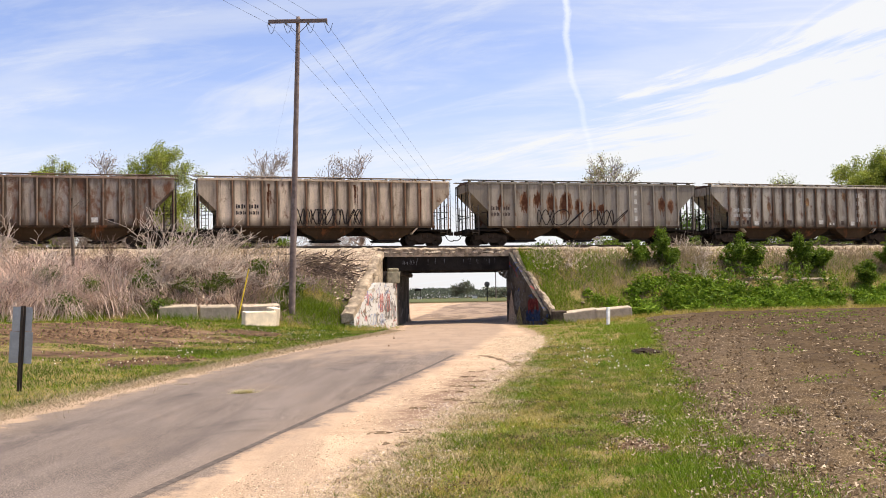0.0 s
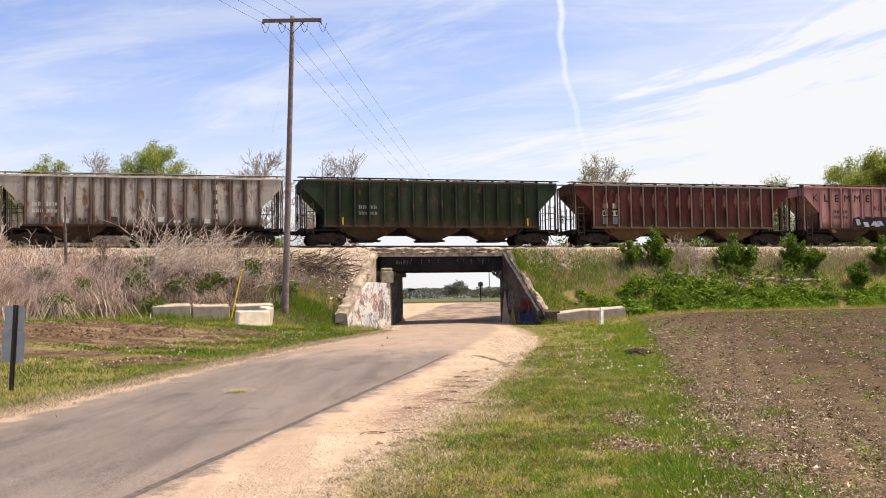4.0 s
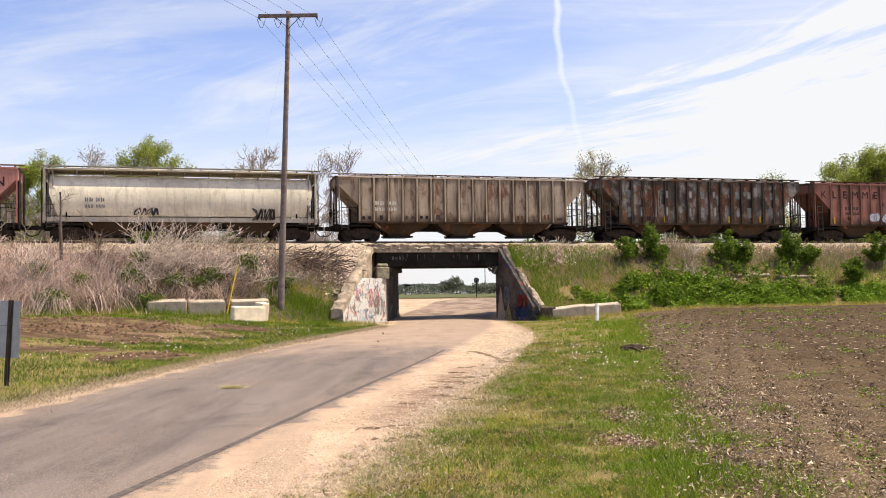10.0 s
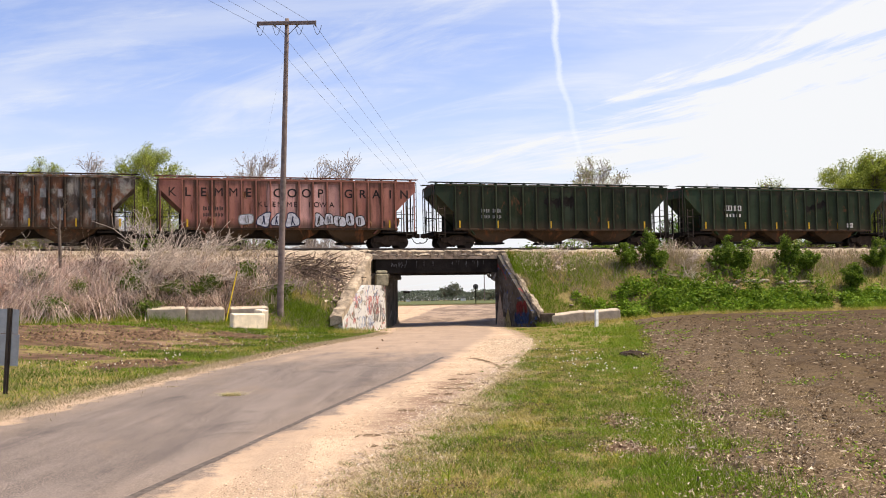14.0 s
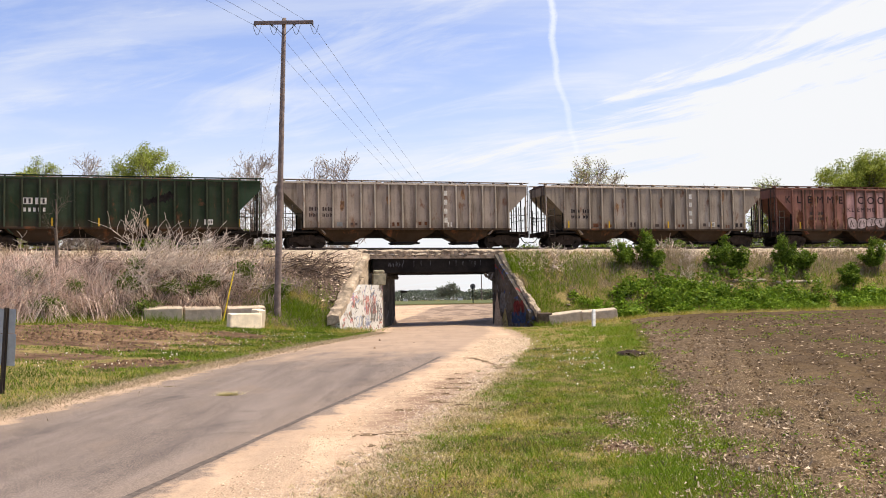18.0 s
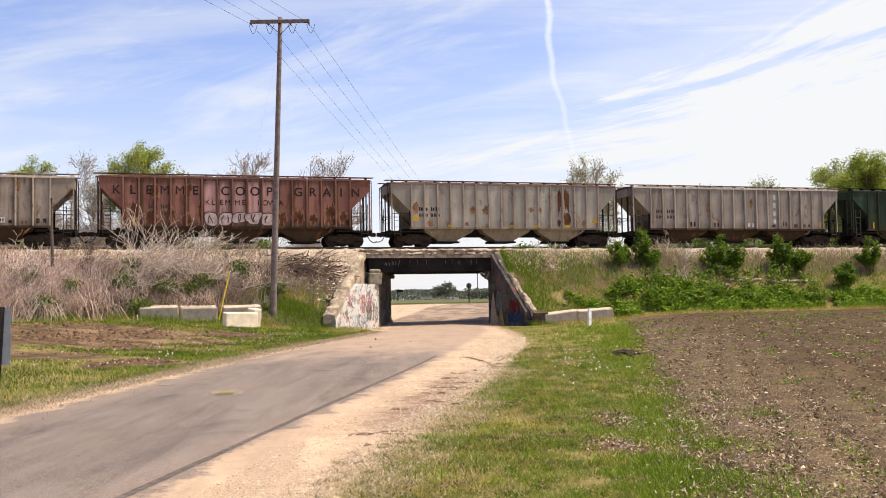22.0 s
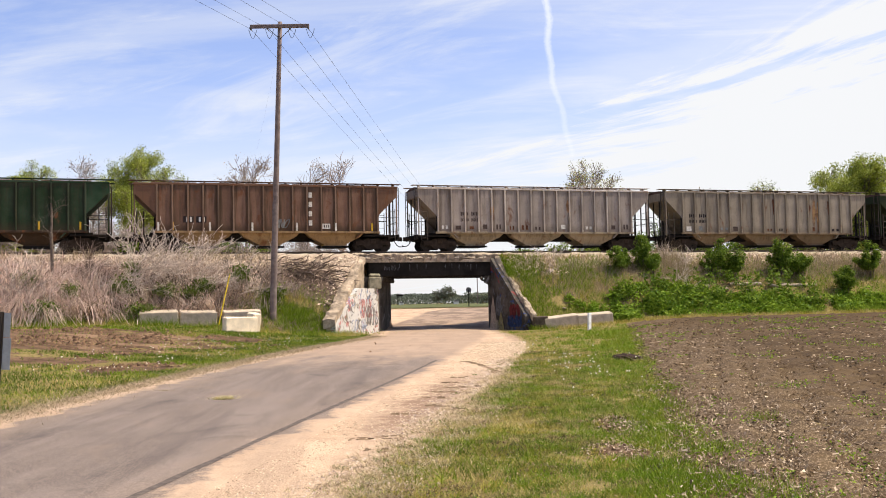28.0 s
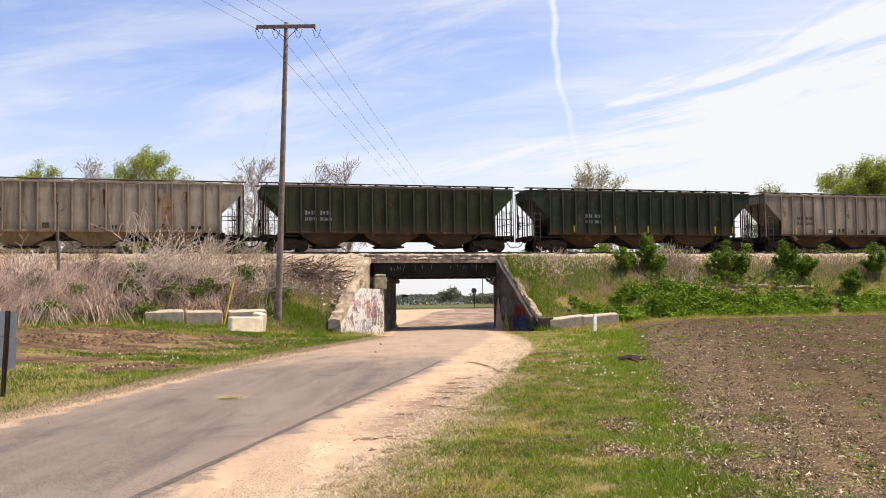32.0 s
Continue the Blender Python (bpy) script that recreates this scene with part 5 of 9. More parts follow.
def build_train():
    P = wagon_paint
    P("paint_pale_red", (0.47, 0.26, 0.225), 0.3, 0.4, seed=78)
    P("paint_z", (0.34, 0.335, 0.32), 0.6, 0.7, seed=77)
    # bay grime darkened further: shade below the side sheets is in its colour
    low = P("low_rusty_grime_shaded", (0.045, 0.029, 0.018), 0.45, 0.6, seed=3.0)
    rib_green = P("rib_green", (0.040, 0.058, 0.035), 0.25, 0.4, seed=72)
    spec = [
        ("grey covered hopper car with rusty brown posts", P("paint_a", (0.30, 0.25, 0.20), 0.80, 0.6, seed=1), {"rib_mat": P("rib_a", (0.24, 0.17, 0.125), 0.5, 0.5, seed=51), "eave_mat": P("eave_a", (0.34, 0.24, 0.18), 0.4, 0.4, seed=52)}),
        ("beige covered hopper car streaked with rust and black scrawls", P("paint_b", TAN, 0.35, 0.45, seed=2), {"rib_mat": P("rib_b", (0.27, 0.16, 0.10), 0.5, 0.5, seed=4), "drop": 0.85, "cut": 1.15}),
        ("grey covered hopper car with large rust patches and scrawls", P("paint_c", (0.315, 0.268, 0.212), 0.40, 0.3, seed=5, edge=0.4), {"eave_mat": P("eave_c", (0.288, 0.259, 0.209), 0.2, 0.4, seed=6)}),
        ("faded grey covered hopper car with rust spots", P("paint_d", (0.40, 0.345, 0.275), 0.55, 0.45, seed=7), {"eave_mat": P("eave_d", (0.58, 0.50, 0.39), 0.2, 0.3, seed=53), "rib_mat": P("rib_d", (0.15, 0.10, 0.07), 0.5, 0.5, seed=54)}),
        ("dark green covered hopper car", P("paint_e", GREEN, 0.35, 0.4, seed=8), {"eave_mat": P("eave_e", (0.072, 0.0612, 0.0432), 0.3, 0.4, seed=9)}),
        ("rusty red covered hopper car with pale posts", P("paint_f", (0.090, 0.018, 0.012), 0.4, 0.65, seed=10), {"rib_mat": P("rib_f", (0.24, 0.15, 0.108), 0.35, 0.5, seed=11), "eave_mat": P("eave_f", (0.259, 0.209, 0.173), 0.3, 0.4, seed=12), "low_mat": P("low_f", (0.13, 0.078, 0.038), 0.4, 0.5, seed=13)}),
        ("faded pink covered grain hopper car with lettering and scrawls", P("paint_g", PINK, 0.25, 0.35, seed=14), {"top": 4.40, "drop": 0.6}),
        ("cream round-sided covered hopper car with grey frame", P("paint_h", (0.70, 0.62, 0.48), 0.18, 0.22, seed=15), {"kind": "tank", "top": 4.40, "eave_mat": P("frame_h", (0.42, 0.38, 0.33), 0.25, 0.3, seed=16)}),
        ("brownish grey covered hopper car with light posts", P("paint_i", (0.37, 0.285, 0.205), 0.55, 0.75, seed=17), {"rib_mat": P("rib_i", (0.40, 0.32, 0.235), 0.25, 0.4, seed=18), "eave_mat": P("eave_i", (0.62, 0.51, 0.40), 0.3, 0.4, seed=61)}),
        ("dark hopper car patched with white and rust", P("paint_j", (0.07, 0.055, 0.043), 0.75, 0.5, patch=(0.38, 0.35, 0.30), patch_amount=0.8, seed=19), {"rib_mat": P("rib_j", (0.0504, 0.0396, 0.0324), 0.5, 0.5, seed=20), "top": 4.45}),
        ("red-brown covered grain hopper car with pale graffiti", P("paint_k", (0.29, 0.12, 0.088), 0.35, 0.45, seed=21), {"top": 4.40, "drop": 0.6}),
        ("dark green covered hopper car with black ends", P("paint_l", (0.021, 0.040, 0.024), 0.3, 0.45, seed=22, edge=0.6), {"rib_mat": rib_green}),
        ("dark green covered hopper car with rust patches", P("paint_m", (0.026, 0.053, 0.030), 0.3, 0.4, seed=23, edge=0.55), {"rib_mat": rib_green}),
        ("weathered grey covered hopper car with letters down one panel", P("paint_n", (0.285, 0.228, 0.178), 0.42, 0.6, seed=24, edge=0.5), {"eave_mat": P("eave_n", (0.62, 0.54, 0.45), 0.3, 0.3, seed=55), "rib_mat": P("rib_n", (0.42, 0.36, 0.29), 0.35, 0.5, seed=56)}),
        ("weathered grey covered hopper car with white letter panel", P("paint_o", (0.295, 0.238, 0.182), 0.42, 0.6, seed=25, edge=0.5), {"eave_mat": P("eave_o", (0.60, 0.49, 0.38), 0.3, 0.3, seed=57), "rib_mat": P("rib_o", (0.38, 0.31, 0.24), 0.4, 0.5, seed=58)}),
        ("red covered grain hopper car with faded lettering", P("paint_p", (0.235, 0.100, 0.070), 0.4, 0.45, seed=26), {"top": 4.40, "drop": 0.6}),
        ("light grey covered hopper car with two rust runs", P("paint_q", (0.345, 0.305, 0.245), 0.36, 0.18, seed=27, edge=0.22), {"rib_mat": P("rib_q", (0.36, 0.275, 0.215), 0.45, 0.3, seed=70), "eave_mat": P("eave_q", (0.288, 0.173, 0.13), 0.4, 0.4, seed=28), "low_mat": P("low_q", (0.259, 0.216, 0.158), 0.4, 0.5, seed=29)}),
        ("grey covered hopper car with rust patches", P("paint_r", (0.31, 0.252, 0.198), 0.34, 0.4, seed=30, edge=0.4), {"eave_mat": P("eave_r", (0.62, 0.52, 0.42), 0.3, 0.3, seed=59), "rib_mat": P("rib_r", (0.44, 0.37, 0.30), 0.35, 0.5, seed=60)}),
        ("green covered hopper car with yellow reflectors", P("paint_s", (0.023, 0.057, 0.032), 0.25, 0.35, seed=31, edge=0.55), {"rib_mat": rib_green}),
        ("rust-brown covered hopper car with tan hopper bays", P("paint_t", (0.155, 0.082, 0.05), 0.5, 0.65, seed=32), {"rib_mat": P("rib_t", (0.20, 0.125, 0.085), 0.4, 0.5, seed=63), "low_mat": P("low_t", (0.302, 0.194, 0.0936), 0.35, 0.4, seed=33)}),
        ("light grey covered hopper car with rust spots", P("paint_u", (0.305, 0.252, 0.21), 0.34, 0.4, seed=34, edge=0.45), {"rib_mat": P("rib_u", (0.50, 0.42, 0.355), 0.3, 0.35, seed=64), "eave_mat": P("eave_u", (0.60, 0.52, 0.45), 0.3, 0.3, seed=62), "low_mat": P("low_u", (0.302, 0.238, 0.158), 0.4, 0.4, seed=35)}),
        ("tan-grey covered hopper car", P("paint_v", (0.275, 0.225, 0.165), 0.34, 0.35, seed=36, edge=0.45), {"low_mat": P("low_v", (0.20, 0.145, 0.088), 0.4, 0.5, seed=71)}),
        ("dark green covered hopper car with brown rust panels", P("paint_w", (0.028, 0.044, 0.022), 0.22, 0.40, seed=37, edge=0.7), {"rib_mat": rib_green, "eave_mat": P("eave_w", (0.0864, 0.072, 0.0504), 0.3, 0.4, seed=38)}),
        ("dark green covered hopper car with yellow corner marks", P("paint_x", (0.020, 0.038, 0.021), 0.3, 0.4, seed=39), {"rib_mat": rib_green}),
        ("tan-grey covered hopper car with rust streaks", P("paint_y", (0.28, 0.228, 0.168), 0.36, 0.4, seed=40, edge=0.5), {}),
    ]
    for i, (label, paint, opts) in enumerate(spec):
        a, b = JOINTS[i], JOINTS[i + 1]
        opts = dict(opts)
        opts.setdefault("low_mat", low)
        car = hopper_car(label, b - a - 1.45, paint, **opts)
        CARS.append((car, (a + b) / 2))
    mark_cars([c for c, _ in CARS])


GRAIN_X = [-7.65, -6.67, -5.69, -4.73, -3.79, -2.83, -0.95, 0.01, 0.96, 1.89, 3.79, 4.75, 5.70, 6.67, 7.64]
TOWN_X = [-2.07, -1.71, -1.18, -0.79, -0.17, 0.23, 1.17, 1.63, 2.06, 2.65]


def mark_cars(c):
    """Lettering, numbers (as bars), spray paint, rust and reflectors, car by car."""
    W, B, G = M_MARK_WHITE, M_MARK_BLACK, M_GREY_PAINT
    faint = plain("faint_dark_lettering", (0.085, 0.06, 0.05), 0.8, 0, 0.3, 8.0)
    rust = plain("deep_rust", (0.14, 0.058, 0.03), 0.85, 0, 0.4, 3.0)
    pale = plain("pale_spray_paint", (0.52, 0.52, 0.56), 0.7, 0, 0.3, 5.0)
    purple = plain("purple_spray_paint", (0.05, 0.045, 0.06), 0.7)
    worn = PANEL["paint_z"]
    ring = plain("dark_blue_spray_paint", (0.03, 0.035, 0.07), 0.7)
    for i in (6, 10, 15):
        lettering(c[i], "KLEMMECOOPGRAIN", GRAIN_X, 3.34, 0.80, B)
        lettering(c[i], "KLEMMEIOWA", TOWN_X, 2.70, 0.48, B)
        marking(c[i], "stencil", B, 6.2, 1.45, [(1, 0.34)], 0.42, 0)
        marking(c[i], "stencil", B, 7.1, 1.45, [(1, 0.34)], 0.42, 0)
    for i, m, x, w in ((6, faint, -5.3, 1.3), (10, faint, -5.0, 1.3), (15, faint, -5.0, 1.3), (1, B, -5.2, 1.5), (0, W, -5.5, 1.4), (2, faint, -6.4, 1.4), (3, W, -5.9, 1.5), (8, W, -5.6, 1.5), (13, faint, -6.0, 1.6), (14, B, -6.0, 1.6), (16, B, -5.65, 1.5), (17, faint, -6.2, 1.6), (20, faint, -5.0, 1.4), (21, B, -6.15, 1.5), (24, faint, -5.2, 1.4), (22, G, -5.0, 1.8), (23, G, -4.0, 1.3), (18, G, -3.6, 1.3), (11, G, -4.8, 1.5), (4, G, -4.6, 1.3), (7, G, -5.4, 1.2)):
        code_mark(c[i], m, x, 2.42, w, 0.07 if i == 7 else 0.026)
    # dark or pale plates behind the marks
    for i, m, back in ((12, B, W), (19, W, B)):
        for x in (-5.2, -4.4):
            marking(c[i], "number_panel", back, x, 2.70 if i == 12 else 1.85, [(1, 0.40)], 1.3, 0, 0.024, "white painted plate" if i == 12 else "black painted plate")
            marking(c[i], "number_mark", m, x, 2.75 if i == 12 else 1.90, [(2, 0.30)], 0.50, 0, 0.030)
    marking(c[12], "number_mark", W, -4.8, 2.24, [(5, 0.24)], 1.4, 0, 0.026)
    for i, x in ((12, 5.65), (19, 3.7), (14, 4.6)):
        marking(c[i], "stencil", W, x, 1.48, [(1, 0.34)], 1.1, 0, 0.024, "white stencil plate")
        marking(c[i], "stencil", B, x, 1.56, [(3, 0.18)], 0.42, 0, 0.029, "black painted marks")
    # small stencils along the foot of the panels
    foot = random.Random(77)
    tones = (W, faint, B, G, rust)
    for i in (0, 3, 8, 13, 14, 17, 20, 21, 24):
        end = (JOINTS[i + 1] - JOINTS[i] - 1.45) / 2 - 1.35
        step = (2 * end - 0.12) / 15
        for k in range(15):
            if foot.random() < 0.58:
                marking(c[i], "stencil", tones[foot.choice((0, 1, 1, 2, 3, 4))], -end + 0.06 + step * (k + 0.5), 1.40 + foot.uniform(0, 0.12), [(foot.choice((1, 2)), foot.uniform(0.16, 0.36))], foot.uniform(0.4, 0.85), 0, 0.023, "small painted stencil")
    marking(c[5], "number_panel", PANEL["paint_b"], -6.1, 2.60, [(2, 0.42)], 1.6, 0, 0.03, "yellowish painted panels")
    marking(c[5], "number_panel", W, -6.1, 2.08, [(2, 0.40)], 1.6, 0, 0.026, "white painted panels")
    marking(c[5], "number_mark", B, -6.1, 2.14, [(4, 0.28)], 1.3, 0, 0.031)
    marking(c[5], "number_panel", G, -6.1, 1.50, [(2, 0.5)], 1.6, 0, 0.026, "grey painted panels")
    for i, x in ((5, -4.0), (9, -3.2), (9, -5.9), (9, -4.6)):
        marking(c[i], "stencil", B, x, 1.5, [(1, 0.3)], 0.7, 0, 0.026, "small black stencil panel")
    # tall stacked marks down one panel
    for i, x in ((2, 3.92), (3, 4.3), (13, 2.6), (14, 2.8), (17, 3.1), (19, 2.62), (0, -3.3)):
        for k in range(4):
            z = 3.55 - 0.62 * k
            bm = bmesh.new()
            box(bm, x - 0.11, x + 0.11, -1.545, -1.530, z, z + 0.34)
            part("mark", bm, W, c[i], "white painted block mark")
    # white and grey plates on the patched car
    rng = random.Random(12)
    for k in range(13):
        if k in (4, 11):
            continue
        x = -6.1 + 1.0 * k
        marking(c[9], "paint_patch", worn if k % 3 else G, x, 3.15, [(1, 0.55)], 0.5 + 0.3 * rng.random(), 0, 0.022, "weathered white paint patch")
        marking(c[9], "paint_patch", worn if k % 2 else G, x, 1.75, [(1, 0.75)], 0.66, 0, 0.022, "weathered grey paint patch")
    for i, seed in ((9, 1), (9, 2), (9, 3), (9, 4)):
        stain(c[9], rng.uniform(-6, 6), 1.4, 4.0, 0.8, rust, seed)
    # spray paint
    scrawl(c[1], -2.1, 2.2, 1.36, 2.45, B, 3, 0.06, 9, "black sprayed scrawl")
    scrawl(c[2], -3.7, 3.2, 1.36, 2.5, B, 4, 0.075, 6, "black sprayed scrawl")
    blocky(c[6], -4.3, -0.3, 1.22, 2.2, pale, B, 5, 4, "black and silver sprayed shapes")
    blocky(c[6], 0.1, 4.3, 1.22, 2.05, pale, B, 6, 5, "black and silver sprayed shapes")
    bubbles(c[10], -2.3, 0.46, 1.3, 2.45, pale, ring, 8, 3, "white bubble shapes with a dark blue outline")
    bubbles(c[10], 1.43, 4.9, 1.3, 2.35, pale, B, 9, 5, "white bubble shapes with a black outline")
    bubbles(c[10], -3.4, -2.6, 1.3, 2.4, pale, G, 10, 1, "grey sprayed patch")
    scrawl(c[7], -3.1, -1.7, 1.62, 2.05, purple, 11, 0.09, 4, "purple sprayed scrawl", 0.11)
    scrawl(c[7], 4.25, 5.65, 1.3, 2.1, B, 12, 0.07, 5, "black sprayed scrawl", 0.11)
    bubbles(c[15], -2.3, 2.2, 1.32, 2.3, plain("pinkish_spray_paint", (0.50, 0.38, 0.35), 0.8, 0, 0.35, 4.0), faint, 13, 5, "faded pinkish bubble shapes")
    for i, a, b in ((15, -2.4, 2.2), (10, -1.7, 3.3)):
        for k in range(5):
            bm = bmesh.new()
            box(bm, a + (b - a) * k / 5 + 0.004, a + (b - a) * (k + 1) / 5 - 0.004, -1.5235, -1.5205, 1.32, 4.22)
            part("repainted_panel", bm, PANEL["paint_pale_red"], c[i], "paler faded red panel")
    scrawl(c[19], 0.2, 1.2, 1.5, 2.1, G, 14, 0.06, 3, "grey sprayed scrawl")
    # two replaced posts on the pink car
    tan = plain("tan_post_paint", (0.46, 0.29, 0.15), 0.8, 0, 0.3, 3.0)
    for x in (5.36, 6.95):
        bm = bmesh.new()
        box(bm, x - 0.10, x + 0.10, -1.64, -1.60, 1.3, 4.3, bevel=0.01)
        part("rib", bm, tan, c[6], "tan replacement post")
    # rust runs
    halo = plain("light_rust", (0.27, 0.15, 0.085), 0.85, 0, 0.45, 3.0)
    ochre = plain("ochre_rust", (0.34, 0.20, 0.09), 0.85, 0, 0.45, 3.0)
    for k, (x0, x1, z0, z1) in enumerate(((3.84, 4.12, 2.3, 4.2), (3.80, 4.05, 1.35, 1.9), (4.34, 4.62, 2.5, 4.2), (4.30, 4.85, 1.32, 2.7), (4.55, 4.75, 2.4, 4.0))):
        rust_patch(c[16], x0, x1, z0, z1, 21 + k, rust, rust)
    for k, (x0, x1, z0, z1) in enumerate(((-6.95, -6.5, 2.2, 3.0), (-2.80, -2.35, 2.2, 2.8), (-1.95, -1.35, 2.2, 2.8), (1.6, 2.0, 2.35, 2.8), (2.3, 2.6, 2.2, 2.8), (5.0, 5.4, 1.35, 1.9), (-5.9, -5.5, 1.35, 1.8), (-4.6, -4.1, 1.35, 1.75), (0.1, 0.6, 1.35, 1.7), (5.7, 6.1, 1.35, 1.9), (-3.2, -2.9, 1.35, 1.7))):
        rust_patch(c[16], x0, x1, z0, z1, 31 + k, halo, ochre)
    for k, (x0, x1, z0, z1) in enumerate(((-5.05, -4.25, 2.3, 3.75), (-4.05, -3.3, 2.5, 3.8), (-3.05, -2.25, 2.2, 3.7), (-2.05, -1.0, 1.9, 3.5), (-0.85, -0.2, 2.1, 3.2), (0.2, 0.75, 2.0, 3.2), (0.9, 1.6, 2.2, 2.9), (5.75, 6.35, 2.2, 3.5), (6.5, 7.0, 2.2, 3.3), (-6.7, -6.2, 2.4, 3.5), (-1.9, -1.1, 2.8, 3.7))):
        rust_patch(c[2], x0, x1, z0, z1, 60 + k, rust, halo)
    umber = plain("umber_rust", (0.125, 0.050, 0.026), 0.85, 0, 0.45, 3.0)
    for k, (x0, x1, z0, z1) in enumerate(((-7.0, -6.2, 1.4, 2.9), (-6.0, -5.1, 1.35, 2.4), (-4.9, -4.0, 1.4, 2.8), (-3.8, -3.0, 1.35, 2.2), (-2.7, -2.2, 1.35, 3.2), (2.3, 3.1, 1.35, 2.3), (3.3, 4.2, 1.35, 2.6), (4.4, 5.2, 1.35, 2.2), (5.5, 6.4, 1.35, 2.9), (6.5, 7.1, 1.4, 2.5), (-5.8, -5.0, 3.0, 4.1), (-3.6, -3.0, 3.2, 4.1))):
        rust_patch(c[15], x0, x1, z0, z1, 300 + k, umber, halo)
        if k % 2:
            rust_patch(c[10], x0 + 0.4, x1 + 0.2, z0, z1 - 0.4, 340 + k, umber, halo)
    bleached = plain("bleached_red_paint", (0.27, 0.105, 0.07), 0.85, 0, 0.5, 2.0)
    for k in range(14):
        x = -6.7 + 0.98 * k
        rust_patch(c[5], x, x + 0.42, 2.5 + 0.05 * (k % 4), 3.7 + 0.1 * (k % 3), 400 + k, bleached, umber, "bleached streak in the red paint")
    soot = plain("dark_rust_smudge", (0.020, 0.016, 0.014), 0.85, 0, 0.4, 3.0)
    for k, x in enumerate((1.5, 2.0, 2.5, 2.9)):
        rust_patch(c[12], x, x + 0.65, 2.65 + 0.13 * k, 3.15 + 0.13 * k, 80 + k, soot, soot, "dark smudge over the paint")
    for k, x in enumerate((-0.9, -0.2, 0.4, 0.9)):
        rust_patch(c[11], x, x + 0.7, 2.8, 3.6, 90 + k, soot, soot, "dark smudge over the paint")
    for k, x in enumerate((3.9, 4.25)):
        rust_patch(c[21], x, x + 0.35, 1.5, 3.9, 100 + k, ochre, halo, "ochre rust runs")
    for i, spots in ((13, (-4.8, -1.6, 3.7)), (14, (-3.4, 0.2, 5.4)), (17, (-2.9, 0.9)), (20, (-3.6, 2.2)), (24, (-1.4, 4.4)), (3, (-3.8, -0.4, 2.9))):
        for k, x in enumerate(spots):
            rust_patch(c[i], x, x + 0.3, 2.4 + 0.4 * k, 3.2 + 0.4 * k, 110 + 9 * i + k, halo, ochre)
    for k, x in enumerate((-3.9, 1.9, 6.3)):
        stain(c[1], x, 1.4, 4.1, 0.22, rust, 40 + k, "thin rust run")
    for k, x in enumerate((-2.5, 0.4, 3.6, 5.4)):
        stain(c[21], x, 2.0, 4.0, 0.2, rust, 50 + k, "thin rust run")
    # reflectors
    for i, xs in ((9, (-3.3, 2.1, 4.8, 7.4)), (11, (-7.2, -4.4, -0.4, 4.1, 7.0)), (12, (-7.2, -3.8, -1.06, 1.85, 4.5, 7.55)), (14, (-7.1, -3.9, 0.9, 4.5, 7.4)), (18, (-7.0, -4.4, -2.2, 0.2, 2.5, 4.8, 7.2)), (23, (-5.6, -2.4, 0.3, 5.9, 7.4)), (4, (-6.4, 6.8)), (10, (-6.7, 6.6)), (6, (7.0,)), (15, (-6.6,)), (19, (-6.2, 6.8)), (24, (-6.1, 5.9)), (17, (7.2,))):
        reflectors(c[i], xs)
    for x, z, h in ((-6.7, 1.75, 0.34), (-4.2, 1.34, 0.15), (0.36, 1.34, 0.15), (2.1, 1.34, 0.15), (4.56, 1.34, 0.15), (6.75, 1.68, 0.30)):
        reflectors(c[16], (x,), z, h, 0.38)
    for x in (-7.1, -3.9, -1.2, 1.7, 4.3):
        bm = bmesh.new()
        box(bm, x - 0.06, x + 0.06, -1.645, -1.60, 1.32, 1.86, bevel=0.006)
        part("reflector", bm, W, c[19], "white reflector strip")


build_train()


# ---- growing things ----
def blades(name, x, y, height, width, mat, label, category, rng, lean=0.35, z=None, kind="stuff", sway=None):
    """Grass blades or dry stalks as single upright slivers on the ground."""
    n = len(x)
    z = ground_level(x, y) - 0.02 if z is None else z
    turn = rng.uniform(0, math.pi, n)
    tilt = rng.normal(0, lean, (n, 2)) * height[:, None]
    if sway is not None:
        tilt = tilt + sway * height[:, None]
    wx, wy = np.cos(turn) * width / 2, np.sin(turn) * width / 2
    a = np.column_stack([x - wx, y - wy, z])
    b = np.column_stack([x + wx, y + wy, z])
    c = np.column_stack([x + tilt[:, 0], y + tilt[:, 1], z + height])
    verts = np.stack([a, b, c], 1).reshape(-1, 3)
    me = fast_mesh(name, verts, np.arange(3 * n).reshape(-1, 3), mat)
    return tagged(new(name, me), label, category, kind=kind)


def stalks(name, x, y, height, width, mat, label, category, rng, lean=0.6, sway=None):
    """Dead stems in two bent lengths, leaning every way."""
    n = len(x)
    z = ground_level(x, y) - 0.03
    turn = rng.uniform(0, math.pi, n)
    side = np.column_stack([np.cos(turn), np.sin(turn), np.zeros(n)]) * width[:, None] / 2
    t1 = rng.normal(0, lean, (n, 2))
    t2 = t1 + rng.normal(0, lean * 0.9, (n, 2))
    if sway is not None:
        t1, t2 = t1 + sway * 0.6, t2 + sway * 1.3
    root = np.column_stack([x, y, z])
    mid = root + np.column_stack([t1 * height[:, None] * 0.5, height * 0.55])
    tip = mid + np.column_stack([t2 * height[:, None] * 0.5, height * rng.uniform(-0.1, 0.5, n)])
    v = np.stack([root - side, root + side, mid + side * 0.8, mid - side * 0.8, tip + side * 0.3, tip - side * 0.3], 1).reshape(-1, 3)
    k = np.arange(n)[:, None] * 6
    f = np.concatenate([k + np.array([[0, 1, 2, 3]]), k + np.array([[3, 2, 4, 5]])])
    return tagged(new(name, fast_mesh(name, v, f, mat)), label, category, kind="stuff")


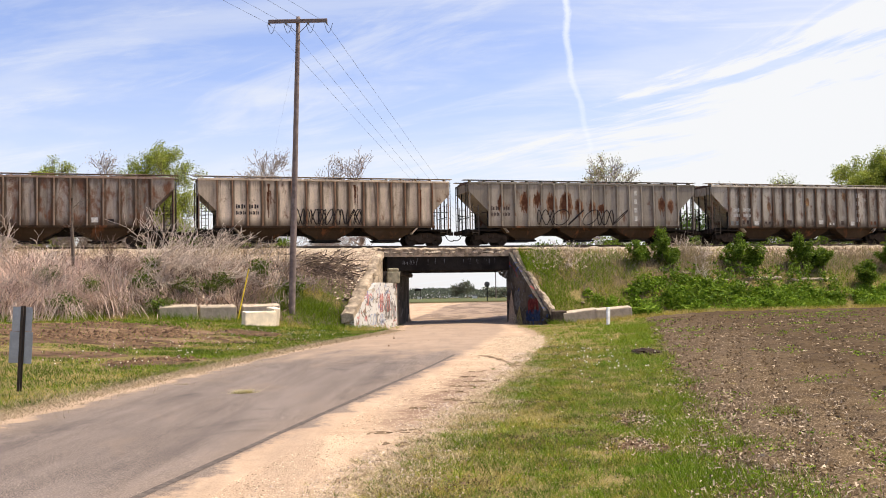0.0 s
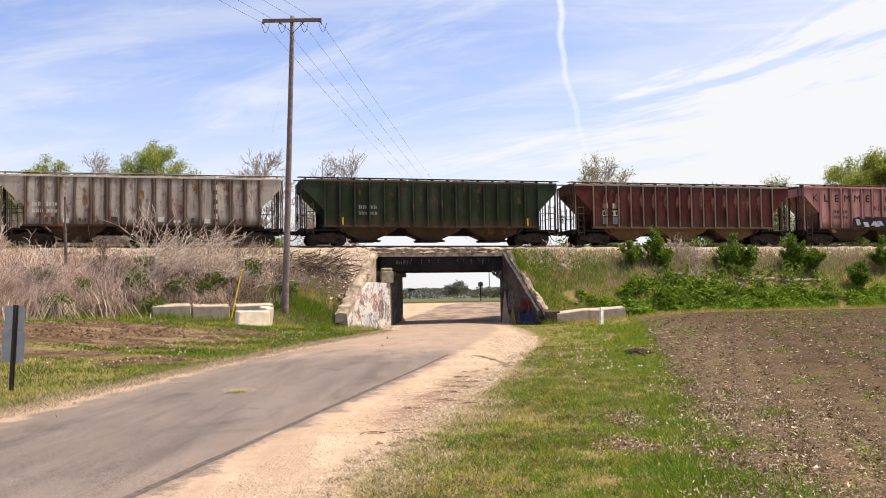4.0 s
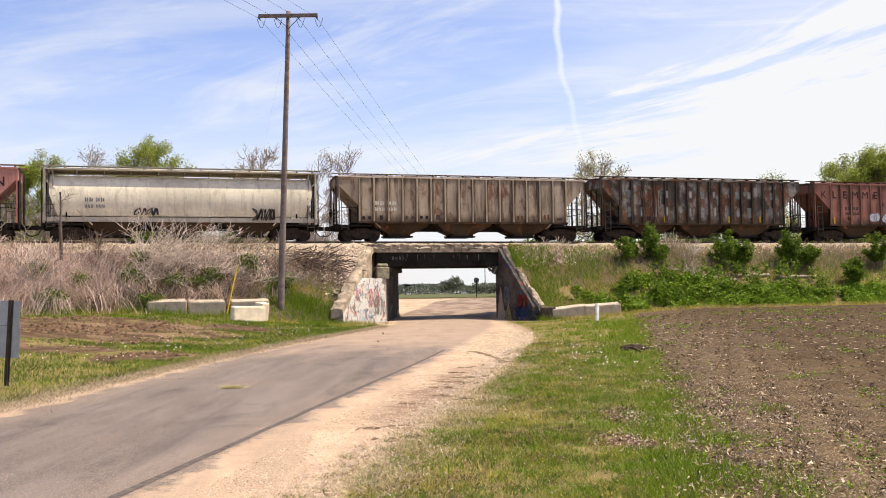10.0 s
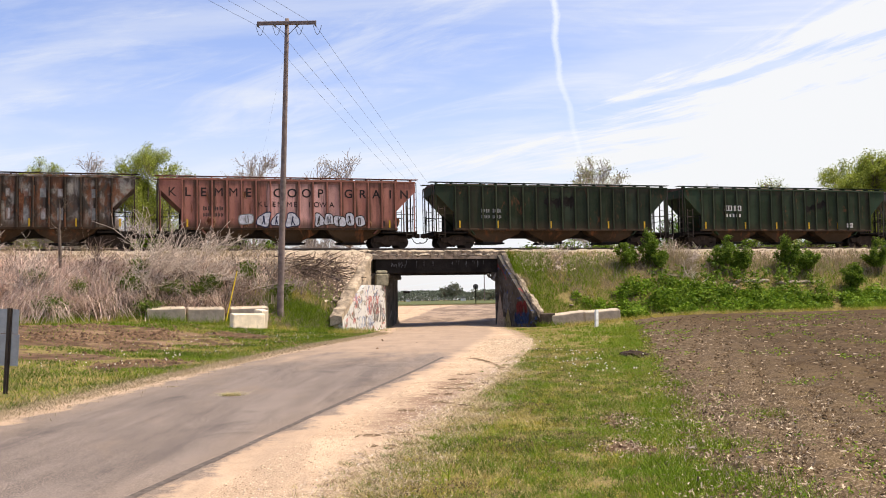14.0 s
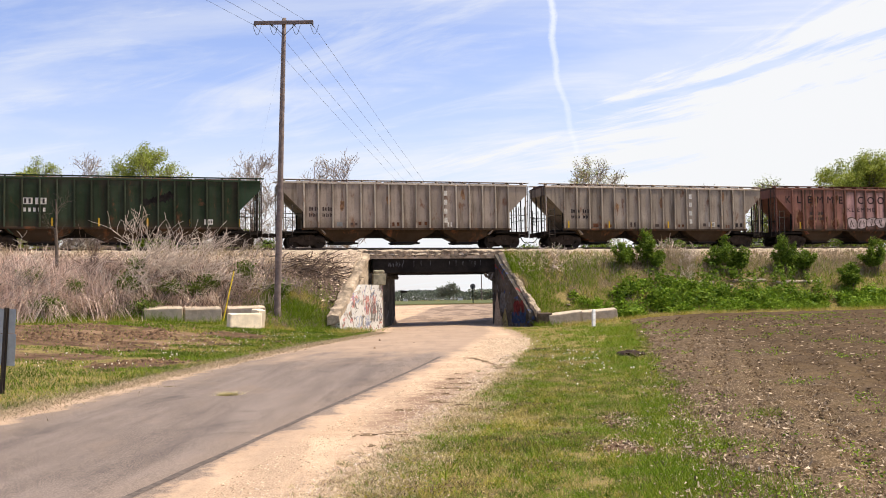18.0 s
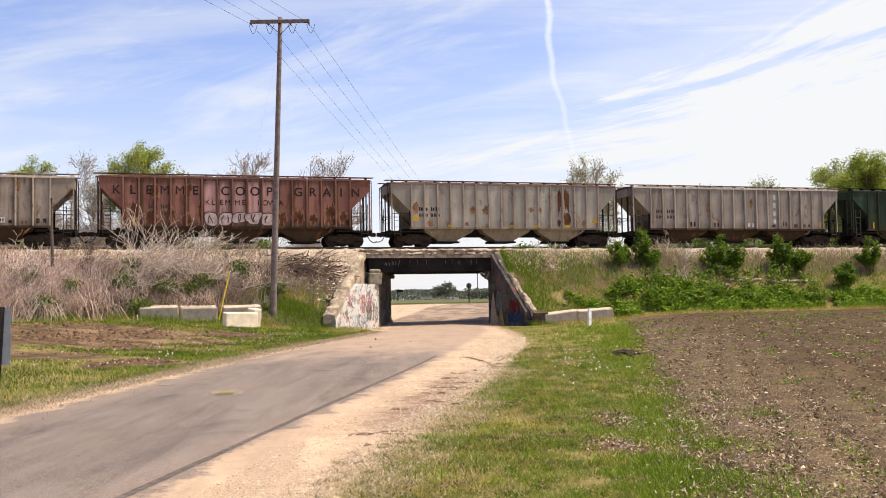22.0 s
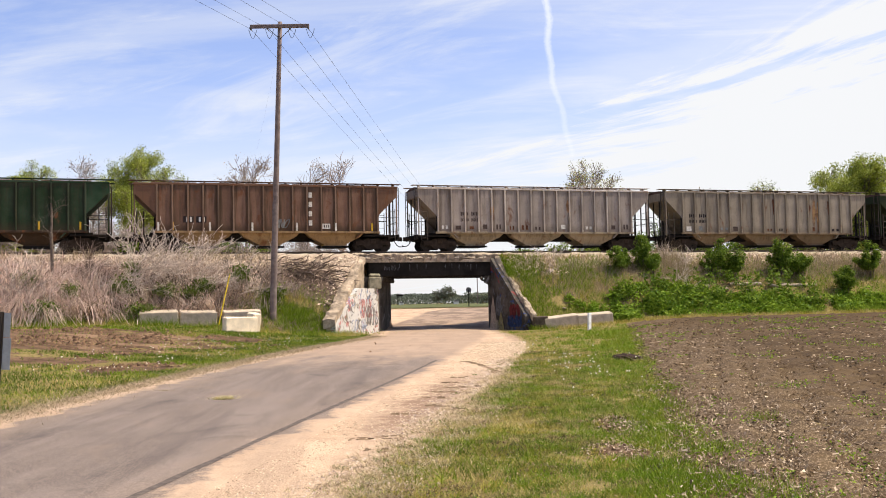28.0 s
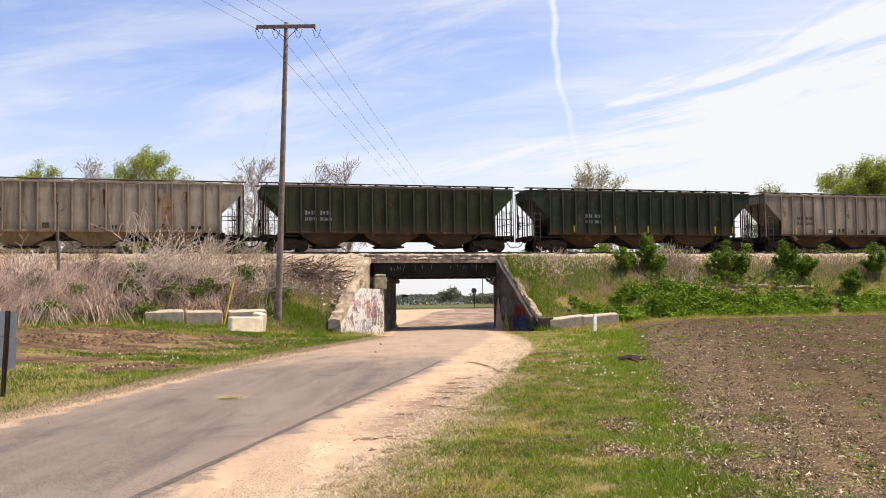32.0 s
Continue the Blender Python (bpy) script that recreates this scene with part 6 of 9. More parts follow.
def leaf_quads(centres, size, rng, flat=0.5, level=1.0):
    """Small folded leaves about the centres: vertices and faces."""
    n = len(centres)
    d1 = rng.normal(0, 1, (n, 3))
    d1[:, 2] *= level
    d1 /= np.linalg.norm(d1, axis=1)[:, None]
    d2 = rng.normal(0, 1, (n, 3))
    d2[:, 2] *= flat
    d2 -= d1 * np.sum(d1 * d2, 1)[:, None]
    d2 /= np.linalg.norm(d2, axis=1)[:, None] + 1e-6
    s = (size * rng.uniform(0.6, 1.4, n))[:, None]
    v = np.stack([centres - d1 * s, centres + d2 * s * 0.5, centres + d1 * s, centres - d2 * s * 0.5], 1)
    return v.reshape(-1, 3), np.arange(4 * n).reshape(-1, 4)


def tube_mesh(name, pts, r, mat, sides=5):
    """One round strand through the points."""
    V, Fc = [], []
    for i, p in enumerate(pts):
        way = (Vector(pts[min(i + 1, len(pts) - 1)]) - Vector(pts[max(i - 1, 0)])).normalized()
        u = way.orthogonal().normalized() if abs(way.z) > 0.99 else way.cross(Vector((0, 0, 1))).normalized()
        w = way.cross(u)
        for j in range(sides):
            t = 2 * math.pi * j / sides
            V.append(tuple(Vector(p) + (u * math.cos(t) + w * math.sin(t)) * r))
    for i in range(len(pts) - 1):
        for j in range(sides):
            a, b = i * sides + j, i * sides + (j + 1) % sides
            Fc.append((a, b, b + sides, a + sides))
    return fast_mesh(name, V, Fc, mat, smooth=True)


def rods_mesh(name, segments, mat, sides=5):
    """Many tapered rods (a, b, r0, r1) in one mesh."""
    seg = [(Vector(a), Vector(b), r0, r1) for a, b, r0, r1 in segments]
    V, Fc = [], []
    for a, b, r0, r1 in seg:
        way = (b - a)
        if way.length < 1e-5:
            continue
        way.normalize()
        u = way.orthogonal().normalized()
        w = way.cross(u)
        k = len(V)
        for p, r in ((a, r0), (b, r1)):
            for i in range(sides):
                t = 2 * math.pi * i / sides
                q = p + (u * math.cos(t) + w * math.sin(t)) * r
                V.append((q.x, q.y, q.z))
        for i in range(sides):
            j = (i + 1) % sides
            Fc.append((k + i, k + j, k + sides + j, k + sides + i))
    return fast_mesh(name, V, Fc, mat, smooth=True)


def grow(rng, p, way, length, r, level, segs, tips, spread, up, kids=(3, 5), thin=0.004, bend=0.13):
    """Branches: adds rods to segs and end places to tips."""
    n = 3
    q, v = Vector(p), Vector(way).normalized()
    for i in range(n):
        r1 = max(thin, r * (1 - 0.28 * (i + 1) / n * (1.2 if level == 0 else 2.0)))
        v = (v + Vector((rng.gauss(0, bend), rng.gauss(0, bend), rng.gauss(0.02, bend * 0.6)))).normalized()
        e = q + v * (length / n)
        segs.append((q.copy(), e.copy(), r, r1))
        q, r = e, r1
        if level > 0 and (i > 0 or level < 3):
            for _ in range(rng.randint(*kids) if i == n - 1 else rng.randint(1, 2)):
                side = Vector((rng.gauss(0, 1), rng.gauss(0, 1), rng.gauss(0, 0.5) + up)).normalized()
                w = (v * (1 - spread) + side * spread).normalized()
                grow(rng, q, w, length * rng.uniform(0.5, 0.75), r * rng.uniform(0.5, 0.7), level - 1, segs, tips, spread, up, kids, thin, bend)
    if level == 0:
        tips.append((q.x, q.y, q.z))


M_LEAF_SPRING = leafy("spring_leaves", (0.16, 0.20, 0.022), (0.46, 0.50, 0.10))
M_LEAF_BUSH = leafy("bush_leaves", (0.045, 0.10, 0.008), (0.12, 0.21, 0.02))
M_LEAF_SHRUB = leafy("shrub_leaves", (0.045, 0.095, 0.008), (0.24, 0.33, 0.04))
M_LEAF_PALE = leafy("pale_buds", (0.26, 0.21, 0.13), (0.50, 0.42, 0.30))
M_BLOSSOM = leafy("pale_blossom", (0.40, 0.38, 0.33), (0.62, 0.60, 0.55))
M_LEAF_WEED = leafy("weed_leaves", (0.075, 0.155, 0.010), (0.30, 0.41, 0.042))
M_LEAF_LIGHT = leafy("light_weed_leaves", (0.12, 0.20, 0.012), (0.34, 0.44, 0.05))
# far leaves greyed and lightened, distance haze put into the colour
M_LEAF_FAR = leafy("hazed_far_foliage", (0.10, 0.125, 0.085), (0.24, 0.26, 0.18))
M_GRASS = leafy("short_grass", (0.15, 0.145, 0.016), (0.62, 0.52, 0.11), 0.7, dry=(0.52, 0.41, 0.175))
M_GRASS_GREEN = leafy("green_grass", (0.085, 0.155, 0.008), (0.25, 0.32, 0.03))
M_LUSH = leafy("lush_green", (0.075, 0.15, 0.006), (0.27, 0.38, 0.03))
M_TURF = leafy("turf_green", (0.085, 0.14, 0.008), (0.32, 0.37, 0.04))
M_THATCH = leafy("brown_thatch", (0.05, 0.035, 0.018), (0.20, 0.14, 0.075))
M_STRAW_GOLD = leafy("golden_thatch", (0.24, 0.19, 0.06), (0.62, 0.50, 0.20))
M_STRAW_PALE = leafy("pale_straw", (0.30, 0.23, 0.13), (0.72, 0.58, 0.36))
M_GRASS_DARK = leafy("dark_grass", (0.045, 0.085, 0.008), (0.14, 0.20, 0.02))
M_REED = leafy("pale_reeds", (0.50, 0.36, 0.30), (0.98, 0.80, 0.70))
M_STRAW = leafy("dry_straw_grass", (0.20, 0.15, 0.06), (0.42, 0.34, 0.17))
M_STALK = leafy("dead_stalks", (0.11, 0.073, 0.054), (1.0, 0.77, 0.64), dry=(0.42, 0.305, 0.235), blotch=1.3)
M_LEAF_DULL = leafy("dull_weed_leaves", (0.045, 0.082, 0.011), (0.21, 0.27, 0.05))
M_STALK_BROWN = leafy("brown_stalks", (0.045, 0.031, 0.023), (0.20, 0.14, 0.105))
M_STALK_PALE = leafy("bleached_stalks", (0.50, 0.38, 0.30), (1.0, 0.82, 0.68))
M_STALK_TAN = leafy("tan_dry_grass", (0.26, 0.20, 0.12), (0.47, 0.38, 0.25))


def tree(label, x, y, height, spread, seed, leaf_mat, leaves, leaf_size, bark=None, twiggy=4, fuzz=0.5, low=0.25, name="tree", wide=0.55, base=None, thin=0.02):
    rng = random.Random(seed)
    z = float(ground_level(x, y)) - 0.1 if base is None else base
    t = tagged(new(name), label, "tree" if name == "tree" else name)
    t.matrix_basis = pose(x, y, z)
    segs, tips = [], []
    trunk_r = height * 0.016
    q = Vector((0, 0, 0))
    n = 6
    for i in range(n):
        e = Vector((rng.gauss(0, 0.02) * height, rng.gauss(0, 0.02) * height, height * 0.62 * (i + 1) / n))
        e.x, e.y = q.x * 0.8 + e.x, q.y * 0.8 + e.y
        segs.append((q.copy(), e.copy(), trunk_r * (1 - 0.12 * i), trunk_r * (1 - 0.12 * (i + 1))))
        q = e
        if (i + 1) / n > low:
            for _ in range(3):
                a = rng.uniform(0, 2 * math.pi)
                w = Vector((math.cos(a), math.sin(a), rng.uniform(0.35, 1.1)))
                grow(rng, q, w, spread * rng.uniform(0.32, 0.5), trunk_r * 0.42, 3 if twiggy >= 4 else 2, segs, tips, wide, 0.3, (2, 3), thin)
    grow(rng, q, (0, 0, 1), height * 0.2, trunk_r * 0.4, 3, segs, tips, wide, 0.3, (2, 4), thin)
    tips = np.array(tips)
    # fit the crown to the height and spread wanted
    top = max(s[1].z for s in segs)
    out = max(1e-3, np.percentile(np.hypot(tips[:, 0], tips[:, 1]), 92))
    kx, kz = (spread / 2) / out, height / top
    sc = Matrix.Diagonal((kx, kx, kz)).to_3x3()
    segs = [(sc @ a, sc @ b, r0, r1) for a, b, r0, r1 in segs]
    tips = tips * np.array([kx, kx, kz])
    part("trunk", rods_mesh("trunk", segs, bark or M_BARK), None, t)
    if leaves:
        g = np.random.default_rng(seed)
        c = tips[g.integers(0, len(tips), leaves)] + np.clip(g.normal(0, fuzz, (leaves, 3)), -1.4 * fuzz, 1.4 * fuzz) * np.array([1, 1, 0.8])
        c[:, 2] = np.maximum(c[:, 2], 0.3)
        v, f = leaf_quads(c, np.full(leaves, leaf_size), g)
        part("crown", fast_mesh("crown", v, f, leaf_mat), None, t)
    return t


M_TWIG = plain("grey_brown_twigs", (0.36, 0.30, 0.265), 0.9)


def build_trees():
    tree("tall tree in fresh yellow-green leaf behind the railway", -28.9, 101, 17.3, 7.8, 11, M_LEAF_SPRING, 100000, 0.075, fuzz=0.34)
    tree("tree with pale blossom beside the railway", -33.4, 99, 15.6, 6.0, 12, M_BLOSSOM, 6000, 0.075, bark=M_TWIG, fuzz=0.35)
    tree("rounded green tree behind the railway", -40.7, 101, 15.0, 7.4, 13, M_LEAF_SPRING, 90000, 0.075, fuzz=0.32)
    tree("budding tree with pale brown twigs", -17.8, 101, 16.6, 7.0, 14, M_LEAF_PALE, 4500, 0.075, bark=M_TWIG, fuzz=0.3, thin=0.018)
    tree("budding tree with sparse pale twigs", -12.9, 99, 15.6, 5.2, 15, M_LEAF_PALE, 3000, 0.075, bark=M_TWIG, fuzz=0.3, thin=0.018)
    tree("bare grey tree not yet in leaf", -9.0, 101, 16.9, 5.6, 16, M_LEAF_PALE, 120, 0.08, bark=M_TWIG, fuzz=0.2, thin=0.018)
    tree("slender tree in sparse pale green leaf", 16.0, 101, 15.6, 6.0, 17, leafy("sparse_leaves", (0.24, 0.27, 0.06), (0.48, 0.48, 0.18)), 9000, 0.07, bark=M_TWIG, fuzz=0.25, thin=0.022)
    tree("broad green tree in full leaf", 45.2, 104, 14.7, 10.2, 18, M_LEAF_SPRING, 130000, 0.095, fuzz=0.34)
    tree("low green tree beyond the cars", 34.3, 104, 12.7, 5.0, 19, M_LEAF_SPRING, 16000, 0.075, fuzz=0.4)
    tree("dark green bushy tree close behind the railway", 22.5, 92, 8.9, 5.4, 23, M_LEAF_BUSH, 9000, 0.11, fuzz=0.4, thin=0.02)
    tree("low twiggy tree beyond the cars", 27.0, 104, 12.4, 4.2, 20, M_LEAF_PALE, 700, 0.12, fuzz=0.3, thin=0.025)
    for i, (s, d, h, w) in enumerate([(-27, 9.5, 3.2, 4.0), (-21.5, 10.5, 4.6, 3.6), (-17.5, 8.5, 3.6, 3.4), (-11.5, 8.0, 2.9, 4.2), (12.5, 9.0, 3.4, 4.0), (17.0, 9.5, 4.2, 4.4), (25.0, 9.5, 4.4, 4.2), (36.0, 10, 4.6, 4.6)]):
        x, y = from_track(s, d)
        tree("leafy green shrub behind the railway bank", x, y, h + 1.0, w, 40 + i, M_LEAF_SPRING if i % 2 else M_LEAF_BUSH, 1500, 0.13, twiggy=3, low=0.05, fuzz=0.35, name="shrub", wide=0.7)
    for i, (s, d, h, w) in enumerate([(9.4, 6.8, 4.1, 2.6), (12.0, 7.0, 4.2, 3.0), (-11.0, 6.8, 4.2, 2.6), (-14.0, 7.0, 4.7, 3.0), (-17.0, 7.0, 4.6, 3.0), (-20.0, 7.2, 4.6, 3.4), (20.5, 7.4, 4.3, 3.0), (29.0, 7.4, 4.4, 3.6), (15.5, 7.2, 4.2, 3.2), (24.0, 7.4, 4.2, 3.4), (32.5, 7.6, 4.4, 3.6), (36.0, 7.6, 4.5, 3.6), (40.0, 7.6, 4.5, 3.8)]):
        x, y = from_track(s, d)
        tree("leafy green shrub growing against the far side of the bank", x, y, h, w, 140 + i, M_LEAF_SHRUB, 2600, 0.11, twiggy=3, low=0.05, fuzz=0.3, name="shrub", wide=0.6)
    for i, (s, d, h, w) in enumerate([(-29.5, 7.0, 7.0, 4.6), (-25.8, 7.6, 6.6, 4.2), (-22.0, 7.2, 6.0, 4.0), (-18.9, 8.2, 6.2, 3.8), (-16.0, 8.6, 5.6, 4.0), (-13.2, 8.4, 6.0, 3.8), (-10.6, 8.8, 5.8, 4.0), (-8.4, 9.0, 6.6, 3.8), (-6.4, 9.2, 6.8, 3.4)]):
        x, y = from_track(s, d)
        tree("bare tangled grey shrub behind the railway", x, y, h, w, 160 + i, M_LEAF_PALE, 500, 0.06, bark=M_TWIG, twiggy=4, low=0.05, fuzz=0.3, name="shrub", wide=0.65, thin=0.015)
    x, y = from_track(-23.5, 8.0)
    tree("shrub covered in white blossom behind the bank", x, y, 5.4, 4.2, 60, M_BLOSSOM, 2400, 0.09, twiggy=3, low=0.05, fuzz=0.3, name="shrub", wide=0.7)


def bank_shrub(s, d, h, w, seed):
    """A ragged shrub: stems that fan out of the ground, leaved along their upper part."""
    rng = random.Random(seed)
    g = np.random.default_rng(seed)
    x, y = from_track(s, d)
    t = tagged(new("shrub"), "ragged dark green shrub with bare lower stems on the railway bank", "shrub")
    t.matrix_basis = pose(x, y, float(ground_level(x, y)) - 0.08)
    spots = []
    for k in range(rng.randint(11, 14)):
        a = rng.uniform(0, 2 * math.pi)
        out = rng.uniform(0.05, 1.0) * w * 0.52
        tall = h * rng.uniform(0.55, 1.06) * (1.06 - 0.35 * out / (w * 0.52))
        pts = []
        for i in range(6):
            q = i / 5
            pts.append(Vector((0.12 * math.cos(a) + out * math.cos(a) * q ** 1.3 + rng.gauss(0, 0.03), 0.12 * math.sin(a) + out * math.sin(a) * q ** 1.3 + rng.gauss(0, 0.03), tall * q)))
        part("stem", tube_mesh("stem", pts, 0.016, M_BARK, 5), None, t)
        for i in range(1, 6):
            for _ in range(2 + i):
                q = pts[i - 1].lerp(pts[i], rng.random())
                if q.z > h * rng.uniform(0.16, 0.40):
                    spots.append((q.x + rng.gauss(0, 0.10), q.y + rng.gauss(0, 0.10), q.z + rng.gauss(0, 0.06)))
    spots = np.array(spots)
    n = 26 * len(spots)
    c = spots[g.integers(0, len(spots), n)] + np.clip(g.normal(0, 0.085, (n, 3)), -0.2, 0.2)
    v, f = leaf_quads(c, np.full(n, 0.072), g, 0.5, 0.7)
    part("leaves", fast_mesh("leaves", v, f, M_LEAF_SHRUB), None, t)


build_trees()
for i, (a, b, h, w) in enumerate([(12.0, -5.0, 1.9, 1.5), (13.6, -5.0, 2.5, 1.3), (14.1, -5.4, 1.7, 1.1), (18.8, -5.9, 2.5, 1.9), (20.2, -6.0, 2.0, 1.7), (23.9, -6.0, 2.5, 1.6), (25.3, -6.2, 2.1, 2.0), (27.7, -8.3, 2.1, 1.9), (31.5, -6.4, 2.8, 2.3)]):
    bank_shrub(a, b, h, w, 70 + i)


def in_track(s, d):
    return s * COS - d * SIN, 71.0 + s * SIN + d * COS


def bare_at(x, y):
    """Below one inside a patch of bare soil."""
    return np.min([((x - cx) / rx) ** 2 + ((y - cy) / ry) ** 2 for cx, cy, rx, ry in BARE], 0)


def build_grass():
    rng = np.random.default_rng(21)

    def scatter(n, y0, y1, left, right, power=1.0):
        y = y0 + (y1 - y0) * rng.random(n) ** power
        x = left(y) + (right(y) - left(y)) * rng.random(n)
        return x, y

    # verge between the gravel and the field: short, patchy, straw-coloured between green
    for n, y0, y1, h, w in ((90000, 5.5, 15, 0.034, 0.006), (60000, 15, 28, 0.045, 0.011), (36000, 28, 62, 0.07, 0.022)):
        x, y = scatter(n, y0, y1, lambda q: along(ROAD_R, q) - 0.3, lambda q: field_edge(q) + 0.05)
        patch = noise_field(x, y, 0.9, 3) * 0.55 + noise_field(x, y, 2.6, 4) * 0.45
        # greener towards the field, drier towards the road
        patch = patch + 0.13 * (ease(0.2, 0.95, (x - along(ROAD_R, y)) / (field_edge(y) - along(ROAD_R, y))) - 0.45)
        edge = ease(0.0, 0.9, x - along(ROAD_R, y)) * 0.75 + 0.25
        draw = rng.random(len(x))
        lush = np.clip((patch - 0.555) * 22, 0, 1)
        for kind, mat, tall, share in ((0, M_GRASS, 0.75, (1 - lush) * 0.35), (1, M_TURF, 1.2, 0.03 + lush * 0.30), (2, M_LUSH, 1.6, lush * 0.65), (3, M_STRAW_GOLD, 0.6, (1 - lush) * 0.55)):
            k = (rng.random(len(x)) < share * edge) & (bare_at(x, y) > 0.5 + draw)
            xx, yy = x[k], y[k]
            hh = h * tall * rng.uniform(0.4, 1.5, len(xx)) * (0.5 + patch[k])
            blades("verge_grass", xx, yy, hh, w * rng.uniform(0.7, 1.5, len(xx)), mat, ("short yellowish verge grass", "greener clumps of verge grass", "deep green patches of verge grass", "dry straw-coloured verge grass")[kind], "grass", rng, 0.7)
    # withered straw between the gravel and the turf
    x, y = scatter(15000, 5.6, 26, lambda q: along(ROAD_R, q) - 0.35, lambda q: along(ROAD_R, q) + 0.75)
    k = noise_field(x, y, 1.5, 52) > 0.42
    x, y = x[k], y[k]
    blades("edge_straw", x, y, 0.035 * rng.uniform(0.3, 1.5, len(x)), 0.006 * (0.6 + y / 14), M_STRAW_PALE, "withered straw along the gravel", "dry grass", rng, 1.3, z=ground_level(x, y) + 0.005)
    # lusher tufts by the field and beside the road
    for n, y0, y1, h, w, a, b in ((8000, 6, 24, 0.10, 0.011, lambda q: field_edge(q) - 0.55, lambda q: field_edge(q) + 0.45), (9000, 24, 55, 0.14, 0.022, lambda q: field_edge(q) - 1.2, lambda q: field_edge(q) + 0.4)):
        x, y = scatter(n, y0, y1, a, b)
        g = noise_field(x, y, 0.7, 8)
        keep = g > 0.48
        x, y = x[keep], y[keep]
        blades("verge_tufts", x, y, h * rng.uniform(0.4, 1.5, len(x)), w * rng.uniform(0.7, 1.4, len(x)), M_TURF, "greener grass tufts along the field edge", "grass", rng, 0.6)
    x, y = scatter(16000, 5.5, 30, lambda q: along(ROAD_R, q) + 0.3, lambda q: field_edge(q))
    keep = noise_field(x, y, 1.1, 31) > 0.60
    x, y = x[keep], y[keep]
    blades("verge_tufts", x, y, 0.12 * rng.uniform(0.4, 1.5, len(x)), np.full(len(x), 0.01), M_TURF, "greener clumps in the verge", "grass", rng, 0.6)
    # low clover and broad-leaved weeds in the turf
    for n, y0, y1, size, mat, seed, low, say in ((14000, 5.6, 17, 0.010, M_GRASS, 71, 0.50, "low yellow-green clover in the turf"), (22000, 5.6, 17, 0.010, M_LUSH, 72, 0.56, "low green clover in the turf"), (9000, 17, 40, 0.018, M_GRASS, 73, 0.48, "low yellow-green clover in the turf"), (14000, 17, 40, 0.018, M_LUSH, 74, 0.55, "low green clover in the turf"), (18000, 5.6, 26, 0.010, M_STRAW_PALE, 75, 0.50, "withered leaves in the turf")):
        x, y = scatter(n, y0, y1, lambda q: along(ROAD_R, q) - 0.1, lambda q: field_edge(q) + 0.0)
        k = (noise_field(x, y, 1.6, seed) * 0.5 + noise_field(x, y, 5.0, seed + 9) * 0.5 > low) & (rng.random(len(x)) < 0.2 + ease(-0.1, 0.7, x - along(ROAD_R, y)))
        k &= bare_at(x, y) > 0.6 + 0.8 * rng.random(len(x))
        x, y = x[k], y[k]
        v, f = leaf_quads(np.column_stack([x, y, ground_level(x, y) + rng.uniform(0.0, 0.04, len(x))]), size, rng, 0.5)
        tagged(new("clover", fast_mesh("clover", v, f, mat)), say, "weeds", kind="stuff")
    # tight little tufts that stand out of the turf, some dry
    for n, y0, y1, h, mat, say, low in ((1800, 5.8, 30, 0.075, M_LUSH, "small tufts of green grass in the verge", 0.50), (2600, 5.8, 34, 0.06, M_GRASS, "small yellowish tufts in the verge", 0.3), (900, 5.8, 24, 0.05, M_STRAW, "withered tufts in the verge", 0.45), (3400, 5.8, 34, 0.055, M_GRASS_DARK, "small dark green tufts in the verge", 0.45)):
        cx, cy = scatter(n, y0, y1, lambda q: along(ROAD_R, q) + 0.1, lambda q: field_edge(q) + 0.15, 1.3)
        k = noise_field(cx, cy, 0.9, 61) > low
        k &= bare_at(cx, cy) > 0.9
        cx, cy = cx[k], cy[k]
        per = 26
        wide = 0.035 * rng.uniform(0.5, 1.8, len(cx)) * (0.6 + cy / 18)
        x = np.repeat(cx, per) + rng.normal(0, 1, len(cx) * per) * np.repeat(wide, per)
        y = np.repeat(cy, per) + rng.normal(0, 1, len(cx) * per) * np.repeat(wide, per)
        tall = np.repeat(h * rng.uniform(0.5, 1.5, len(cx)) * (0.8 + cy / 40), per) * rng.uniform(0.5, 1.2, len(x))
        blades("verge_tufts", x, y, tall, 0.006 * (0.7 + y / 16), mat, say, "grass", rng, 0.7)
    # brown clots of thatch and worm-cast earth
    k = 2800
    cx, cy = scatter(k, 5.8, 36, lambda q: along(ROAD_R, q) + 0.2, lambda q: field_edge(q), 1.4)
    keep = noise_field(cx, cy, 1.6, 81) > 0.46
    cx, cy = cx[keep], cy[keep]
    per = 20
    wide = 0.045 * rng.uniform(0.4, 1.7, len(cx)) * (0.6 + cy / 16)
    x = np.repeat(cx, per) + rng.normal(0, 1, len(cx) * per) * np.repeat(wide, per) * 1.5
    y = np.repeat(cy, per) + rng.normal(0, 1, len(cx) * per) * np.repeat(wide, per)
    blades("thatch", x, y, 0.028 * rng.uniform(0.4, 1.4, len(x)), 0.010 * (0.6 + y / 14), M_THATCH, "brown clots of dead thatch in the verge", "dry grass", rng, 1.2, z=ground_level(x, y) + 0.004)
    # lush low mats, bright green, lying across the thatch
    k = 95
    cx, cy = scatter(k, 6.0, 30, lambda q: along(ROAD_R, q) + 0.5, lambda q: field_edge(q) + 0.1, 1.5)
    # most of them keep to the field's side
    side = rng.random(k) < 0.72
    cx = np.where(side, field_edge(cy) - np.abs(rng.normal(0.25, 0.35, k)), cx)
    per = 260
    rx, ry = 0.16 * rng.uniform(0.4, 1.6, k) * (0.7 + cy / 25), 0.12 * rng.uniform(0.4, 1.6, k) * (0.7 + cy / 12)
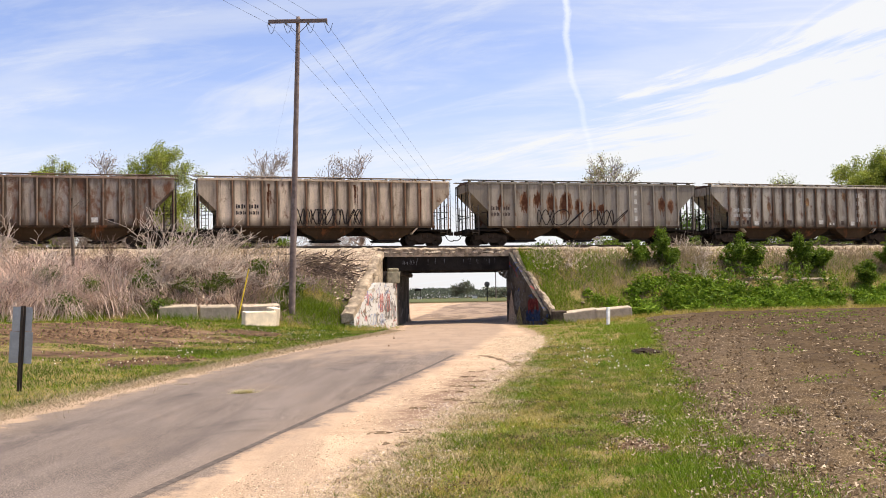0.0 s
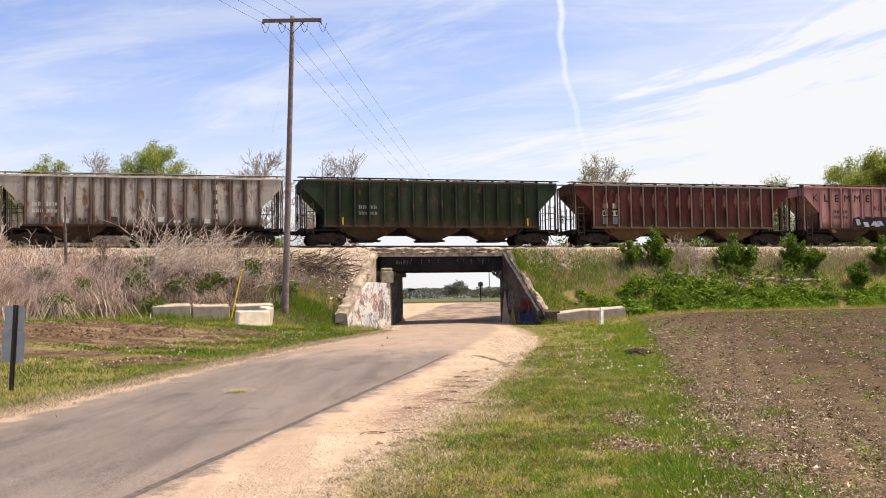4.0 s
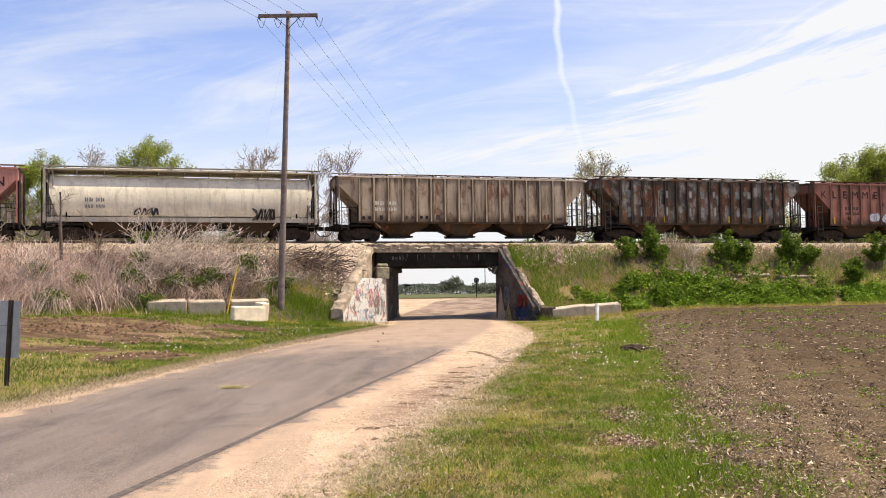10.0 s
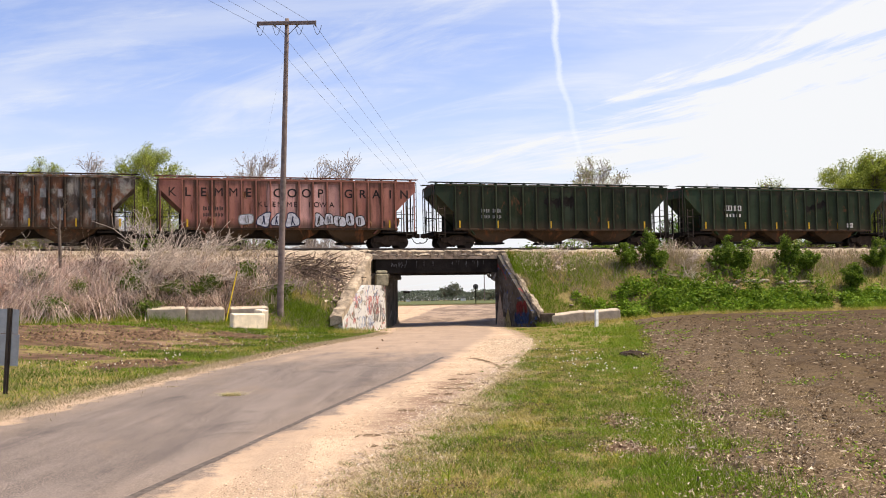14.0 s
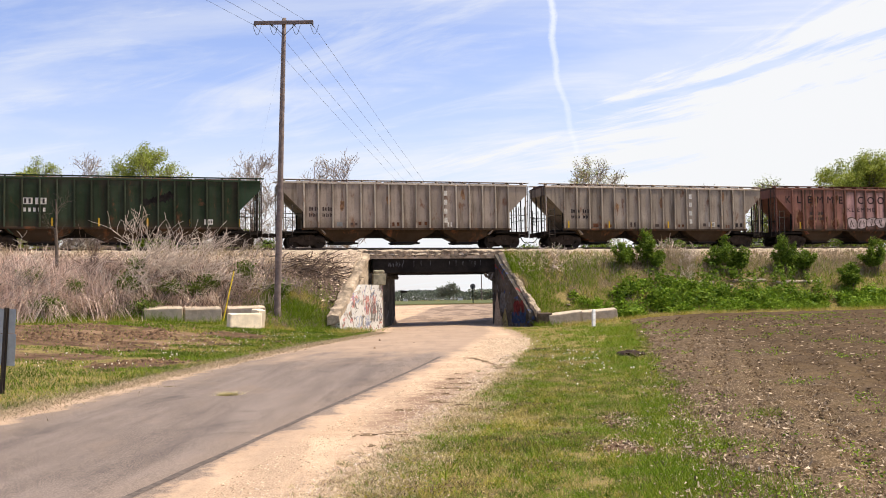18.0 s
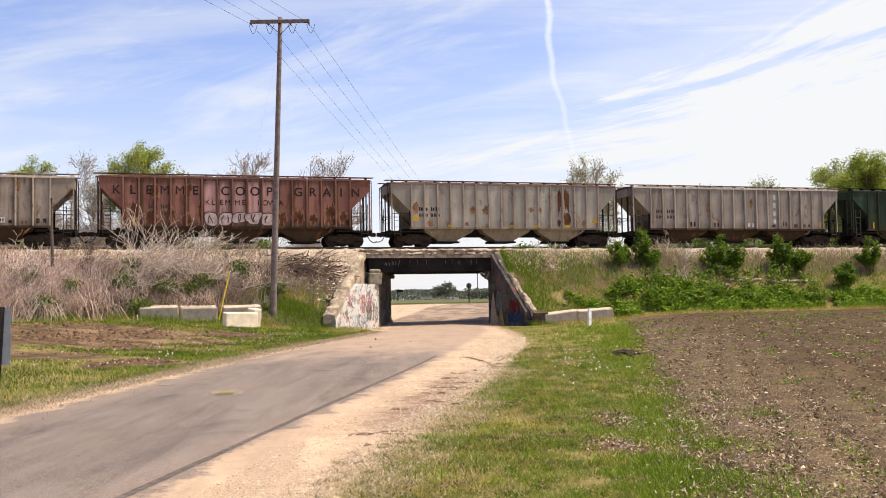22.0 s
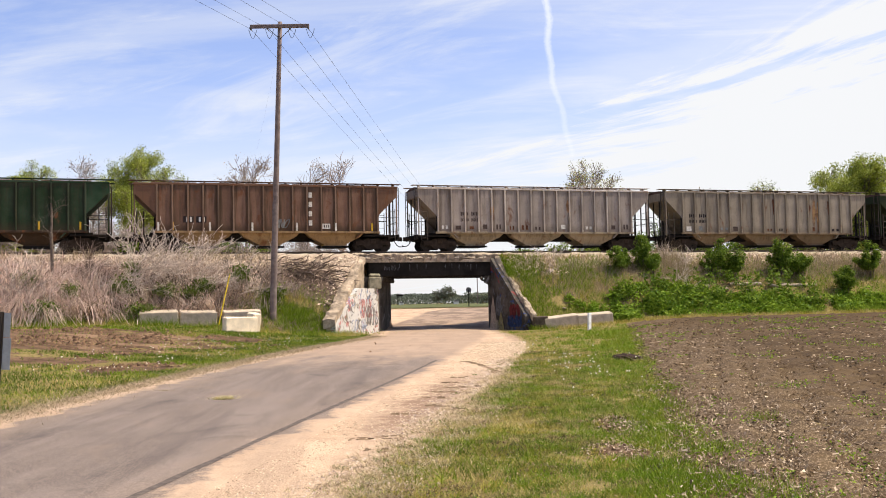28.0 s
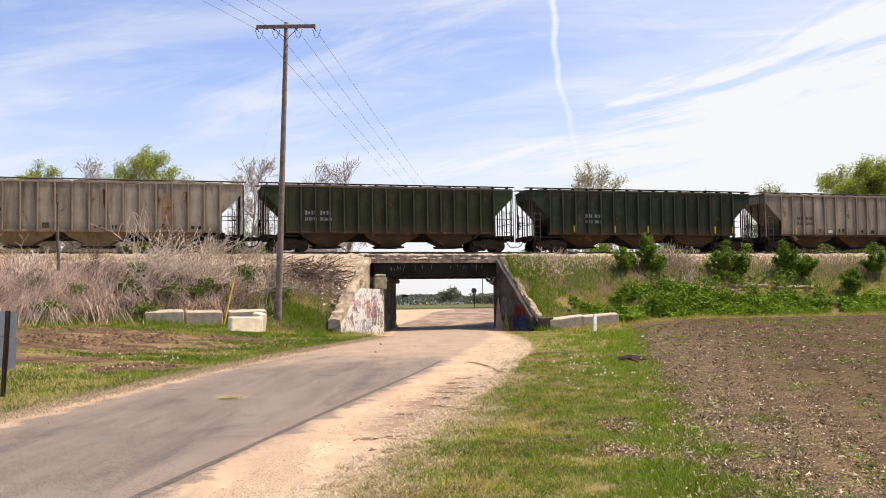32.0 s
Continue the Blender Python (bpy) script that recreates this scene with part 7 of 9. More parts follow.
    x = np.repeat(cx, per) + rng.normal(0, 1, k * per) * np.repeat(rx, per)
    y = np.repeat(cy, per) + rng.normal(0, 1, k * per) * np.repeat(ry, per)
    blades("lush_grass", x, y, np.repeat(rng.uniform(0.04, 0.095, k), per) * rng.uniform(0.4, 1.2, k * per), 0.006 * (0.7 + y / 14), M_LUSH, "lush bright green mats of grass in the verge", "grass", rng, 0.6)
    # meadow on the other side of the road
    n = 225000
    y = 17 + 41 * rng.random(n) ** 0.9
    x = along(ROAD_L, y) - 0.25 - 24 * rng.random(n) ** 1.5
    g = noise_field(x, y, 0.35, 5)
    bare = bare_at(x, y) + (noise_field(x, y, 0.6, 6) - 0.5) * 1.8
    s, d = x * COS + (y - 71.0) * SIN, -x * SIN + (y - 71.0) * COS
    keep = (rng.random(n) < 0.35 + 0.8 * g) & ((bare > 0.9) | (rng.random(n) < 0.05)) & (d < -9.2)
    x, y, g = x[keep], y[keep], g[keep]
    olive = rng.random(len(x)) < 0.04 + 1.3 * (noise_field(x, y, 0.5, 15) - 0.4)
    dark = ~olive & (noise_field(x, y, 1.2, 19) > 0.50)
    for k, mat, say in ((olive, M_GRASS, "olive grass thinning to bare brown patches"), (dark, M_GRASS_DARK, "darker clumps of meadow grass"), (~olive & ~dark, M_GRASS_GREEN, "green grass with bare brown patches")):
        m = int(k.sum())
        blades("meadow_grass", x[k], y[k], (0.05 + 0.07 * g[k]) * rng.uniform(0.4, 1.6, m), 0.019 * rng.uniform(0.7, 1.5, m) * (y[k] / 30), mat, say, "grass", rng, 0.6)
    # straw along the road's edge
    n = 26000
    y = 12 + 46 * rng.random(n)
    x = along(ROAD_L, y) + rng.normal(0.1, 0.42, n)
    blades("edge_straw", x, y, 0.05 * rng.uniform(0.3, 1.5, n), 0.012 * rng.uniform(0.7, 1.5, n) * (0.6 + y / 40), M_STALK_TAN, "dry straw along the road edge", "dry grass", rng, 1.2, z=ground_level(x, y) + 0.015)
    # clods on the bare soil
    n = 7000
    x = rng.normal(-15.5, 4.6, n)
    y = rng.normal(42.5, 5.2, n)
    x[:500], y[:500] = rng.normal(-8.95, 0.7, 500), rng.normal(30.2, 1.1, 500)
    x[500:800], y[500:800] = rng.normal(5.6, 0.18, 300), rng.normal(29.8, 0.45, 300)
    k = noise_field(x, y, 0.7, 16) > 0.47
    k[500:800] = True
    # crumbs of earth showing through the turf
    y[1400:3200] = 6 + 26 * rng.random(1800) ** 1.4
    x[1400:3200] = along(ROAD_R, y[1400:3200]) + (field_edge(y[1400:3200]) - along(ROAD_R, y[1400:3200])) * rng.random(1800)
    k[1400:3200] = noise_field(x[1400:3200], y[1400:3200], 1.3, 66) > 0.48
    # crumbs in the small bare patches of the verge
    for i, (cx, cy, rx, ry) in enumerate(q for q in BARE if q[2] < 0.5):
        a, b = 800 + 160 * i, 960 + 160 * i
        x[a:b], y[a:b] = rng.normal(cx, rx * 0.6, 160), rng.normal(cy, ry * 0.6, 160)
        k[a:b] = True
    x, y = x[k], y[k]
    n = len(x)
    base = np.array([(1, 0, 0), (0, 1, 0), (-1, 0, 0), (0, -1, 0), (0, 0, 0.8)], float)
    r = 0.062 * rng.uniform(0.25, 1.9, n) * np.clip(y / 40, 0.2, 1.0)
    v = np.column_stack([x, y, ground_level(x, y) - 0.01])[:, None, :] + base[None] * r[:, None, None] * rng.uniform(0.5, 1.5, (n, 5, 1))
    tri = np.array([(0, 1, 4), (1, 2, 4), (2, 3, 4), (3, 0, 4)])
    f = (np.arange(n)[:, None, None] * 5 + tri[None]).reshape(-1, 3)
    m, nt, p = material("dug_soil_clods")
    nt.links.new(blend(nt, island_random(nt), (0.045, 0.025, 0.015), (0.20, 0.125, 0.075)), p.inputs["Base Color"])
    p.inputs["Roughness"].default_value = 1.0
    tagged(new("dug_soil", fast_mesh("dug_soil", v.reshape(-1, 3), f, m)), "loose dark clods of dug soil", "soil", kind="stuff")
    # taller grass round the pole and before the bank
    n = 16000
    s = rng.uniform(-46, -7.5, n)
    d = -10.4 + rng.normal(0, 0.7, n)
    k = n // 2
    s[:k], d[:k] = rng.normal(-11.0, 1.6, k), rng.normal(-8.0, 0.9, k)
    x, y = in_track(s, d)
    pick = noise_field(x, y, 0.8, 29) + rng.normal(0, 0.08, n) + 0.2 * (np.arange(n) < k)
    for j, mat, say in ((pick > 0.48, M_GRASS_GREEN, "tall fresh grass at the foot of the bank"), (pick <= 0.48, M_GRASS, "yellowish grass at the foot of the bank")):
        q = int(j.sum())
        blades("tall_grass", x[j], y[j], 0.27 * rng.uniform(0.3, 1.5, q), 0.03 * rng.uniform(0.7, 1.3, q), mat, say, "grass", rng, 0.6)
    # right verge at the foot of the bank, and grass in front of the blocks
    n = 15000
    s = rng.uniform(4.5, 48, n)
    d = rng.normal(-11.0, 0.7, n)
    x, y = in_track(s, d)
    blades("tall_grass", x, y, 0.22 * rng.uniform(0.4, 1.5, n), 0.03 * rng.uniform(0.7, 1.3, n), M_GRASS, "yellow-green grass strip below the bank", "grass", rng, 0.5)


def noise_field(x, y, scale, seed):
    """Smooth blotches between 0 and 1."""
    rng = np.random.default_rng(seed)
    out = np.zeros(len(x))
    total = 0.0
    for o in range(3):
        g = rng.random((64, 64))
        u, v = x * scale * 2 ** o + 17.3 * o + 500, y * scale * 2 ** o + 9.1 * o + 500
        i, j = np.floor(u).astype(int), np.floor(v).astype(int)
        a, b = u - i, v - j
        a, b = a * a * (3 - 2 * a), b * b * (3 - 2 * b)
        i0, i1, j0, j1 = i % 64, (i + 1) % 64, j % 64, (j + 1) % 64
        val = (g[i0, j0] * (1 - a) + g[i1, j0] * a) * (1 - b) + (g[i0, j1] * (1 - a) + g[i1, j1] * a) * b
        out += val * 0.5 ** o
        total += 0.5 ** o
    return out / total


build_grass()


def build_bank_growth():
    rng = np.random.default_rng(33)
    # dead stalks on the bank, thickest where it is farthest from the bridge
    n = 36000
    s = -9.0 - 40 * rng.random(n) ** 0.8
    d = -10.0 + 6.6 * rng.random(n)
    clump = noise_field(s, d * 1.5, 0.5, 2)
    keep = (rng.random(n) < 0.25 + 1.1 * clump * ease(-9.5, -16, s)) & ~((s > -13.6) & (d < -6.6))
    s, d, clump = s[keep], d[keep], clump[keep]
    x, y = in_track(s, d)
    tall = 0.55 + 0.75 * ease(-14, -27, s) * clump + 0.3 * clump
    tall = tall * (0.30 + 0.70 * np.maximum(ease(-4.2, -6.4, d), ease(-27, -33, s)))
    stalks("dead_stalks", x, y, tall * rng.uniform(0.35, 1.4, len(x)), 0.030 * rng.uniform(0.4, 1.0, len(x)) * (1 + 1.6 * rng.random(len(x)) ** 4), M_STALK, "bleached pinkish dead stalks covering the bank", "dry grass", rng, 0.55, sway=np.column_stack([(noise_field(x, y, 0.55, 41) - 0.5) * 5.0, (noise_field(x, y, 0.5, 42) - 0.6) * 2.5]))
    n = 26000
    s = rng.uniform(-46, -20, n)
    d = -7.2 + rng.normal(0, 1.7, n)
    keep = ease(-19, -29, s) > rng.random(n)
    s, d = s[keep], d[keep]
    x, y = in_track(s, d)
    stalks("tall_reeds", x, y, rng.uniform(0.6, 2.1, len(x)) * (0.35 + 0.65 * np.maximum(ease(-4.6, -6.6, d), ease(-28, -33, s))), 0.038 * rng.uniform(0.6, 1.4, len(x)), M_REED, "tall pale dead reeds on the bank", "reeds", rng, 0.28, sway=np.column_stack([(noise_field(x, y, 0.5, 43) - 0.5) * 2.4, (noise_field(x, y, 0.5, 44) - 0.6) * 1.2]))
    # bleached bundles that stand out of the tangle
    m = 620
    cs, cd = -11.5 - 36 * rng.random(m) ** 0.65, -9.6 + 5.2 * rng.random(m)
    per = 16
    s = np.repeat(cs, per) + rng.normal(0, 0.16, m * per)
    d = np.repeat(cd, per) + rng.normal(0, 0.12, m * per)
    x, y = in_track(s, d)
    bend = np.repeat(rng.normal(0, 0.45, (m, 2)), per, axis=0)
    stalks("pale_stalks", x, y, np.repeat(rng.uniform(0.5, 1.5, m) * (0.4 + 0.6 * ease(-4.4, -6.6, cd)), per) * rng.uniform(0.6, 1.2, m * per), 0.035 * rng.uniform(0.6, 1.4, m * per), M_STALK_PALE, "bleached bundles of dead stalks on the bank", "dry grass", rng, 0.25, sway=bend)
    # green grass coming up through the foot of the tangle
    n = 9000
    s = -40 + 27 * rng.random(n)
    d = -10.9 + 2.6 * rng.random(n) ** 1.6
    keep = noise_field(s, d, 0.5, 81) > 0.36 + 0.22 * ease(-10.0, -8.6, d)
    x, y = in_track(s[keep], d[keep])
    blades("foot_grass", x, y, 0.42 * rng.uniform(0.4, 1.5, len(x)), 0.032 * rng.uniform(0.6, 1.3, len(x)), M_GRASS_GREEN, "rough green grass at the foot of the dead stalks", "grass", rng, 0.5)
    # brown stems and shadowy litter between the bleached ones
    n = 6500
    s = -10.5 - 38 * rng.random(n) ** 0.75
    d = -10.0 + 6.0 * rng.random(n)
    keep = (noise_field(s, d * 1.4, 0.8, 72) > 0.50) & ~((s > -13.6) & (d < -6.6))
    s, d = s[keep], d[keep]
    x, y = in_track(s, d)
    stalks("brown_stalks", x, y, (0.4 + 0.6 * ease(-4.4, -6.6, d)) * rng.uniform(0.5, 1.5, len(x)), 0.045 * rng.uniform(0.5, 1.4, len(x)), M_STALK_BROWN, "dark brown dead stems in the tangle on the bank", "dry grass", rng, 0.5, sway=np.column_stack([(noise_field(x, y, 0.55, 73) - 0.4) * 4.0, (noise_field(x, y, 0.5, 74) - 0.6) * 2.0]))
    # tufts of dry grass on the shoulder of the track
    n = 5200
    s = -47 + 35 * rng.random(n) ** 0.9
    d = -3.9 + 1.0 * rng.random(n)
    k = noise_field(s, d, 0.7, 18) > 0.47
    s, d = s[k], d[k]
    x, y = in_track(s, d)
    blades("shoulder_grass", x, y, 0.55 * rng.uniform(0.3, 1.5, len(x)), 0.03 * rng.uniform(0.6, 1.4, len(x)), M_STALK_TAN, "dry grass tufts on the shoulder of the track", "dry grass", rng, 0.45, z=np.where(d > -3.3, 5.0, 4.75) + 0 * d)
    # green sprigs among the stalks
    for i, (a, b, w, h) in enumerate([(-26.0, -6.6, 1.0, 0.9), (-23.7, -7.4, 0.7, 0.7), (-20.4, -5.8, 0.7, 1.1), (-20.9, -7.0, 1.0, 0.8), (-18.6, -7.4, 1.0, 0.7), (-16.4, -7.0, 0.9, 0.9), (-17.2, -7.4, 0.7, 0.6), (-14.2, -5.6, 0.9, 0.9), (-12.2, -6.6, 0.8, 0.7), (-24.9, -8.8, 1.3, 0.7), (-19.9, -9.0, 1.2, 0.6)]):
        x, y = in_track(a, b - 0.9)
        z = float(ground_level(x, y)) + 0.25
        h = h * 1.1
        m = 700
        c = rng.normal(0, 1, (m, 3)) * np.array([w * 0.34, w * 0.3, h * 0.27]) + np.array([x, y, z + h * 0.55])
        v, f = leaf_quads(c, np.full(m, 0.08), rng)
        tagged(new("bank_weed", fast_mesh("bank_weed", v, f, M_LEAF_DULL)), "small green weed among the dead stalks", "weed", "weeds on the bank", "stuff")
    # green weeds low on the other slope, dry grass above them
    cs = 6.0 + 44 * rng.random(800)
    cd = -10.5 + 4.8 * rng.random(800) ** 1.1
    g = noise_field(cs, cd, 0.45, 12)
    keep = (g > 0.36 + 0.16 * ease(22, 30, cs)) & (cs + (cd + 10.4) * 0.7 > 9.3) & (cd < -6.9 - 1.7 * ease(14, 19, cs))
    cs, cd, g = cs[keep], cd[keep], g[keep]
    per = 100
    size = 0.24 + 0.55 * g * rng.uniform(0.6, 1.3, len(g))
    way = rng.normal(0, 1, (len(cs), per, 3))
    way /= np.linalg.norm(way, axis=2)[:, :, None]
    way[:, :, 2] = np.abs(way[:, :, 2])
    reach = rng.random((len(cs), per, 1)) ** 0.35
    off = way * reach * size[:, None, None]
    s = (cs[:, None] + off[:, :, 0]).ravel()
    d = (cd[:, None] + off[:, :, 1]).ravel()
    x, y = in_track(s, d)
    z = ground_level(x, y) + (off[:, :, 2] * 1.25).ravel()
    v, f = leaf_quads(np.column_stack([x, y, z]), np.full(len(x), 0.115), rng, 0.35, 0.45)
    tagged(new("bank_greenery", fast_mesh("bank_greenery", v, f, M_LEAF_WEED)), "dense bright green weeds on the lower bank", "weeds", kind="stuff")
    # lighter grass-like growth low down, towards the far end
    n = 15000
    s = 12 + 26 * rng.random(n)
    d = -10.9 + 2.6 * rng.random(n) ** 1.2
    k = noise_field(s, d, 0.6, 23) > 0.42
    x, y = in_track(s[k], d[k])
    blades("light_weeds", x, y, 0.42 * rng.uniform(0.4, 1.5, len(x)), 0.04 * rng.uniform(0.7, 1.3, len(x)), M_LEAF_LIGHT, "light green weeds along the foot of the bank", "weeds", rng, 0.5)
    # broad-leaved stems standing out of the weeds
    n = 130
    cs = 10.0 + 15 * rng.random(n)
    cd = -9.9 + 3.4 * rng.random(n)
    cx, cy = in_track(cs, cd)
    per = 30
    tall = rng.uniform(0.4, 1.0, n)
    k = rng.random((n, per))
    x = (cx[:, None] + rng.normal(0, 0.16, (n, per)) * (0.4 + k)).ravel()
    y = (cy[:, None] + rng.normal(0, 0.16, (n, per)) * (0.4 + k)).ravel()
    z = (ground_level(cx, cy)[:, None] + 0.25 + k * tall[:, None]).ravel()
    v, f = leaf_quads(np.column_stack([x, y, z]), np.full(len(x), 0.11), rng, 0.4)
    tagged(new("tall_weeds", fast_mesh("tall_weeds", v, f, M_LEAF_SHRUB)), "taller broad-leaved green weeds on the bank", "weeds", kind="stuff")
    n = 50000
    s = 3.6 + 46 * rng.random(n) ** 1.5
    d = -9.4 + 6.0 * rng.random(n) ** 0.8
    keep = rng.random(n) < 0.35 + 0.75 * ease(14, 10, s)
    s, d = s[keep], d[keep]
    x, y = in_track(s, d)
    worn = ((x - 8.2) / 1.0) ** 2 + ((y - 66.1) / 0.55) ** 2 + noise_field(x, y, 1.2, 27) < 1.0
    x, y = x[~worn], y[~worn]
    tone = noise_field(x, y, 0.9, 24) + rng.normal(0, 0.06, len(x)) + 0.10 * ease(17, 12, x * COS + (y - 71.0) * SIN)
    for k, mat, say in ((tone > 0.50, M_GRASS_GREEN, "rough green grass on the bank"), ((tone <= 0.50) & (tone > 0.41), M_GRASS, "yellowish grass on the bank"), (tone <= 0.41, M_STALK_TAN, "withered grass among the green on the bank")):
        m = int(k.sum())
        blades("bank_grass", x[k], y[k], 0.27 * rng.uniform(0.4, 1.6, m), 0.03 * rng.uniform(0.7, 1.3, m), mat, say, "grass", rng, 0.5)
    n = 14000
    s = 4.5 + 46 * rng.random(n)
    d = -6.6 + 3.1 * rng.random(n)
    g = noise_field(s, d, 0.4, 14)
    keep = (rng.random(n) < (1.5 * g - 0.25) * ease(6, 12, s) + 0.5 * ease(23, 30, s) + 0.9 * ease(13.5, 15, s) * ease(18, 16.5, s) + 0.8 * ease(8.5, 6.5, s) * ease(-4.8, -4.2, d))
    s, d = s[keep], d[keep]
    x, y = in_track(s, d)
    m = 12000
    s2, d2 = 19 + 32 * rng.random(m), -9.6 + 4.6 * rng.random(m)
    keep2 = rng.random(m) < ease(18, 26, s2) * (0.3 + noise_field(s2, d2, 0.5, 67))
    x2, y2 = in_track(s2[keep2], d2[keep2])
    tan = noise_field(x2, y2, 0.8, 68) > 0.46
    for j, mat, say in ((tan, M_STRAW, "dull dry grass at the far end of the bank"), (~tan, M_GRASS_GREEN, "green shoots in the dry grass of the bank")):
        q = int(j.sum())
        blades("bank_grass", x2[j], y2[j], 0.45 * rng.uniform(0.4, 1.4, q), 0.03 * rng.uniform(0.7, 1.3, q), mat, say, "grass", rng, 0.45)
    blades("dry_bank_grass", x, y, (0.6 + 0.5 * ease(13.5, 15, s) * ease(18, 16.5, s)) * rng.uniform(0.4, 1.4, len(x)), 0.028 * rng.uniform(0.7, 1.3, len(x)), M_STALK_TAN, "tan dry grass along the top of the bank", "dry grass", rng, 0.3)


build_bank_growth()


def brush(label, s, d, spread, height, seed, mat, stems=7, lean=(0.5, 0.0), name="dead_brush"):
    """A tangle of dead branches on the bank."""
    rng = random.Random(seed)
    x, y = in_track(s, d)
    z = float(ground_level(x, y))
    b = tagged(new(name), label, "dead branches")
    b.matrix_basis = pose(x, y, z - 0.05)
    for i in range(stems):
        segs, tips = [], []
        p = Vector((rng.uniform(-spread, spread) * 0.5, rng.uniform(-0.5, 0.5), 0.0))
        p.z = float(ground_level(x + p.x, y + p.y)) - z
        way = Vector((rng.gauss(lean[0], 0.5), rng.gauss(lean[1], 0.4), rng.uniform(0.12, 0.62)))
        grow(rng, p, way, height * rng.uniform(0.7, 1.4), 0.030 * rng.uniform(0.6, 1.6), 2, segs, tips, 0.40, 0.1, (1, 3), 0.011, 0.28)
        part("branch", rods_mesh("branch", segs, mat, 4), None, b)


brush("tangle of bleached dead branches leaning over the bank", -20.4, -6.2, 3.4, 2.3, 5, M_STICK, 20, (0.9, 0.1))
brush("pale dead branches on the bank", -15.6, -5.0, 3.4, 1.3, 6, M_STICK, 6, (0.7, 0))
def stick_heap(label, s0, s1, d0, d1, count, mat, seed):
    """Cut sticks thrown across one another on the slope."""
    rng = random.Random(seed)
    x, y = in_track((s0 + s1) / 2, (d0 + d1) / 2)
    z = float(ground_level(x, y))
    heap = tagged(new("stick_heap"), label, "dead branches")
    heap.matrix_basis = pose(x, y, z)
    for i in range(count):
        s, d = rng.uniform(s0, s1), rng.uniform(d0, d1)
        px, py = in_track(s, d)
        pz = float(ground_level(px, py)) + rng.uniform(0.02, 0.38)
        ln, a, up = rng.uniform(0.5, 1.7), rng.gauss(0.2, 0.85), rng.gauss(-0.12, 0.38)
        q = Vector((px - x, py - y, pz - z))
        v = Vector((math.cos(a), math.sin(a), up)).normalized()
        r = rng.uniform(0.009, 0.030)
        pts, twigs = [q], []
        for k in range(3):
            v = (v + Vector((rng.gauss(0, 0.14), rng.gauss(0, 0.14), rng.gauss(0, 0.12)))).normalized()
            q = q + v * ln / 3
            pts.append(q)
            if rng.random() < 0.45:
                w = (v + Vector((rng.gauss(0, 0.6), rng.gauss(0, 0.6), rng.gauss(0.2, 0.5)))).normalized()
                twigs.append((q, q + w * ln * 0.35))
        stick = part("stick", tube_mesh("stick", pts, r * 0.9, mat, 5), None, heap)
        for c, e in twigs:
            part("twig", tube_mesh("twig", [c, (c + e) / 2 + Vector((0, 0, 0.02)), e], r * 0.4, mat, 4), None, stick)


stick_heap("heap of grey-brown dead branches near the abutment", -12.4, -8.0, -5.3, -3.9, 160, plain("grey_brown_sticks", (0.14, 0.10, 0.08), 0.9, 0, 0.65, 2.0), 7)
stick_heap("dark branches sliding down beside the abutment", -10.2, -8.0, -6.4, -5.2, 16, plain("dark_sticks", (0.15, 0.105, 0.085), 0.9), 8)
brush("pale dead twigs above the wing wall", 6.3, -4.2, 2.2, 0.7, 9, M_STICK, 9, (0.2, 0))
brush("pale dead twigs among the shrubs", 15.8, -4.6, 2.4, 0.9, 19, M_STICK, 9, (0.1, 0))
brush("broken pale branch among the weeds", 15.0, -7.2, 0.8, 0.9, 29, M_STICK, 3, (0.3, 0))
brush("bleached fallen branches on the bank", -17.2, -6.8, 5.0, 1.5, 25, M_STICK, 14, (0.9, 0))
brush("long bleached branches lying up the bank", -20.5, -7.4, 5.0, 2.0, 35, M_STICK, 9, (1.2, 0.3))
brush("grey dead branches tangled on the bank", -14.2, -6.4, 4.0, 1.3, 36, M_TWIG, 12, (0.6, 0))
brush("grey dead branches low on the bank", -25.5, -8.2, 7.0, 1.5, 37, M_TWIG, 12, (0.3, 0))
brush("bleached upright dead stems on the bank", -33.0, -7.6, 8.0, 1.9, 38, M_STICK, 14, (0.15, 0))
brush("bleached fallen branches low on the bank", -22.5, -8.0, 6.0, 1.2, 26, M_STICK, 9, (0.4, 0))
brush("pale broken branches on the bank", -28.5, -7.0, 7.0, 1.5, 27, M_STICK, 10, (0.2, 0))
brush("thin dead saplings on the bank", -23.0, -6.4, 2.6, 1.3, 10, plain("brown_sticks", (0.19, 0.135, 0.11), 0.9), 5, (0.1, 0))
brush("tall bleached dead stems by the track", -29.5, -4.8, 5.0, 1.5, 45, M_STICK, 16, (0.1, 0))
brush("bleached branches fanned out over the shoulder", -19.2, -5.2, 3.0, 1.7, 46, M_STICK, 14, (1.1, 0))
brush("dead saplings on the bank", -31.0, -6.8, 6.0, 1.5, 15, plain("brown_sticks", (0.19, 0.135, 0.11), 0.9), 6, (0.1, 0))


def fallen_log(s0, s1, d, r, seed):
    """A pale weathered trunk lying along the slope, half sunk in the weeds."""
    rng = random.Random(seed)
    pts = []
    for i in range(7):
        s = s0 + (s1 - s0) * i / 6
        x, y = in_track(s, d + rng.uniform(-0.06, 0.06))
        pts.append(Vector((x, y, float(ground_level(x, y)) + r * 0.7 + rng.uniform(-0.03, 0.04))))
    tagged(new("fallen_log", tube_mesh("fallen_log", pts, r, M_LOG, 8)), "pale weathered log lying along the bank", "log")


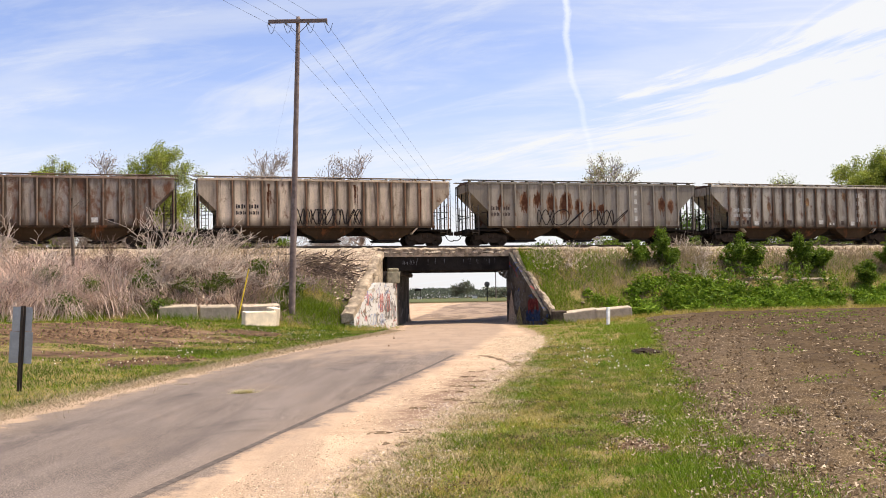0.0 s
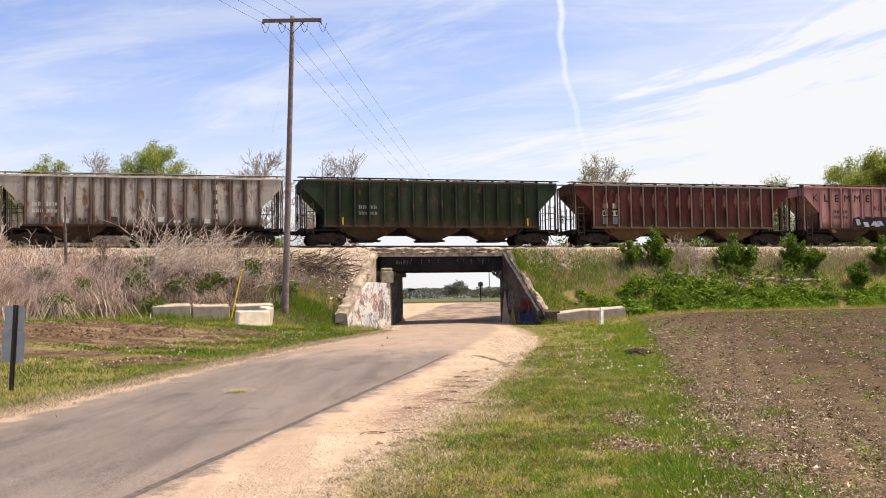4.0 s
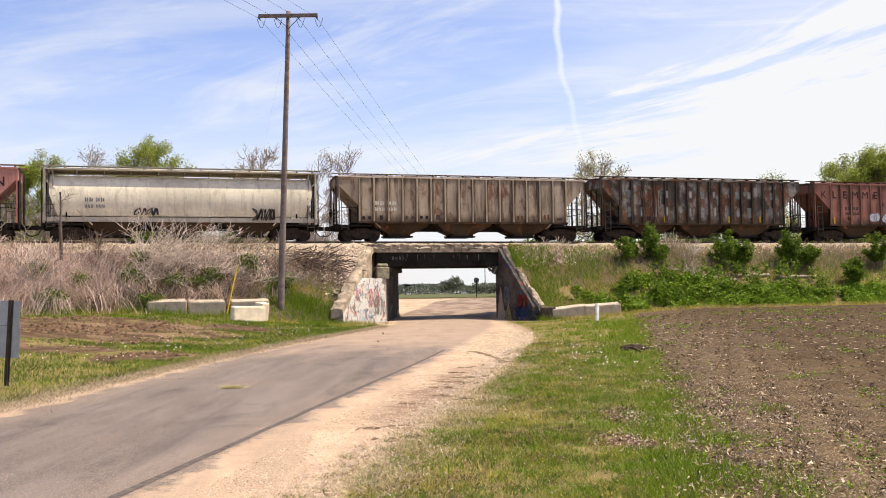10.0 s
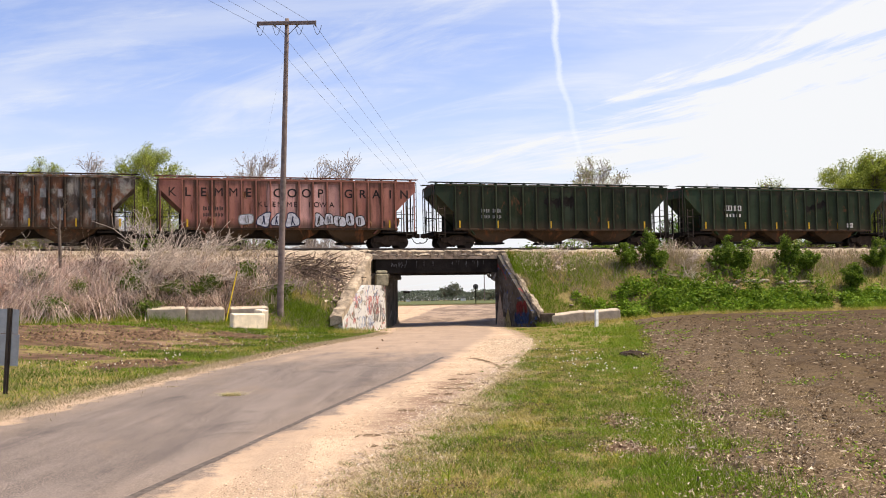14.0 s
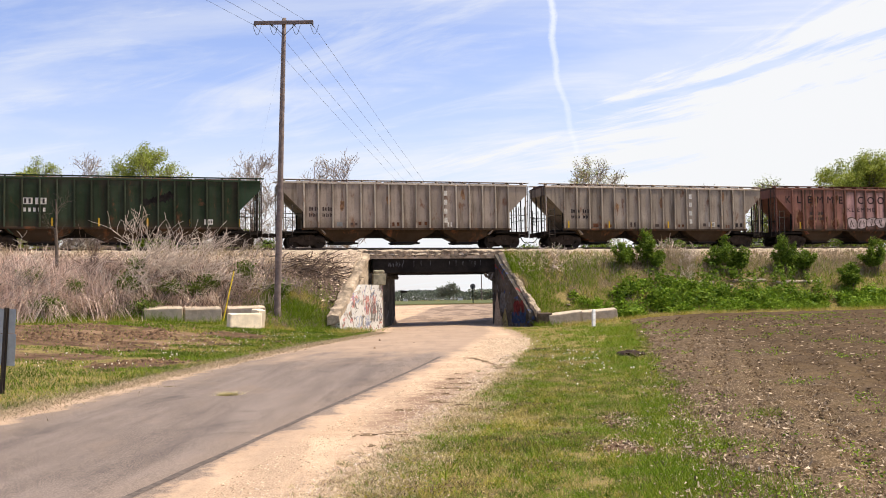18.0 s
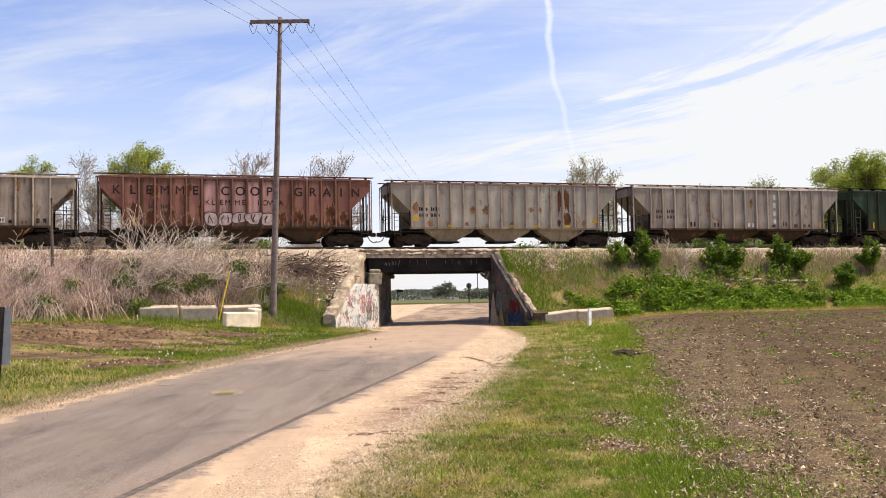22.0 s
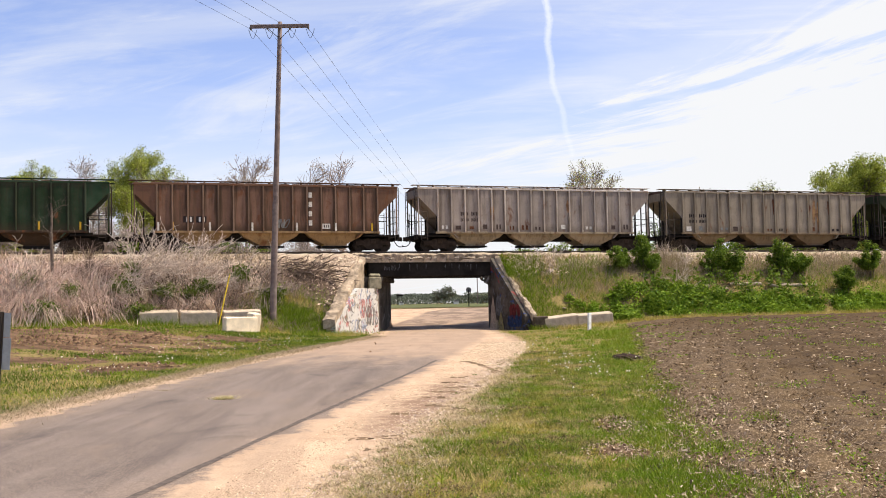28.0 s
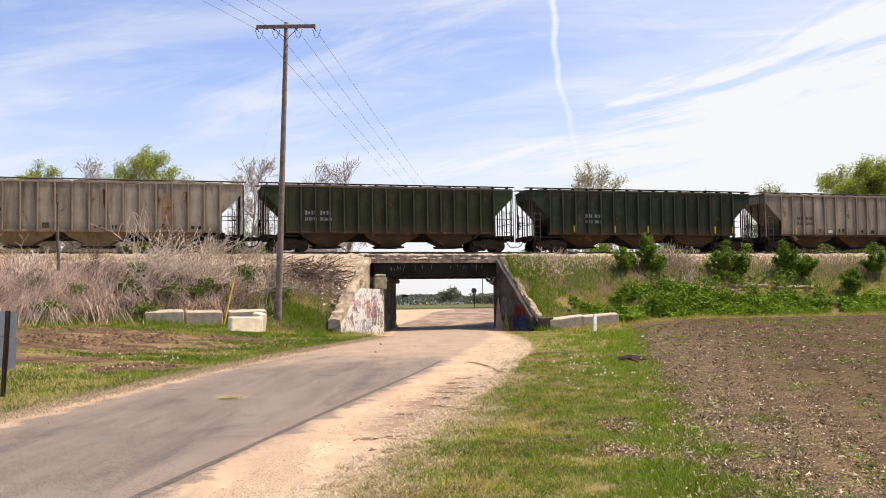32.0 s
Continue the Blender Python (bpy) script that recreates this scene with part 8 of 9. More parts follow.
M_LOG = plain("weathered_log", (0.46, 0.37, 0.28), 0.9, 0, 0.35, 4.0, 0.5)
for i, (a, b, d) in enumerate(((15.6, 17.3, -7.3), (19.0, 21.6, -7.1), (22.0, 25.9, -7.35))):
    fallen_log(a, b, d, 0.11, i)


def dead_sapling():
    x, y = in_track(-24.75, -6.0)
    z = float(ground_level(x, y))
    t = tagged(new("dead_sapling"), "bare dead tree stem standing on the bank", "tree")
    t.matrix_basis = pose(x, y, z - 0.1)
    rng = random.Random(2)
    segs = []
    q = Vector((0, 0, 0))
    for i in range(8):
        e = Vector((rng.gauss(0, 0.03), rng.gauss(0, 0.03), 0.58 * (i + 1)))
        segs.append((q, e, 0.10 - 0.008 * i, 0.10 - 0.008 * (i + 1)))
        q = e
    line = [segs[0][0]] + [g[1] for g in segs]
    part("trunk", tube_mesh("trunk", line[:6], 0.095, M_BARK, 7), None, t)
    part("branch", tube_mesh("branch", line[5:], 0.062, M_BARK, 6), None, t, "broken upper stem")
    for i in range(6):
        ss, tips = [], []
        grow(rng, segs[2 + i][0], (rng.gauss(0, 1), rng.gauss(0, 1), 0.9), 0.8, 0.02, 2, ss, tips, 0.5, 0.3, (1, 2))
        part("branch", rods_mesh("branch", ss, M_BARK, 4), None, t)


dead_sapling()


# ---- field litter ----
def build_field_litter():
    rng = np.random.default_rng(77)

    def spots(n, y0, y1, wide, power=1.0):
        y = y0 + (y1 - y0) * rng.random(n) ** power
        e = field_edge(y)
        x = e + wide * rng.random(n) * (0.3 + y / 30)
        d = -x * SIN + (y - 71) * COS
        k = d < -12.6
        return x[k], y[k]

    # clods
    x, y = spots(30000, 6, 58, 14, 1.5)
    n = len(x)
    r = 0.014 * rng.uniform(0.4, 1.9, n) * (0.7 + y / 26)
    z = ground_level(x, y) + 0.04
    c = np.column_stack([x, y, z])
    base = np.array([(1, 0, 0), (0, 1, 0), (-1, 0, 0), (0, -1, 0), (0, 0, 0.8), (0, 0, -0.8)], float)
    v = c[:, None, :] + base[None] * r[:, None, None] * rng.uniform(0.6, 1.4, (n, 6, 1))
    tri = np.array([(0, 1, 4), (1, 2, 4), (2, 3, 4), (3, 0, 4)])
    f = (np.arange(n)[:, None, None] * 6 + tri[None]).reshape(-1, 3)
    m, nt, p = material("soil_clods")
    nt.links.new(blend(nt, island_random(nt), (0.022, 0.014, 0.007), (0.13, 0.084, 0.046)), p.inputs["Base Color"])
    p.inputs["Roughness"].default_value = 1.0
    tagged(new("soil_clods", fast_mesh("soil_clods", v.reshape(-1, 3), f, m)), "crumbly brown clods on the tilled field", "soil", kind="stuff")
    # bleached crop residue
    x, y = spots(46000, 6, 50, 9, 1.9)
    x = x - 0.45 * rng.random(len(x)) ** 2
    keep = rng.random(len(x)) < 0.10 + 0.90 * ease(5.0, 0.5, x - field_edge(y)) * ease(24, 12, y) * (0.35 + 0.9 * noise_field(x, y, 0.8, 47))
    x, y = x[keep], y[keep]
    n = len(x)
    a = rng.uniform(0, math.pi, n)
    ln, wd = 0.0095 * rng.uniform(0.35, 2.2, n) * (0.7 + y / 20), 0.0032 * rng.uniform(0.6, 1.8, n) * (0.8 + y / 14)
    ux, uy = np.cos(a), np.sin(a)
    z = ground_level(x, y) + 0.05 + rng.uniform(-0.02, 0.02, n)
    rise = rng.normal(0, 0.012, n)
    q = np.stack([np.column_stack([x + sx * ux * ln - sy * uy * wd, y + sx * uy * ln + sy * ux * wd, z + sx * rise + rng.normal(0, 0.004, n)]) for sx, sy in ((-1, -1), (1, -1), (1, 1), (-1, 1))], 1)
    x, y = spots(3000, 8, 46, 11, 1.3)
    n2 = len(x)
    a = rng.uniform(0, math.pi, n2)
    ln, wd = 0.022 * rng.uniform(0.4, 1.8, n2) * (0.6 + y / 26), 0.006 * rng.uniform(0.5, 1.6, n2) * (0.6 + y / 22)
    ux, uy = np.cos(a), np.sin(a)
    z = ground_level(x, y) + 0.085
    q2 = np.stack([np.column_stack([x + sx * ux * ln - sy * uy * wd, y + sx * uy * ln + sy * ux * wd, z + sx * rng.normal(0, 0.008, n2)]) for sx, sy in ((-1, -1), (1, -1), (1, 1), (-1, 1))], 1)
    q, n = np.concatenate([q, q2]), n + n2
    # scraps blown over the verge, thickest on its bare patches
    spots_x, spots_y = [], []
    for cx, cy, rx, ry in (b for b in BARE if b[2] < 0.5):
        spots_x.append(rng.normal(cx, rx * 0.6, 420))
        spots_y.append(rng.normal(cy, ry * 0.6, 420))
    y = 5.8 + 26 * rng.random(500) ** 1.4
    x = along(ROAD_R, y) + (field_edge(y) - along(ROAD_R, y)) * rng.random(500) ** 0.6
    x, y = np.concatenate(spots_x + [x]), np.concatenate(spots_y + [y])
    n3 = len(x)
    a = rng.uniform(0, math.pi, n3)
    ln, wd = 0.010 * rng.uniform(0.4, 1.8, n3) * (0.6 + y / 20), 0.005 * rng.uniform(0.5, 1.5, n3) * (0.6 + y / 20)
    ux, uy = np.cos(a), np.sin(a)
    z = ground_level(x, y) + 0.028
    q3 = np.stack([np.column_stack([x + sx * ux * ln - sy * uy * wd, y + sx * uy * ln + sy * ux * wd, z + sx * rng.normal(0, 0.006, n3)]) for sx, sy in ((-1, -1), (1, -1), (1, 1), (-1, 1))], 1)
    q, n = np.concatenate([q, q3]), n + n3
    m, nt, p = material("crop_residue")
    nt.links.new(blend(nt, island_random(nt), (0.14, 0.10, 0.065), (0.60, 0.48, 0.35)), p.inputs["Base Color"])
    p.inputs["Roughness"].default_value = 0.9
    tagged(new("crop_residue", fast_mesh("crop_residue", q.reshape(-1, 3), np.arange(4 * n).reshape(-1, 4), m)), "bleached bits of straw on the soil", "straw", kind="stuff")
    # weeds in the field
    x, y = spots(1700, 6, 58, 12, 1.2)
    g = noise_field(x, y, 0.45, 44)
    k = (g > 0.57) | ((x - field_edge(y) < 1.2) & (rng.random(len(x)) < 0.35))
    x, y = x[k], y[k]
    m = 11
    xx = np.repeat(x, m) + rng.normal(0, 0.07, len(x) * m) * np.repeat(0.6 + y / 25, m)
    yy = np.repeat(y, m) + rng.normal(0, 0.07, len(x) * m) * np.repeat(0.6 + y / 25, m)
    zz = ground_level(xx, yy) + 0.05 + 0.07 * rng.random(len(xx))
    v, f = leaf_quads(np.column_stack([xx, yy, zz]), 0.018 * (0.6 + yy / 24), rng, 0.6, 0.6)
    tagged(new("field_weeds", fast_mesh("field_weeds", v, f, M_LEAF_WEED)), "green weed seedlings scattered over the soil", "weeds", kind="stuff")
    # a thick tuft in the field's corner
    for cx, cy, w, cnt in ((3.15, 11.6, 0.26, 900), (2.76, 9.1, 0.3, 700), (4.6, 14.5, 0.2, 260), (2.45, 9.6, 0.28, 800), (3.0, 13.3, 0.22, 500), (3.5, 16.0, 0.28, 500), (2.9, 8.2, 0.3, 500), (4.3, 19.5, 0.3, 500), (2.3, 10.6, 0.2, 500)):
        xx, yy = rng.normal(cx, w, cnt), rng.normal(cy, w, cnt)
        blades("weed_tuft", xx, yy, 0.13 * rng.uniform(0.4, 1.4, cnt), np.full(cnt, 0.012), M_GRASS_GREEN, "tuft of green grass at the field edge", "grass", rng, 0.5)
    # seed heads in the verge
    n = 100
    x = np.concatenate([rng.normal(3.5, 0.40, n // 2), rng.uniform(1.5, 6.0, n - n // 2)])
    y = np.concatenate([rng.normal(26.0, 2.6, n // 2), rng.uniform(14, 44, n - n // 2)])
    k = (x < field_edge(y)) & (x > along(ROAD_R, y))
    x, y = x[k], y[k]
    n2 = 160
    y2 = rng.uniform(26, 52, n2)
    x2 = along(ROAD_L, y2) - 0.6 - 5 * rng.random(n2)
    x, y = np.concatenate([x, x2]), np.concatenate([y, y2])
    z = ground_level(x, y) + rng.uniform(0.12, 0.26, len(x))
    c = np.column_stack([x, y, z])
    v = c[:, None, :] + base[None] * 0.023 * rng.uniform(0.6, 1.3, (len(x), 1, 1))
    tri = np.array([(0, 1, 4), (1, 2, 4), (2, 3, 4), (3, 0, 4), (1, 0, 5), (2, 1, 5), (3, 2, 5), (0, 3, 5)])
    f = (np.arange(len(x))[:, None, None] * 6 + tri[None]).reshape(-1, 3)
    tagged(new("seed_heads", fast_mesh("seed_heads", v.reshape(-1, 3), f, plain("seed_fluff", (0.78, 0.73, 0.62), 1.0, bumpy=0))), "white dandelion seed heads in the grass", "flowers", kind="stuff")


build_field_litter()


def build_loose_stones():
    """Gravel spilled along the road's edges, tufts and dirt clods."""
    rng = np.random.default_rng(91)
    n = 24000
    y = 5.5 + 40 * rng.random(n) ** 1.6
    k = rng.random(n)
    x = np.where(k < 0.90, along(TAR_R, y) + (along(ROAD_R, y) + 0.1 - along(TAR_R, y)) * rng.random(n) ** 0.6, along(ROAD_L, y) + rng.normal(0.1, 0.35, n))
    r = 0.006 * rng.uniform(0.5, 1.9, n) * (0.7 + y / 20)
    z = ground_level(x, y) + 0.012
    base = np.array([(1, 0, 0), (0, 1, 0), (-1, 0, 0), (0, -1, 0), (0, 0, 0.7)], float)
    v = np.column_stack([x, y, z])[:, None, :] + base[None] * r[:, None, None] * rng.uniform(0.6, 1.4, (n, 5, 1))
    tri = np.array([(0, 1, 4), (1, 2, 4), (2, 3, 4), (3, 0, 4)])
    f = (np.arange(n)[:, None, None] * 5 + tri[None]).reshape(-1, 3)
    m, nt, p = material("loose_gravel")
    nt.links.new(blend(nt, island_random(nt), (0.20, 0.14, 0.09), (0.66, 0.52, 0.37)), p.inputs["Base Color"])
    p.inputs["Roughness"].default_value = 0.95
    tagged(new("loose_gravel", fast_mesh("loose_gravel", v.reshape(-1, 3), f, m)), "loose pale gravel along the road edges", "gravel", kind="stuff")


build_loose_stones()


def build_shoulder_stones():
    """Ballast spilled over the shoulder of the bank and round the abutments."""
    rng = np.random.default_rng(19)
    n = 9000
    s = np.concatenate([rng.uniform(-30, 40, n), rng.normal(-7.6, 1.3, 3800), rng.uniform(4.2, 8.0, 500)])
    d = np.concatenate([rng.normal(-3.75, 0.35, n), rng.uniform(-7.0, -3.4, 3800), rng.uniform(-5.0, -3.4, 500)])
    k = ~((s > -6.2) & (s < 4.0)) & ~((s > -12.8) & (s < -8.0) & (d < -4.1) & (rng.random(len(s)) < 0.8))
    x, y = in_track(s[k], d[k])
    z = ground_level(x, y)
    q = len(x)
    r = rng.uniform(0.025, 0.075, q) * (1 + rng.random(q) ** 6)
    base = np.array([(1, 0, 0), (0, 1, 0), (-1, 0, 0), (0, -1, 0), (0, 0, 0.9)], float)
    v = np.column_stack([x, y, z - 0.01])[:, None, :] + base[None] * r[:, None, None] * rng.uniform(0.6, 1.4, (q, 5, 1))
    tri = np.array([(0, 1, 4), (1, 2, 4), (2, 3, 4), (3, 0, 4)])
    f = (np.arange(q)[:, None, None] * 5 + tri[None]).reshape(-1, 3)
    m, nt, p = material("shoulder_stones")
    nt.links.new(blend(nt, island_random(nt), (0.22, 0.155, 0.115), (0.66, 0.53, 0.41)), p.inputs["Base Color"])
    p.inputs["Roughness"].default_value = 0.95
    tagged(new("shoulder_stones", fast_mesh("shoulder_stones", v.reshape(-1, 3), f, m)), "pale pinkish stones spilled down the railway shoulder", "stones", kind="stuff")


build_shoulder_stones()


def build_washed_litter():
    """Dark stems and straw left by rain in lines across the gravel, and matted clumps along its edge."""
    rng = np.random.default_rng(57)
    X, Y = [], []
    for x0, x1, y, count in ((-1.25, -0.45, 13.0, 16), (-0.75, -0.35, 16.0, 10), (-0.2, 0.10, 17.2, 9), (-0.3, 0.2, 18.6, 11), (-0.1, 0.5, 19.8, 15), (0.0, 0.6, 20.6, 12), (0.1, 0.5, 22.0, 9), (0.3, 0.8, 23.6, 8), (1.35, 1.75, 25.4, 12), (-0.9, -0.6, 12.1, 6), (0.2, 0.5, 16.6, 7), (1.9, 2.2, 27.4, 7)):
        X.append(rng.uniform(x0, x1, count))
        Y.append(y + rng.normal(0, 0.10, count) + 0.35 * (X[-1] - x0) * rng.uniform(-1, 1))
    # the curved lip of an old wheel track
    t = rng.random(70)
    X.append(0.75 + 0.75 * t + rng.normal(0, 0.03, 70))
    Y.append(30.2 - 4.6 * t ** 1.7 + rng.normal(0, 0.12, 70))
    x, y = np.concatenate(X), np.concatenate(Y)
    n = len(x)
    a = rng.normal(0.15, 0.5, n)
    ln, wd = 0.045 * rng.uniform(0.4, 1.8, n), 0.0035 * rng.uniform(0.5, 2.0, n) * (0.5 + y / 16)
    ux, uy = np.cos(a), np.sin(a)
    z = ground_level(x, y) + 0.026
    q = np.stack([np.column_stack([x + sx * ux * ln - sy * uy * wd, y + sx * uy * ln + sy * ux * wd, z + 0.012 * (sy > 0) + rng.normal(0, 0.003, n)]) for sx, sy in ((-1, -1), (1, -1), (1, 1), (-1, 1))], 1)
    m, nt, p = material("washed_litter")
    nt.links.new(blend(nt, island_random(nt), (0.11, 0.072, 0.045), (0.30, 0.21, 0.135)), p.inputs["Base Color"])
    p.inputs["Roughness"].default_value = 1.0
    tagged(new("washed_litter", fast_mesh("washed_litter", q.reshape(-1, 3), np.arange(4 * n).reshape(-1, 4), m)), "dark washed-up stems lying across the gravel", "litter", kind="stuff")
    # matted clumps
    k = 900
    cy = 6 + 26 * rng.random(k) ** 1.3
    cx = along(ROAD_R, cy) + rng.normal(0.15, 0.30, k)
    per = 18
    wide = 0.05 * rng.uniform(0.4, 1.6, k)
    x = np.repeat(cx, per) + rng.normal(0, 1, k * per) * np.repeat(wide, per)
    y = np.repeat(cy, per) + rng.normal(0, 1, k * per) * np.repeat(wide, per)
    pick = np.repeat(rng.random(k), per)
    for lo, hi, mat, say in ((0.0, 0.84, M_STRAW_PALE, "matted straw clumps along the gravel"), (0.84, 0.93, M_GRASS_DARK, "dark ragged tufts along the gravel"), (0.93, 1.0, m, "dark clots of old litter along the gravel")):
        j = (pick >= lo) & (pick < hi)
        blades("edge_clump", x[j], y[j], 0.045 * rng.uniform(0.4, 1.4, int(j.sum())), 0.008 * (0.6 + y[j] / 16), mat, say, "dry grass", rng, 1.1, z=ground_level(x[j], y[j]) + 0.008)
    # pebbles in the torn edge
    n = 16000
    y = 5.6 + 26 * rng.random(n) ** 1.5
    x = along(ROAD_R, y) + rng.normal(-0.05, 0.34, n)
    r = 0.007 * rng.uniform(0.5, 1.9, n) * (0.7 + y / 22)
    base = np.array([(1, 0, 0), (0, 1, 0), (-1, 0, 0), (0, -1, 0), (0, 0, 0.8)], float)
    v = np.column_stack([x, y, ground_level(x, y) + 0.008])[:, None, :] + base[None] * r[:, None, None] * rng.uniform(0.6, 1.4, (n, 5, 1))
    tri = np.array([(0, 1, 4), (1, 2, 4), (2, 3, 4), (3, 0, 4)])
    f = (np.arange(n)[:, None, None] * 5 + tri[None]).reshape(-1, 3)
    m, nt, p = material("edge_pebbles")
    nt.links.new(blend(nt, island_random(nt), (0.12, 0.08, 0.06), (0.66, 0.54, 0.46)), p.inputs["Base Color"])
    p.inputs["Roughness"].default_value = 0.95
    tagged(new("edge_pebbles", fast_mesh("edge_pebbles", v.reshape(-1, 3), f, m)), "pinkish pebbles in the torn edge of the road", "gravel", kind="stuff")


build_washed_litter()
# ---- things beside the road ----
def concrete_block(x, y, z, length, depth, height, turn, label, mat=None, tip=8):
    bm = bmesh.new()
    vs = box(bm, -length / 2, length / 2, -depth / 2, depth / 2, 0, height, bevel=0.05)
    bmesh.ops.subdivide_edges(bm, edges=bm.edges, cuts=2)
    rng = random.Random(int(x * 100))
    for v in bm.verts:
        v.co += Vector((rng.gauss(0, 0.008), rng.gauss(0, 0.008), rng.gauss(0, 0.008)))
    me_ob = part("concrete_block", bm, mat or M_CONC_PALE, None, "", pose(x, y, z, tip, rng.uniform(-1.5, 1.5), turn))
    return tagged(me_ob, label, "concrete block", "concrete blocks")


def ground_z(x, y):
    return float(ground_level(x, y))


for (x, y, ln, turn) in ((-15.25, 55.85, 2.05, 19.0), (-13.28, 56.6, 2.0, 21.0), (-11.05, 57.65, 2.1, 20.0)):
    concrete_block(x, y, ground_z(x, y) - 0.12, ln, 0.90, 0.78, turn, "long pale concrete block lying in the grass")
concrete_block(-10.68, 55.2, ground_z(-10.68, 55.2) - 0.05, 2.0, 0.42, 0.86, 44.0, "bright chipped concrete block in front of the others", M_CONC_BRIGHT, 3)
concrete_block(-10.2, 56.6, ground_z(-10.2, 56.6), 0.5, 0.7, 1.05, 42.0, "broken upright concrete block end", M_CONC_BRIGHT)
for (x, y, ln, turn, up, roll) in ((7.95, 64.3, 2.15, 2.0, -0.16, -7.0), (10.05, 64.2, 2.25, 4.0, -0.02, -2.5)):
    ob = concrete_block(x, y, ground_z(x, y) - 0.06 + up, ln, 0.90, 0.82, turn, "pale concrete block with a bright top beside the wing wall", M_CONC_PALE, 7)
    ob.matrix_basis = ob.matrix_basis @ pose(0, 0, 0, 0, roll, 0)
ob = concrete_block(6.55, 64.1, ground_z(6.55, 64.1) - 0.25, 0.95, 0.7, 0.72, 12.0, "dark broken concrete stump at the wall's foot", plain("dark_stained_concrete", (0.10, 0.075, 0.055), 0.9, 0, 0.4, 3.0, 0.5), 3)


def boulder(x, y, z, r, mat, label, seed):
    rng = random.Random(seed)
    bm = bmesh.new()
    bmesh.ops.create_icosphere(bm, subdivisions=2, radius=r)
    for v in bm.verts:
        v.co *= 1 + rng.uniform(-0.16, 0.16)
        v.co.z *= 0.55
        v.co.x *= 1.3
    tagged(part("stone", bm, mat, None, "", pose(x, y, z + r * 0.2, 0, 0, 40 * seed)), label, "stone")


M_STONE = plain("grey_brown_stone", (0.26, 0.20, 0.145), 0.9, 0, 0.3, 4.0, 0.4)
for i, (x, y, r) in enumerate(((9.35, 65.1, 0.28), (11.6, 65.0, 0.16), (8.3, 65.6, 0.15), (15.7, 69.1, 0.3), (19.6, 68.9, 0.35), (21.5, 69.3, 0.3), (-5.85, 61.7, 0.3), (-6.3, 61.4, 0.22), (-6.6, 61.8, 0.18), (-5.6, 61.2, 0.16))):
    boulder(x, y, ground_z(x, y), r, M_STONE if i != 1 else M_CONC_PALE, "weathered stone lying on the bank", i)


def soil_mound():
    x, y = 5.45, 29.0
    rng = random.Random(3)
    bm = bmesh.new()
    bmesh.ops.create_icosphere(bm, subdivisions=3, radius=1.0)
    for v in bm.verts:
        v.co = Vector((v.co.x * 0.42, v.co.y * 1.0, v.co.z * 0.17)) * (1 + rng.uniform(-0.18, 0.18))
    tagged(part("soil_mound", bm, plain("fresh_dark_soil", (0.05, 0.031, 0.021), 1.0, 0, 0.5, 9.0, 0.6), None, "", pose(x, y, ground_z(x, y) + 0.02)), "small dark mound of fresh soil in the grass", "soil")


soil_mound()


def stake():
    x, y = 8.64, 57.2
    t = tagged(new("marker_stake"), "white painted marker stake", "marker post")
    t.matrix_basis = pose(x, y, ground_z(x, y) - 0.1, 0, 2, 38)
    bm = bmesh.new()
    box(bm, -0.11, 0.11, -0.06, 0.06, 0, 1.06, bevel=0.012)
    part("post", bm, plain("white_stake_paint", (0.85, 0.84, 0.80), 0.7), t)


stake()


def road_sign():
    """Two sheet-metal signs on a steel post, seen from behind."""
    x, y = -9.0, 20.85
    t = tagged(new("road_sign"), "steel signpost with two bare aluminium signs, seen from behind", "road sign")
    t.matrix_basis = pose(x, y, ground_z(x, y) - 0.3, 0, 3.2, -6)
    bm = bmesh.new()
    box(bm, -0.018, 0.018, -0.055, -0.02, 0, 2.04)
    box(bm, -0.055, -0.018, -0.025, -0.017, 0, 2.04)
    box(bm, 0.018, 0.055, -0.025, -0.017, 0, 2.04)
    for i in range(22):
        box(bm, -0.006, 0.006, -0.0565, -0.055, 0.35 + i * 0.075, 0.37 + i * 0.075)
    part("post", bm, plain("weathered_post_steel", (0.075, 0.06, 0.05), 0.7, 0.4), t, "dark rusty u-channel post")
    alu = plain("dull_aluminium", (0.36, 0.38, 0.42), 0.45, 0.7, 0.15, 3.0)
    bm = bmesh.new()
    box(bm, -0.235, 0.20, -0.014, -0.008, 1.52, 2.02, bevel=0.002)
    part("sign_panel", bm, alu, t, "grey back of a sign panel")
    bm = bmesh.new()
    box(bm, -0.27, 0.23, -0.014, -0.008, 0.86, 1.51, bevel=0.002)
    part("sign_panel", bm, alu, t, "larger grey back of a sign panel with a bent corner")
    for z in (1.0, 1.4, 1.62, 1.92):
        bm = bmesh.new()
        rod(bm, (0, -0.07, z), (0, 0.0, z), 0.012, sides=6)
        part("bolt", bm, M_WHEEL, t)


road_sign()


def guy_wire():
    x, y = -12.1, 56.3
    z = ground_z(x, y)
    t = tagged(new("guy_wire"), "steel guy wire with a yellow plastic guard", "guy wire")
    t.matrix_basis = pose(x, y, z)
    top = Vector((-9.0, 59.0, 16.9)) - Vector((x, y, z))
    bm = bmesh.new()
    rod(bm, (0, 0, -0.2), top, 0.0016, sides=5)
    part("wire", bm, M_WIRE, t)
    bm = bmesh.new()
    rod(bm, top * 0.012, top * 0.185, 0.040, 0.034, sides=8)
    part("guard", bm, plain("yellow_guard", (0.75, 0.55, 0.04), 0.5), t, "yellow plastic guard sleeve")


guy_wire()


# ---- power line ----
LINE_ARM = 1.69


